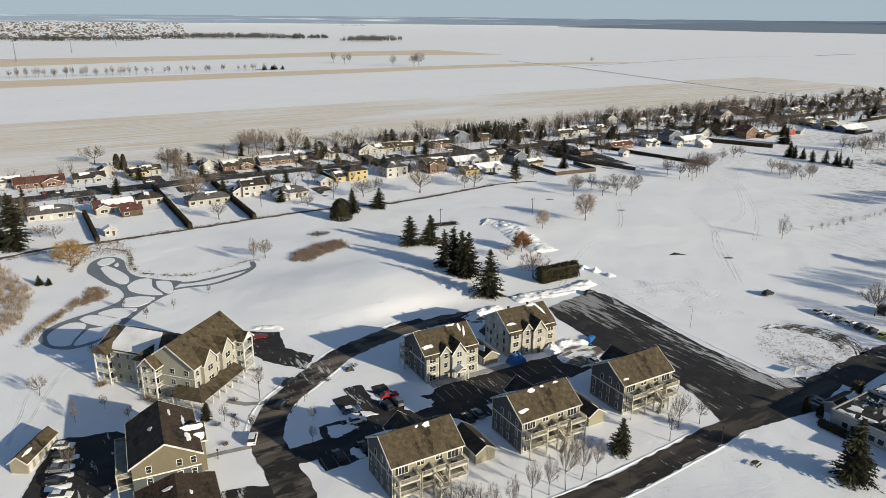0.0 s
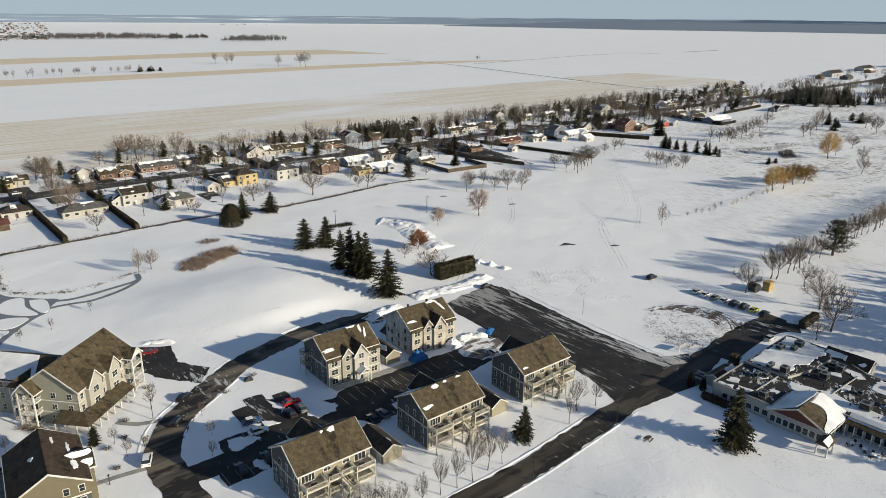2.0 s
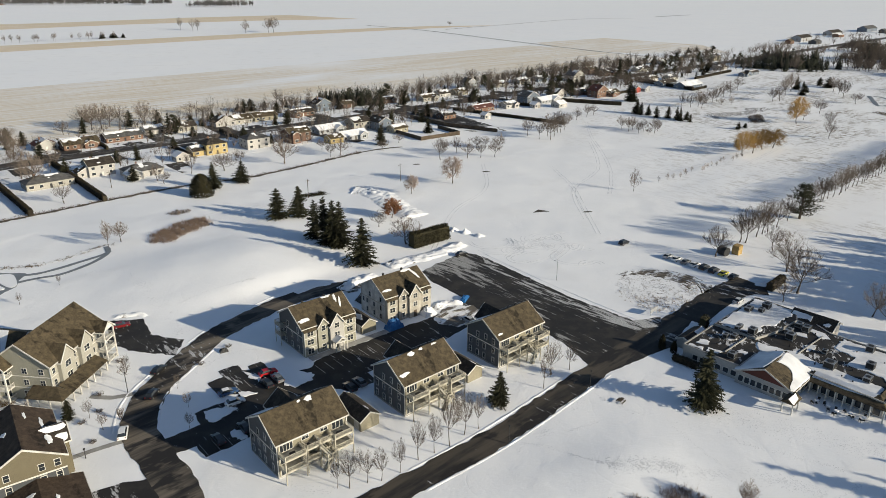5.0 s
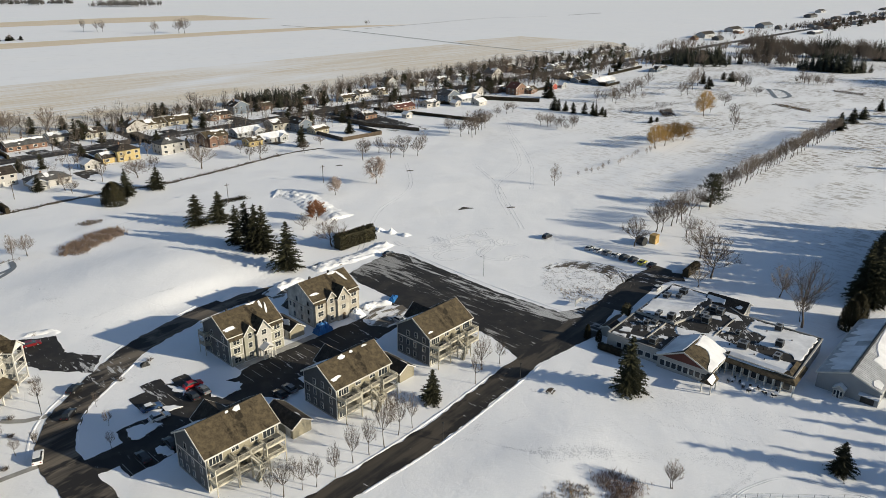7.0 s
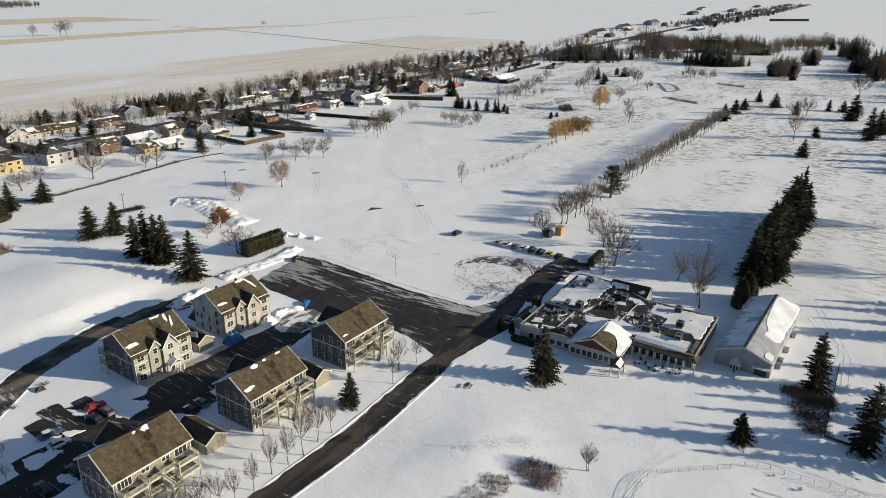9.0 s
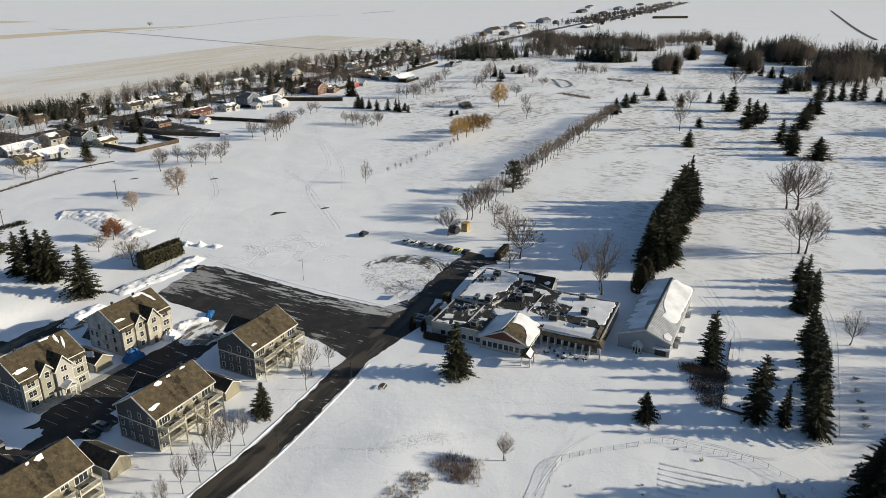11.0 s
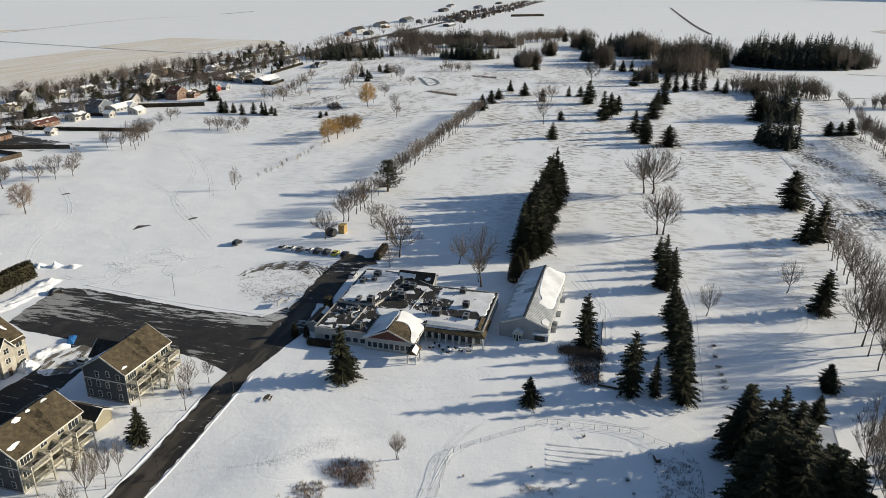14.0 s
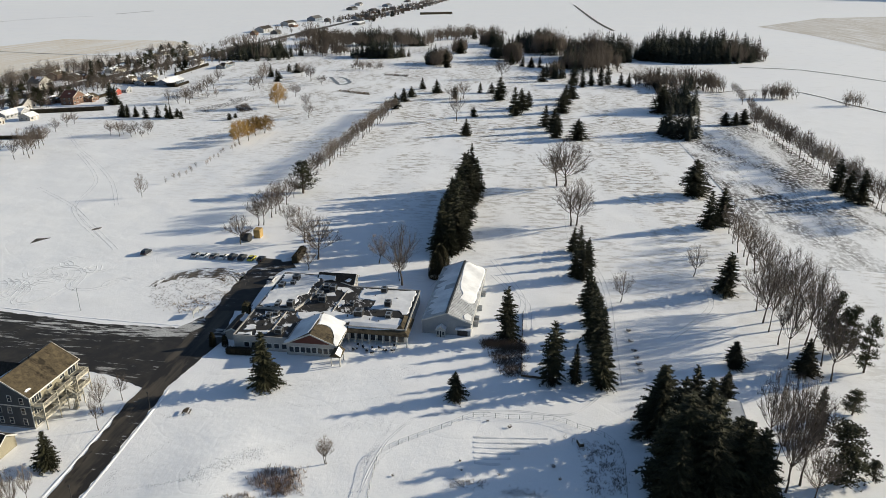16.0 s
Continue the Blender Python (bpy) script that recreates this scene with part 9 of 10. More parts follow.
def tree_crowd(name, n, s0, s1, w0, w1, h0, h1, label, material=TWIG, fat=1.25):
    """Uncounted garden trees between the houses, one mesh."""
    rng = random.Random(n + int(s0))
    shape, made, tries = Shape(), 0, 0
    while made < n and tries < n * 30:
        tries += 1
        s, w = rng.uniform(s0, s1), rng.uniform(w0, w1)
        x, y = site(s, w)
        if any((x - px) ** 2 + (y - py) ** 2 < r * r for px, py, r in PLOTS) or abs(w - 396) < 6:
            continue
        h = rng.uniform(h0, h1)
        sketch_tree(shape, rng, x, y, h, h * rng.uniform(0.32, 0.45), 0.0, 22, fat)
        made += 1
    tagged(shape.link(name, material), label, "trees", kind="stuff")


tree_crowd("garden_trees", 230, -40, 300, 345, 452, 5, 12, "leafless garden trees among the houses")
tree_crowd("garden_trees", 420, 240, 620, 345, 456, 6, 13, "leafless garden trees among the houses")
tree_crowd("garden_trees", 200, 560, 900, 335, 470, 8, 15, "leafless trees at the village end")
tree_crowd("hamlet_trees", 520, 1560, 3300, 345, 440, 8, 15, "dark leafless trees round the far hamlet", FAR_WOOD, 3.0)
tree_crowd("garden_trees", 90, 900, 1080, 345, 432, 9, 16, "leafless trees along the far street")
tree_crowd("farm_trees", 60, 1180, 1560, 405, 480, 7, 13, "leafless trees round the far farms")
village_trees(40, SPRUCES, 1560, 2600, 345, 440, 8, 14, "dark spruce in the far hamlet", "far hamlet spruces")
tree_crowd("garden_trees", 230, 340, 880, 350, 456, 9, 16, "tall leafless trees in the far gardens")
tree_crowd("back_row_trees", 150, 150, 640, 440, 458, 9, 16, "leafless trees behind the village gardens")
village_trees(104, SPRUCES, 40, 780, 350, 462, 5, 11, "dark garden spruce in the village", "village garden trees")
village_trees(34, PINES, 330, 900, 350, 462, 8, 14, "dark pine in the far village gardens", "village garden trees")
village_trees(90, SHRUBS, -20, 620, 350, 455, 1.4, 2.6, "leafless garden shrub in the snow", "village garden shrubs")

# ---- hedges and dark fences of the gardens ----
for a, b, w, h, label in (
        ((-166.5, 314), (-141, 273), 1.6, 2.4, "dark clipped hedge between two gardens"), ((-154, 364.5), (-109.5, 292), 2.0, 3.0, "tall dark clipped hedge between two gardens"),
        ((-127.5, 379), (-85.5, 308), 2.0, 3.0, "tall dark clipped hedge between two gardens"), ((34.9, 231.5), (49.3, 239.5), 4.4, 5.6, "large clipped cedar hedge in the snow"),
        ((139, 175), (148, 181), 2.4, 2.6, "dark hedge beside the clubhouse drive"), ((-73, 408), (-60, 385), 1.4, 2.0, "dark hedge between gardens"),
        ((-52, 452), (-40, 428), 1.4, 2.0, "dark hedge between gardens"), ((-120, 432), (-108, 410), 1.4, 2.0, "dark hedge beside a driveway"),
        ((196, 533), (241, 506), 2.2, 3.0, "long dark hedge round a garden"), ((314.6, 634), (338, 570), 2.4, 3.4, "long dark hedge beside a yard"),
        ((152, 525), (176, 508), 1.6, 2.4, "dark hedge between gardens"), ((108, 505), (170, 440), 1.6, 2.2, "long dark hedge along a lane"), ((590, 235), (628, 255), 4, 6, "tall dark hedge at the course edge"),
        ((338, 570), (360, 586), 1.6, 2.0, "dark hedge at the yard end"), ((262, 560), (300, 585), 1.6, 2.2, "dark hedge along gardens"), ((380, 640), (450, 690), 2, 2.6, "dark hedge along gardens")):
    hedge(a, b, w, h, label, material=CEDAR if w > 4 else None, density=9 if w < 4 else 12)


def board_fence(points, h, label):
    ob = thing("board_fence", 0, 0, 0, 0, label, "fence")
    for a, b in zip(points, points[1:]):
        a, b = Vector((*a, 0)), Vector((*b, 0))
        n = max(1, int((b - a).length / 2.5))
        for k in range(n):
            p, q = a.lerp(b, k / n), a.lerp(b, (k + 1) / n)
            Shape().plank(p + Vector((0, 0, h / 2)), q + Vector((0, 0, h / 2)), 0.06, h).link("panel", WOOD, ob)
            Shape().box(p.x - 0.07, p.x + 0.07, p.y - 0.07, p.y + 0.07, -0.2, h + 0.1).link("post", WOOD, ob)
    return ob


board_fence([(52.5, 435), (67.6, 406), (94, 419), (84, 440)], 2.4, "dark brown board fence round a garden")
board_fence([(72, 478), (91, 446), (119, 422)], 2.4, "long dark board fence beside a lane")
patch("lane", [(76, 480), (96, 450), (121, 424), (127, 428), (104, 456), (86, 484)], ASPHALT_SNOWY, 0.06, "dark lane between garden fences", "road")

# ---- reeds, thickets ----
thicket("reed_bed", [(-164, 244), (-146, 227), (-136, 217), (-127, 191), (-130, 180), (-150, 178), (-175, 205), (-178, 240)], 2400, 3.2, REED, "tall brown thicket on the pond bank")
thicket("reed_bed", [(-118.4, 178.2), (-121.1, 188.9), (-119.7, 200.8), (-119.8, 212.1), (-119.6, 223.5), (-112.1, 219.4), (-111.7, 211.3), (-116.7, 206.4), (-118.2, 196.4), (-118.7, 185.7), (-117.1, 178.2)], 900, 1.3, REED, "tan dry reeds along the pond shore")
thicket("reed_bed", [(-149, 265), (-133, 275), (-121, 262), (-124, 256), (-132, 257), (-137, 245), (-141, 250)], 420, 1.0, REED, "tan dry reeds along the pond shore")
thicket("brush_patch", [(-56, 247), (-50, 247), (-38, 267), (-42, 275), (-50, 267), (-57, 256)], 1500, 1.8, BRUSH, "low patch of brown brush in the snow", "shrubs")
thicket("brush_patch", [(-57, 284), (-53, 289), (-48, 288), (-51, 282)], 220, 1.0, TWIG, "small patch of bare brush", "shrubs")
thicket("brush_patch", [(61, 96.5), (67, 95), (70.5, 91), (66, 86), (62, 90)], 420, 1.3, BRUSH, "brown brush on the bunker edge", "shrubs")
thicket("brush_patch", [(135.7, 94), (142, 86), (138, 83.5), (133, 92)], 1100, 1.4, BRUSH, "reddish-brown dry brush in a planting bed", "shrubs")
thicket("brush_patch", [(133, 92), (138, 83.5), (127, 76.6), (124.4, 79.6), (129.5, 87)], 900, 1.0, TWIG, "dark low brush in a planting bed", "shrubs")
thicket("dry_weeds", [(113.0, 55.9), (116.7, 48.1), (109.1, 41.7), (103.8, 38.8), (99.6, 44.0), (109.0, 49.9)], 420, 0.6, TWIG, "dry weeds poking through the snow", "weeds")
thicket("dry_weeds", [(85.6, 67.0), (90.4, 61.6), (90.0, 60.7), (85.3, 65.7)], 110, 0.4, TWIG, "dry weeds poking through the snow", "weeds")
thicket("dry_weeds", [(90.9, 57.0), (94.6, 51.0), (93.6, 50.8), (89.8, 56.8)], 110, 0.4, TWIG, "dry weeds poking through the snow", "weeds")
planter = thing("planter_box", 112.3, 52.8, ground_height(112.3, 52.8), 50, "small dark planter box with snow on top", "planter")
Shape().box(-0.9, 0.9, -0.5, 0.5, 0, 0.75).link("box", WOOD, planter)
Shape().box(-0.82, 0.82, -0.42, 0.42, 0.75, 0.85).link("snow_cap", ROOF_SNOW, planter)
for x, y, h in ((102.4, 53.4, 1.0), (93.7, 60.4, 0.5), (90.1, 66.9, 0.5), (107.9, 67.4, 0.9), (80.4, 76.2, 0.6), (106.7, 72.4, 0.6), (100, 50.5, 0.7), (92.2, 68.8, 0.6)):
    plant(SHRUBS, x, y, h, h * 0.6, "small dead plant in the snowed-in garden", "garden plants")
thicket("dry_weeds", [(92, 178), (95, 169), (103, 166), (121, 183), (118, 192), (112, 176)], 300, 0.6, REED, "dry weeds round the turning circle", "weeds")
for s0, s1, w0, w1, n in ((300, 350, -140, -100, 900), (360, 440, -145, -100, 1300), (300, 470, -150, -95, 700)):
    thicket("dry_weeds", [site(s0, w0), site(s1, w0), site(s1, w1), site(s0, w1)], n, 0.5, TWIG, "dark weeds over rough snowy ground", "weeds")
thicket("reed_bed", [(415.1, 449.3), (417.5, 410.9), (426.8, 423.4), (422.2, 452.7)], 900, 0.9, REED, "brown reeds along a frozen ditch", "reeds")
ribbon("ice_loop", [(473.9, 521.0), (457.9, 497.6), (443.6, 475.9), (453.4, 475.9), (464.9, 485.2), (478.5, 508.5), (476.3, 518.4)], 3.4, ICE, 0.10, "narrow loop of dark ice in the snow", "pond", drape=True, ragged=0.2)
thicket("brush_patch", [(284.8, 462.0), (317.8, 468.0), (332.5, 482.5), (346.9, 480.6), (344.6, 470.0), (312.5, 452.7), (281.3, 444.7)], 900, 0.8, TWIG, "thin brush over rough snowy ground", "shrubs")
thicket("brush_patch", [(312.4, 448.9), (324.7, 452.4), (309.6, 425.6), (298.5, 424.8)], 700, 1.6, TWIG, "low bare bushes on the fairway", "shrubs")
thicket("brush_patch", [(526.7, 500.2), (536.5, 475.4), (525.5, 465.3), (518.2, 490.2)], 600, 1.0, TWIG, "dark brush along a frozen ditch", "shrubs")
thicket("dry_weeds", [(106 + 14 * math.cos(0.5 * k), 182.5 + 13 * math.sin(0.5 * k)) for k in range(12)], 800, 0.35, TWIG, "dry grass inside the turning circle", "weeds")
thicket("dry_weeds", [(-2, 298), (8, 302), (6, 306), (-4, 301)], 500, 0.9, CEDAR, "low dark juniper patch in the snow", "shrubs")
thicket("dry_weeds", [(-165, 250), (-118, 286), (-86, 308), (-55, 327), (-28, 336), (0, 356), (30, 381), (29, 384), (0, 360), (-29, 339), (-56, 330), (-87, 311), (-119, 289), (-166, 253)], 1600, 0.8, TWIG, "thin brush along the ditch", "weeds")
thicket("dry_weeds", [(44, 92), (57, 96), (60, 92), (52, 90)], 260, 0.8, REED, "tan grass on the bunker edge", "weeds")
patch("ditch_water", [(47, 93.5), (53, 92.5), (57, 89.5), (53.5, 87.5), (46.5, 91)], ICE, 0.06, "small dark frozen pool", "pond")
patch("juniper_patch", [(90, 262), (94, 266), (98, 263), (93, 260)], SOIL, 0.12, "dark bare patch in the snow", "ground", "")
for x, y in ((113.5, 260), (56, 350), (-4, 300), (88, 330)):
    patch("bare_patch", shore([(x - 2.2, y - 0.5), (x + 0.2, y - 0.9), (x + 2.0, y - 0.3), (x + 0.8, y + 0.7), (x - 1.2, y + 0.6)], 0.7), SOIL, 0.10 + ground_height(x, y), "small dark bare patch in the snow", "ground", "", 0.16)

def reed_line(points, width, n, h, label):
    """A ragged narrow growth of dry stems along a line."""
    line = smooth_line(points, 3.0)
    left, right = [], []
    for i, p in enumerate(line):
        d = (line[min(i + 1, len(line) - 1)] - line[max(i - 1, 0)]).normalized()
        s = Vector((-d.y, d.x)) * width * 0.5 * (0.5 + rnd.random())
        left.append(tuple(p + s))
        right.append(tuple(p - s))
    thicket("reed_bank", left + right[::-1], n, h, REED, label, "reeds")


reed_line([(-134.9, 238.0), (-137.3, 248.0), (-137.9, 258.3), (-133.8, 263.3), (-125.8, 262.0), (-119.8, 254.3), (-116.1, 246.0), (-109.8, 238.6), (-100.2, 235.7), (-92.7, 235.9), (-84.5, 239.2), (-73.5, 249.1), (-69.2, 249.7)], 1.6, 520, 0.6, "thin line of dry reeds round the pond")
ribbon("pond_bank", [(-134.9, 238.0), (-137.3, 248.0), (-137.9, 258.3), (-133.8, 263.3), (-125.8, 262.0), (-119.8, 254.3), (-116.1, 246.0), (-109.8, 238.6), (-100.2, 235.7), (-92.7, 235.9), (-84.5, 239.2), (-73.5, 249.1), (-69.2, 249.7)], 1.2, SNOW_DIRTY, 0.07, "bare soil rim along the pond shore", "bank", drape=True, ragged=0.9, step=0.9)

# ---- snow banks ----
def snow_bank(points, width, height, label, seed, material=None, name="snow_bank"):
    """An uneven ploughed ridge of snow along a line."""
    rng = random.Random(seed)
    line = smooth_line(points, 0.6)
    n, across = len(line), 17
    verts, faces = [], []
    for i, p in enumerate(line):
        d = (line[min(i + 1, n - 1)] - line[max(i - 1, 0)]).normalized()
        s = Vector((-d.y, d.x))
        end = min(1.0, i / 3, (n - 1 - i) / 3)
        hh = height * end * (0.75 + 0.45 * noise.noise((p.x * 0.14, p.y * 0.14, seed)) + 0.08 * rng.random())
        for k in range(across):
            t = 2 * k / (across - 1) - 1
            q = p + s * t * width / 2 * (1 + 0.2 * noise.noise((p.x * 0.5, p.y * 0.5, t)))
            z = max(0.0, hh * (1 - t * t) * (1 + 0.8 * noise.noise((q.x * 0.45, q.y * 0.45, 4.0 + seed)) + 0.65 * noise.noise((q.x * 1.1, q.y * 1.1, 8.0)) + 0.4 * noise.noise((q.x * 2.6, q.y * 2.6, 2.0)))) - (0.05 if abs(t) > 0.99 else 0)
            verts.append((q.x, q.y, z + ground_height(q.x, q.y)))
        if i:
            faces += [((i - 1) * across + k, (i - 1) * across + k + 1, i * across + k + 1, i * across + k) for k in range(across - 1)]
    return tagged(mesh_object(name, verts, [f[::-1] for f in faces], material or SNOW_CLEAN, smooth=True), label, "snow bank")


snow_bank([(24, 215), (32, 219.5), (38.2, 221.5), (45.6, 226), (53.7, 232.6)], 7.0, 0.9, "ploughed snow bank at the end of the lot", 1, SNOW_ROUGH)
for k, (x, y) in enumerate(((53.5, 247.5), (57.4, 243.6), (61.8, 239.0))):
    snow_bank([(x - 1.8, y - 1.0), (x, y), (x + 2.0, y + 0.8)], 3.6, 1.5, "lumpy snow heap in the field", 30 + k)
snow_bank([(19, 306), (23, 304), (30.3, 296), (36, 277), (42, 264)], 13.0, 0.95, "long heaped snow mound with soil showing", 3, SNOW_ROUGH)
snow_bank([(8, 199), (14, 206), (20, 209)], 4.6, 0.9, "ploughed snow bank behind the unfinished block", 4, SNOW_ROUGH)
snow_bank([(-6, 199), (-1, 203), (5, 205)], 3.0, 0.6, "ploughed snow bank beside the estate road", 5)
snow_bank([(138, 181), (142, 178.5)], 4.0, 1.5, "snow heap at the end of the club drive", 6)
snow_bank([(-47.5, 190), (-50, 192.0), (-57, 191.5)], 2.6, 0.55, "broken snow bank round the driveway", 7, SNOW_ROUGH)
snow_bank([(34, 181), (38, 184), (43, 183)], 3.4, 1.0, "grey snow heap on the building site", 8, SNOW_ROUGH)
for k, pts in enumerate(([(-43.8, 134), (-44.6, 142), (-43.6, 150), (-39.6, 160)], [(-35, 137), (-35.6, 143), (-34.6, 150), (-31, 158), (-26.5, 168)], [(-34, 172), (-29.4, 180), (-20.6, 190), (-11, 199)],
                         [(15.5, 110.9), (33, 121.0), (49.2, 131.9), (60, 139.6)], [(18, 104.6), (37.4, 115.2), (53.4, 126.0), (70, 137.6)], [(90, 163), (80, 180), (70, 199), (59, 222)])):
    snow_bank(pts, 0.7, 0.12, "low ploughed snow edge along the road", 20 + k)
# soil on the big mound
thicket("mound_weeds", [(19, 300), (24, 306), (28, 304), (24, 298)], 160, 0.8, TWIG, "dry stems on the snow mound", "weeds")

# ---- wheel and foot tracks ----
def track(shape, points, gauge=1.5, width=0.34, high=0.10, step=1.2):
    """Two pressed wheel marks: low ridges of pushed-up snow along a rounded line; gauge 0 makes one trail."""
    line = smooth_line(points, step)
    for side in ((-0.5, 0.5) if gauge else (0.0,)):
        prev = None
        for i, p in enumerate(line):
            d = (line[min(i + 1, len(line) - 1)] - line[max(i - 1, 0)]).normalized()
            s = Vector((-d.y, d.x))
            c = p + s * gauge * side
            wob = rnd.uniform(0.4, 1.2)
            row = []
            for t, h in ((-1, -0.04), (-0.25, high * wob), (0.3, high * 0.8 * wob), (1, -0.04)):
                q = c + s * t * width
                row.append((q.x, q.y, ground_height(q.x, q.y) + h))
            base = len(shape.v)
            shape.v += row
            if prev is not None:
                shape.f += [(prev + n, base + n, base + n + 1, prev + n + 1) for n in range(3)]
            prev = base


def footprints(name, bands, label):
    """Trodden snow: small uneven lumps and rims left by boots along rounded bands; each band: points, width, steps a metre."""
    rng = random.Random(len(bands) * 7)
    s = Shape()
    for points, wide, dense in bands:
        line = smooth_line(points, 0.8)
        for p, q in zip(line, line[1:]):
            d = q - p
            n = d.length * dense
            for _ in range(int(2.4 * n) + (rng.random() < 2.4 * n % 1)):
                c = p + d * rng.random() + Vector((-d.y, d.x)).normalized() * wide * 0.5 * max(-1.2, min(1.2, rng.gauss(0, 0.55)))
                z = ground_height(c.x, c.y)
                a, r, h = rng.uniform(0, 6.283), rng.uniform(0.09, 0.20), rng.uniform(0.012, 0.032)
                ring = [(c.x + r * (1.0 + 0.5 * (k % 2)) * math.cos(a + 1.2566 * k), c.y + r * math.sin(a + 1.2566 * k), z - 0.015) for k in range(5)]
                s.add(ring + [(c.x + rng.uniform(-0.06, 0.06), c.y + rng.uniform(-0.06, 0.06), z + h)], [(k, (k + 1) % 5, 5) for k in range(5)])
    tagged(s.link(name, SNOW_TRACK), label, "tracks", kind="stuff")


def tracks(name, lines, label, material=SNOW_TRACK, **how):
    s = Shape()
    for line in lines:
        track(s, line, **how)
    tagged(s.link(name, material), label, "tracks", kind="stuff")


tracks("vehicle_tracks", (
    [(188, 446), (173, 400), (163, 361), (150, 319), (133, 282)], [(124, 335), (121, 298), (113, 260), (107, 233)], [(174, 118), (167, 106), (163, 98), (150, 89)], [(154, 127), (175, 135), (195, 145), (221, 163)],
    [(185, 126), (173, 110), (164, 100), (154, 95)], [(245, 131), (217, 113), (203, 97), (185, 83), (159, 68), (139, 57)], [(220, 68), (197, 55), (169, 56)], [(167, 388), (147, 328), (120, 292), (109, 251)],
    [(40, 222), (58, 268), (80, 300), (90, 345)], [(595, 678), (339, 415), (216, 314)]), "long vehicle tracks pressed into the snow", high=0.035, width=0.28)
tracks("foot_tracks", (
    [(73, 78), (81, 82), (90, 85), (100, 84), (113, 71), (120, 60), (132, 58)],
    [(-99, 166), (-102, 155), (-98, 142), (-94, 130)], [(-96, 170), (-99, 163), (-94, 137)], [(-20, 291), (-34, 287), (-50, 267), (-55, 247)]), "trodden foot tracks in the snow", gauge=0.5, width=0.26, high=0.04, step=0.7)
footprints("trodden_snow", (
    ([(74.3, 119.2), (74.6, 113.6), (75.4, 108.9), (76.4, 104.7), (77.8, 101.2), (80.1, 98.1)], 0.7, 3.5),
    ([(54.4, 104.0), (59.2, 103.7), (64.9, 102.8), (70.5, 100.7), (76.5, 98.8), (80.2, 97.5), (84.3, 95.8), (88.7, 92.9), (92.0, 89.4)], 4.2, 15.0),
    ([(91.0, 87.1), (86.1, 85.5), (80.2, 83.2), (75.0, 80.8), (70.5, 78.3)], 1.8, 8.0), ([(89.8, 82.1), (84.6, 82.0), (79.3, 80.4), (74.9, 77.6)], 0.8, 3.0),
    ([(84.0, 118.4), (92.5, 114.5), (97.8, 109.2), (103.7, 105.8), (108.9, 101.4), (113, 97)], 7.5, 14.0), ([(83.1, 111.8), (87.1, 105.7), (92.9, 101.7), (100.6, 95.3)], 1.4, 3.0),
    ([(100.7, 90.9), (95.3, 89.0), (90.3, 87.3), (83.3, 84.7), (77.7, 82.5)], 1.2, 5.0), ([(59.3, 119.5), (52.7, 117.8), (47.8, 116.3)], 1.0, 3.0),
    ([(38.4, 111.7), (40.0, 114.6), (42.3, 114.6), (46.2, 112.0), (52.5, 106.3), (58, 103.5)], 1.0, 3.0), ([(64.7, 133.0), (58.9, 128.4), (50.3, 121.5), (44, 116)], 2.6, 6.0), ([(62, 131), (68, 122), (76, 116)], 1.2, 3.0),
    ([(30, 125), (36, 129), (42, 133)], 2.4, 4.0), ([(-30, 156), (-24, 164), (-14, 166)], 2.0, 3.0), ([(-44, 168), (-40, 172), (-36, 180)], 2.0, 4.0), ([(-10, 113), (-2, 108), (6, 112)], 3.0, 5.0), ([(-36, 178), (-41, 190), (-46, 200), (-52, 212), (-62, 222), (-72, 226)], 4.5, 7.0), ([(-40, 196), (-30, 203), (-18, 208)], 1.0, 3.0)), "snow trodden by many boots")
loops = []
for k in range(24):
    cx, cy, r, a0 = rnd.uniform(64, 96), rnd.uniform(203, 240), rnd.uniform(3.5, 8.5), rnd.uniform(0, 6.283)
    if cx < 66 + (222 - cy) * 0.45:
        continue
    loops.append([(cx + r * math.cos(a0 + 0.5 * q), cy + r * 0.9 * math.sin(a0 + 0.5 * q)) for q in range(rnd.randrange(4, 9))])
tracks("soil_tracks", [[(106 + r * math.cos(a0 + 0.3 * q), 182.5 + r * 0.93 * math.sin(a0 + 0.3 * q)) for q in range(n)] for r, a0, n in (
    (15.6, -0.6, 8), (14.6, -0.9, 9), (13.6, -0.5, 7), (12.4, -0.3, 7), (11.4, 0.1, 5), (15.0, 1.2, 4), (14.2, 0.3, 6), (13.0, 0.0, 6), (16.2, -0.2, 5), (10.2, -0.2, 5))], "churned soil tracks of the turning circle", SOIL, high=0.07, width=0.55)
tracks("garden_furrows", [[(100.3 - 1.32 * k, 71.4 - 1.0 * k), (105 - 1.9 * k, 65.3 - 0.4 * k), (109.8 - 2.62 * k, 59.1 + 0.62 * k)] for k in range(6)], "snow-filled garden furrows", gauge=0, width=0.5, high=0.16)
tracks("turning_tracks", loops + [[(75, 226), (82, 232), (90, 230), (90, 221), (82, 212)], [(66, 217), (76, 227), (93, 237)], [(73, 210), (81, 214), (89, 223)]], "looping tyre marks in the snow beside the lot", high=0.045, width=0.24)

for a, b in (((-81.7, 125.3), (-76.5, 127.2)), ((-81.2, 122.5), (-75.7, 123.8)), ((-80.2, 119.1), (-74.6, 121.0)), ((-78.5, 115.9), (-73.3, 117.6))):
    snow_bank([a, b], 2.4, 0.3, "low snow ridge between parked cars", int(-a[0]))

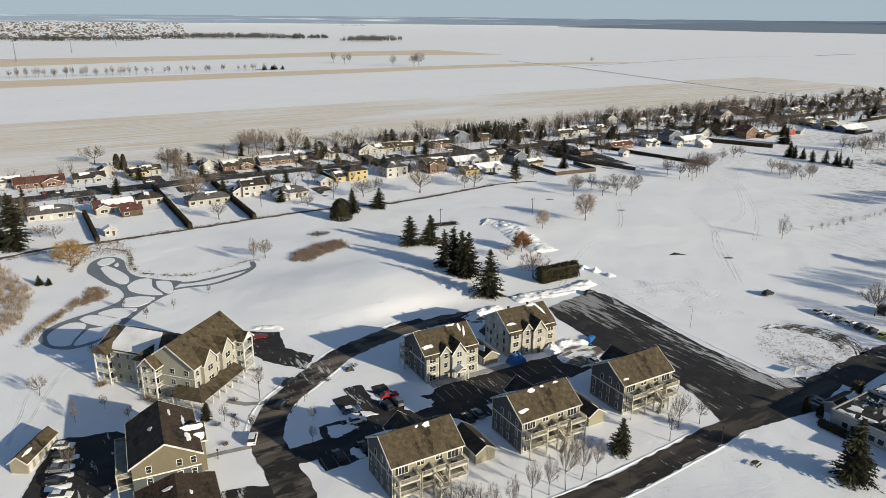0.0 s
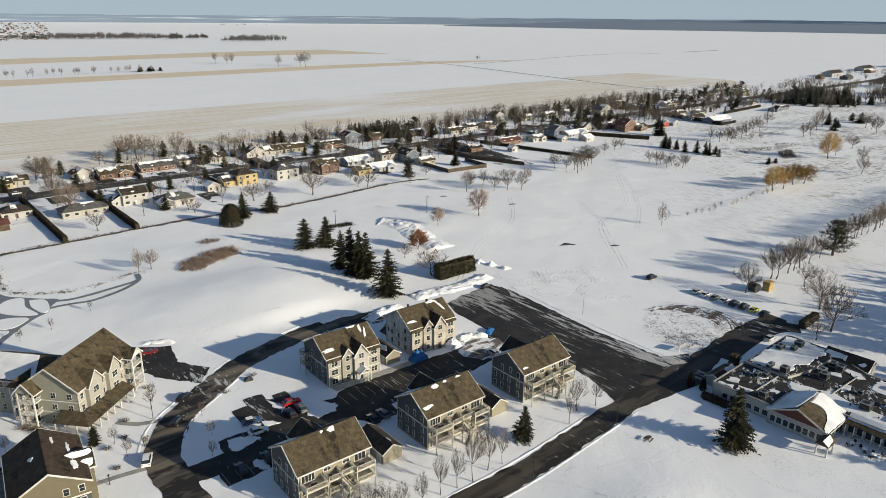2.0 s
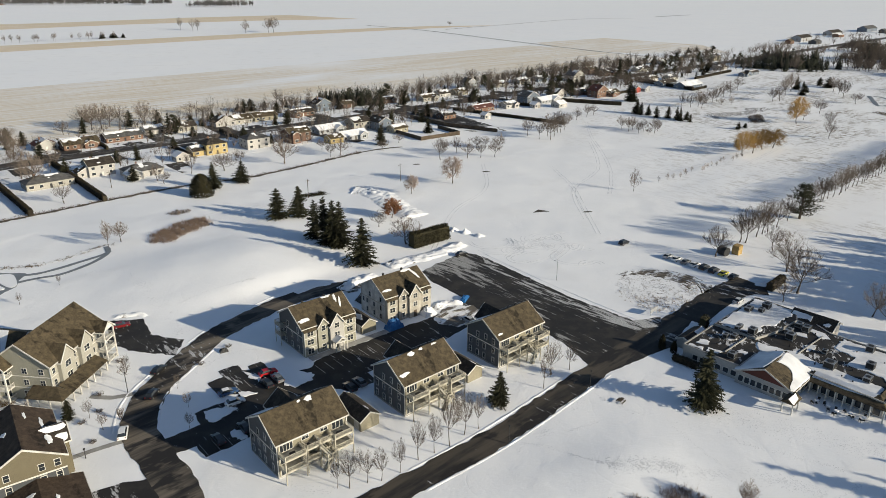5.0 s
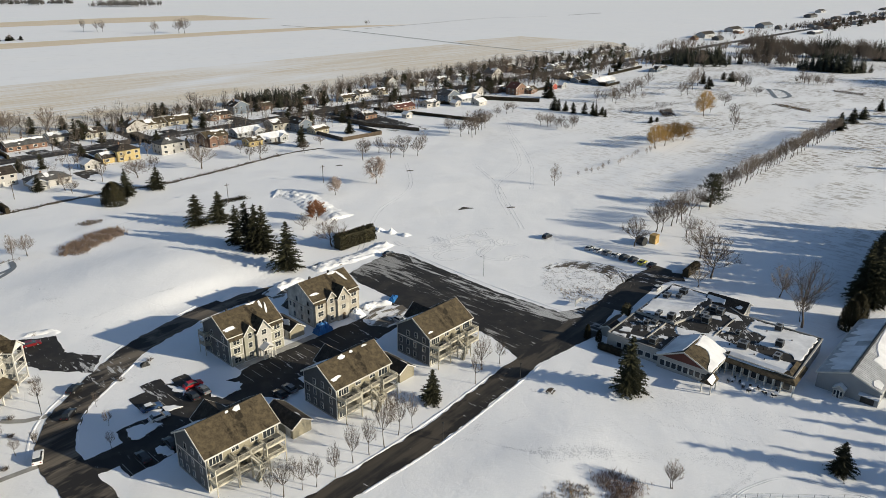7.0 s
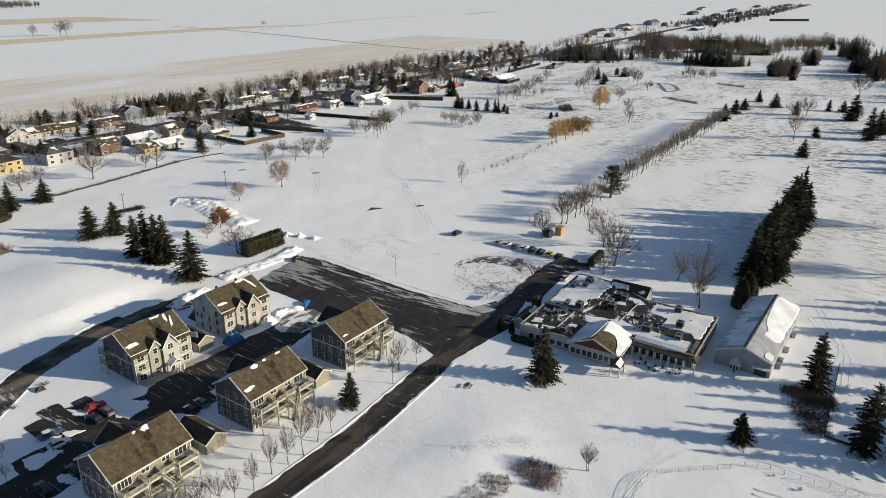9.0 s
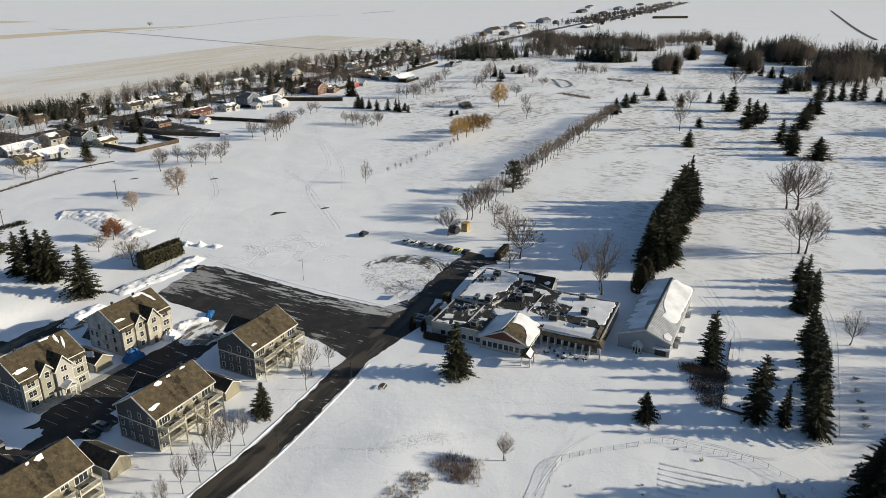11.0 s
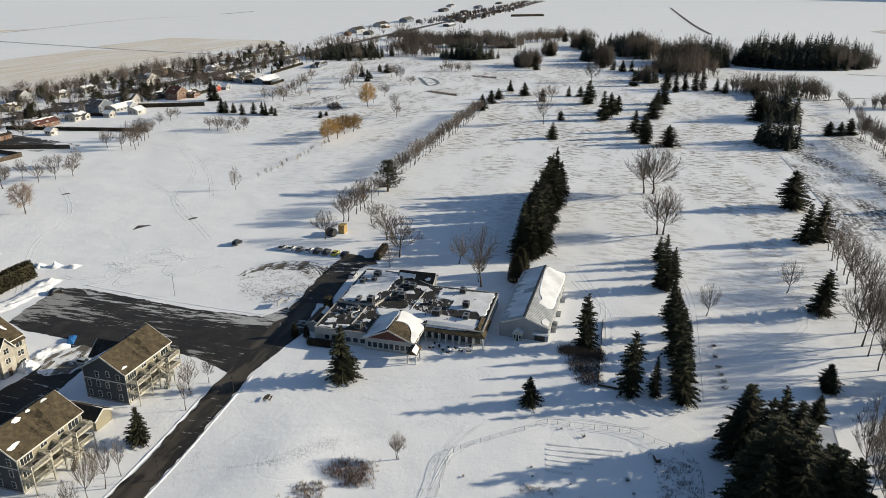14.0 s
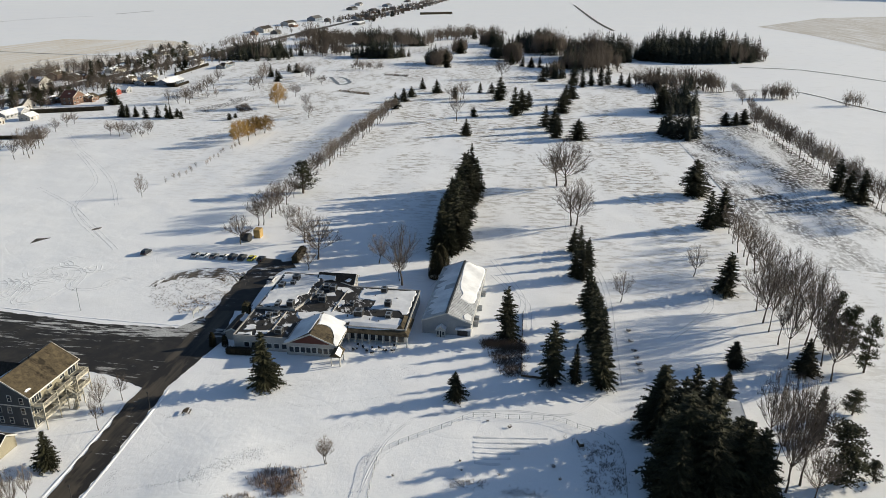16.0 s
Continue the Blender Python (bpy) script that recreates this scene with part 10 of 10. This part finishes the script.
# ---- vehicles ----
row = ((121.5, 206.7, "silver"), (123.3, 202.1, "white"), (124.9, 199.4, "grey"), (126.5, 196.2, "white"), (128.3, 193.5, "black"), (130.1, 190.3, "black"), (132.3, 188.6, "yellow"), (133.9, 186.0, "black"))
for k in range(8):
    car(121.5 + k * 1.75, 206.5 - k * 2.9, 30, row[k][2], "%s car parked in a row on the snow" % row[k][2], k in (4, 5))
car(112.0, 221.7, 32, "black", "black car alone in the snowy field", True)
car(-41.4, 133.2, 97, "white", "white sport utility car at the bend of the road", True)
car(-38.6, 158.6, 62, "black", "black car at the edge of the estate road")
car(-38.2, 147.7, 75, "black", "black car on the estate road")
car(-12.5, 152.6, 25, "red", "bright red car parked among snow ridges")
car(-21.2, 145.4, 25, "blue", "blue car with snow on its windows", False, True)
car(-19.3, 141.0, 25, "white", "white car parked in a cleared bay", False, True)
car(-52.8, 185.0, 20, "maroon", "dark red car on the driveway")
car(-81.5, 130.0, 8, "white", "white car in the garden parking yard")
car(-73.8, 113.6, 8, "white", "white car in the garden parking yard")
car(-80, 126.5, 10, "black", "black car half under snow shade")
car(-78.6, 122.0, 10, "grey", "grey car in the garden parking yard")
car(-77, 118, 10, "black", "black car in the garden parking yard")
car(124.8, 169.3, 32, "silver", "silver car by the clubhouse")
car(51, 221, 20, "black", "black car at the end of the parking lot")
for u, v, c in ((27, 33.5, "black"), (30, 33.8, "grey"), (47, 34.2, "blue"), (50, 34.6, "white"), (57, 35, "black"), (72, 41, "silver"), (13, 47.5, "black"), (16, 48, "grey"), (-5, 34.5, "black"), (1, 34.8, "black")):
    x, y = uv(u, v)
    car(x, y, 118, c, "%s car parked in the shade behind the block" % c)
for s, w, c in ((12, 408, "red"), (18, 407, "white"), (64, 409, "white"), (100, 408, "black"), (140, 409, "black"), (216, 408, "grey"), (300, 410, "black"), (452, 372, "black"), (120, 384, "blue"), (196, 385, "black"), (262, 409, "white"), (340, 409, "grey")):
    x, y = site(s, w)
    car(x, y, 32 + rnd.choice((0, 90)), c, "%s car on a village driveway" % c, group="village cars")

# ---- poles, signs and small things ----
lamp_post(76.3, 194.5, 7.3, "tall grey lamp post beside the parking lot", 1.2, 210)
lamp_post(37.5, 115.6, 4.2, "dark lantern post beside the road")
lamp_post(62.5, 133.0, 4.2, "dark lantern post beside the road")
lamp_post(-44.0, 150.2, 5.0, "black lantern post beside the garden path")
lamp_post(-47, 126.5, 2.0, "low black lantern beside the garden path")
for x, y, h in ((42.9, 318, 8.5), (-0.3, 298, 8.5), (-46, 309, 9), (-211, 355, 12), (-88, 330, 8)):
    utility_pole(x, y, h)
for k in range(13):
    x, y = site(-40 + k * 52, 402)
    utility_pole(x, y, 9.5)
for x, y, h in ((-793, 1342, 38), (-840, 1640, 38), (-890, 1980, 38)):
    ob = thing("pylon", x, y, 0, 20, "tall far power line mast", "pylon", "power line masts")
    Shape().tube((0, 0, 0), (0, 0, h), 1.1, 0.5, 6).link("mast", STEEL, ob)
    Shape().box(-6, 6, -0.3, 0.3, h * 0.82, h * 0.84).box(-4.5, 4.5, -0.3, 0.3, h * 0.93, h * 0.95).link("crossarm", STEEL, ob)

sign = thing("sign_board", 95.7, 166.3, 0, 32, "white sign board on posts in the snow", "sign")
Shape().box(-1.8, 1.8, -0.06, 0.06, 0.9, 2.1).link("board", GREY_SIDING, sign)
for x in (-1.5, 1.5):
    Shape().box(x - 0.08, x + 0.08, -0.05, 0.05, -0.1, 2.2).link("post", WHITE_TRIM, sign)
table = thing("picnic_table", 67.1, 125.8, 0, 40, "small picnic table half in the snow", "table")
Shape().box(-0.9, 0.9, -0.4, 0.4, 0.68, 0.75).link("tabletop", WOOD, table)
for s in (-1, 1):
    Shape().box(-0.9, 0.9, s * 0.75 - 0.14, s * 0.75 + 0.14, 0.40, 0.45).link("bench", WOOD, table)
    Shape().plank((s * 0.65, -0.8, 0), (s * 0.65, 0.1, 0.7), 0.08, 0.08).plank((s * 0.65, 0.8, 0), (s * 0.65, -0.1, 0.7), 0.08, 0.08).link("leg", WOOD, table)
bale = thing("hay_bale", 142.1, 205.5, 0, 20, "round bale under a dark sheet", "hay bale", "bales in the snow")
Shape().tube((0, -1.5, 1.5), (0, 1.5, 1.5), 1.6, 1.6, 16).link("bale", DARK_METAL, bale)
bale = thing("hay_stack", 147.6, 205.8, 0, 30, "square stack of golden straw", "hay bale", "bales in the snow")
for k in range(3):
    Shape().box(-1.5, 1.5, -1.2, 1.2, k * 1.1, k * 1.1 + 1.04).link("bale", STRAW, bale)
for k, (x, y) in enumerate(((165.3, 66.7), (160.3, 63.7), (156.3, 60.9), (153.5, 58.9), (150.7, 57), (148, 55.4))):
    plant(SHRUBS, x, y, 0.8, 0.9, "tiny dark bush in a fairway line", "fairway bushes")


def heap(x, y, turn, sx, sy, h, material, label, name, seed):
    """A draped, lumpy sheet over a pile."""
    rng = random.Random(seed)
    n = 13
    verts, faces = [], []
    for j in range(n):
        for i in range(n):
            u, w = 2 * i / (n - 1) - 1, 2 * j / (n - 1) - 1
            q = max(abs(u), abs(w))
            z = h * (1 - q ** 3) * (0.75 + 0.35 * rng.random()) if q < 0.99 else 0
            verts.append((u * sx, w * sy, z))
    faces = [(j * n + i, j * n + i + 1, (j + 1) * n + i + 1, (j + 1) * n + i) for j in range(n - 1) for i in range(n - 1)]
    ob = mesh_object(name, verts, faces, material)
    ob.matrix_basis = pose(x, y, 0.05, 0, 0, turn)
    return tagged(ob, label, "tarpaulin")


patch("site_mud", frayed([(32.5, 175.0), (36.4, 179.6), (40.0, 182.2), (45.0, 181.6), (47.2, 176.0), (43.0, 170.6), (38.6, 168.6), (34.0, 170.6)], 0.9), SNOW_DIRTY, 0.075, "churned snow and mud on the building site", "ground")
for x, y, turn, n in ((36.0, 176.5, 40, 5), (40.5, 178.6, 15, 4), (42.6, 174.2, 62, 4), (11.0, 197.2, 20, 5), (13.4, 193.8, 75, 4)):
    pile = thing("lumber_pile", x, y, 0.05, turn, "loose pile of weathered boards on the building site", "lumber", "lumber piles")
    for k in range(n):
        a, b = rnd.uniform(-0.25, 0.25), rnd.uniform(-0.5, 0.5)
        Shape().plank((-1.8 + b, -0.5 + 0.26 * k + a, 0.06 + 0.05 * (k % 3)), (1.8 + b, -0.5 + 0.26 * k - a, 0.06 + 0.07 * (k % 2)), 0.22, 0.05).link("board", WOOD if k % 2 else DECK, pile)
heap(20.8, 171.3, 29, 2.6, 1.5, 2.6, TARP, "blue tarpaulin over a stack of building material", "blue_tarp", 1)
heap(31.5, 177.8, 29, 2.2, 1.6, 2.2, ROOF_SNOW, "white sheeted scaffold heap", "white_tarp", 2)
heap(44.0, 185.8, 60, 2.4, 1.0, 1.0, TARP, "low blue tarpaulin at the lot edge", "blue_tarp", 3)
heap(14.5, 190.5, 29, 2.6, 1.8, 1.6, DARK_METAL, "dark sheeted building material", "dark_tarp", 4)
heap(-24, 166, 20, 1.1, 0.8, 0.9, DARK_METAL, "dark covered barbecue in the snow", "dark_tarp", 5)


def wire_fence(points, h, label):
    ob = thing("wire_fence", 0, 0, 0, 0, label, "fence")
    line = smooth_line(points, 2.2)
    for i, p in enumerate(line):
        z = ground_height(p.x, p.y)
        Shape().tube((p.x, p.y, z - 0.1), (p.x, p.y, z + h), 0.05, 0.05, 5).link("post", STEEL, ob)
        if i:
            q = line[i - 1]
            zq = ground_height(q.x, q.y)
            s = Shape()
            for k in (0.12, 0.5, 0.98):
                s.tube((q.x, q.y, zq + h * k), (p.x, p.y, z + h * k), 0.028 if k > 0.9 else 0.014, 0.028 if k > 0.9 else 0.014, 4)
            s.link("rail", STEEL, ob)
    return ob


wire_fence([(72.9, 75.7), (77.7, 79), (84.1, 82.6), (92.7, 80.4), (100.7, 77.6), (106.2, 75.8), (110.4, 69.4), (116.2, 61.4), (116.9, 56), (117.7, 50), (114.3, 44.5), (103.5, 38.2)], 1.2, "low grey wire fence round the snowed-in pond")
board_fence([(156.5, 95.2), (126.8, 76.7), (129.2, 72.1)], 0.7, "low dark edging fence beside the planting bed")
house(141.5, 30.6, 40, 7, 6, 1, WHITE_SIDING, ROOF_SNOW, "small white cabin behind the spruces", 0, chimney=False, along="y", group="course cabins")
for x, y, h, r in ((88.5, 147.5, 4.0, 0.9), (90.5, 145.0, 3.2, 0.8)):
    plant(CEDARS, x, y, h, r, "small rusty cedar by the clubhouse corner")
hedge((88.5, 141.5), (92.0, 135.8), 1.6, 1.8, "dark clipped hedge along the clubhouse wall")
hedge((103.5, 154), (106, 155.8), 2.2, 4.2, "dark upright cedar beside the drive", name="cedar_hedge", material=CEDAR)
for x, y in ((-50, 150), (-48.5, 143), (-51, 139), (-47, 131.5), (-29, 160), (-23, 168), (-49, 165)):
    plant(SHRUBS, x, y, 1.1, 1.0, "small dark garden shrub in the snow", "estate shrubs")
for x, y, h in ((-46.5, 160.5, 4.5), (-45.5, 155, 6), (-50, 141, 5), (-46, 136, 4.5), (-33, 150, 4), (-29.5, 141.5, 4), (-28, 133, 4.2), (-95, 172, 5), (-101, 205, 4), (-84, 140, 4), (-86, 143, 4.5), (-80, 146, 4), (-72, 141, 4), (-63, 144, 4.5), (-91, 198, 4), (-85, 205, 4), (-78, 218, 3.5)):
    plant(SLIMS, x, y, h, h * 0.24, "thin young leafless tree in the estate", "estate young trees")
plant(SPRUCES, -54.2, 141.5, 5.0, 1.6, "small spruce beside the corner apartments")
for x, y in ((-86, 156.5), (-72, 150.5), (-69, 149.6)):
    plant(GOLD_SHRUBS, x, y, 1.4, 1.8, "brown shrub against the apartment wall", "estate shrubs")


# ---- the far town ----
def far_town():
    """Too many small houses and trees to count, under snow."""
    rng = random.Random(17)
    parts = {"grey": Shape(), "white": Shape(), "brick": Shape(), "snow": Shape(), "shingle": Shape()}
    trees = Shape()
    for k in range(2900):
        d, a = 2750 + 2000 * rng.random() ** 1.4, radians(-37 + 17.5 * rng.random() ** 1.5 if k % 3 else -37 + 15 * rng.random() ** 1.4)
        x, y = math.sin(a) * d, math.cos(a) * d
        z = max(0.0, d - 3000) * 0.016 - 0.5
        if k % 5 > 1:
            sketch_tree(trees, rng, x, y, rng.uniform(7, 12), rng.uniform(4, 6.5), z, 14, 7.0)
            continue
        w, h, g = rng.uniform(6, 11), rng.uniform(2.5, 5), rng.uniform(6, 9)
        parts[rng.choice(("grey", "grey", "white", "brick"))].box(x - w / 2, x + w / 2, y - g / 2, y + g / 2, z, z + h)
        parts[rng.choice(("snow", "brick", "shingle", "shingle", "shingle", "shingle"))].add([(x - w / 2 - 1, y - g / 2 - 1, z + h), (x + w / 2 + 1, y - g / 2 - 1, z + h), (x + w / 2 + 1, y + g / 2 + 1, z + h), (x - w / 2 - 1, y + g / 2 + 1, z + h), (x - w / 2, y, z + h + 2.2), (x + w / 2, y, z + h + 2.2)],
                                                          [(0, 1, 5, 4), (2, 3, 4, 5), (1, 2, 5), (3, 0, 4)])
    for key, material, label in (("grey", GREY_SIDING, "grey walls of the far town houses"), ("white", CREAM_SIDING, "pale walls of the far town houses"), ("brick", BRICK, "brick walls of the far town houses"),
                                 ("snow", ROOF_SNOW, "snowy roofs of the far town"), ("shingle", SHINGLE_GREY, "grey roofs of the far town")):
        tagged(parts[key].link("far_town", material), label, "town", kind="stuff")
    tagged(trees.link("far_town_trees", FAR_HAZE_TINT), "leafless trees between far town houses", "trees", kind="stuff")


far_town()

# prototypes are no longer needed
for base in SPRUCES + CEDARS + PINES + BARES + SLIMS + WILLOWS + BIRCHES + RUSTS + POPLARS + SHRUBS + GOLD_SHRUBS:
    for o in (*base.children_recursive, base):
        bpy.data.objects.remove(o)
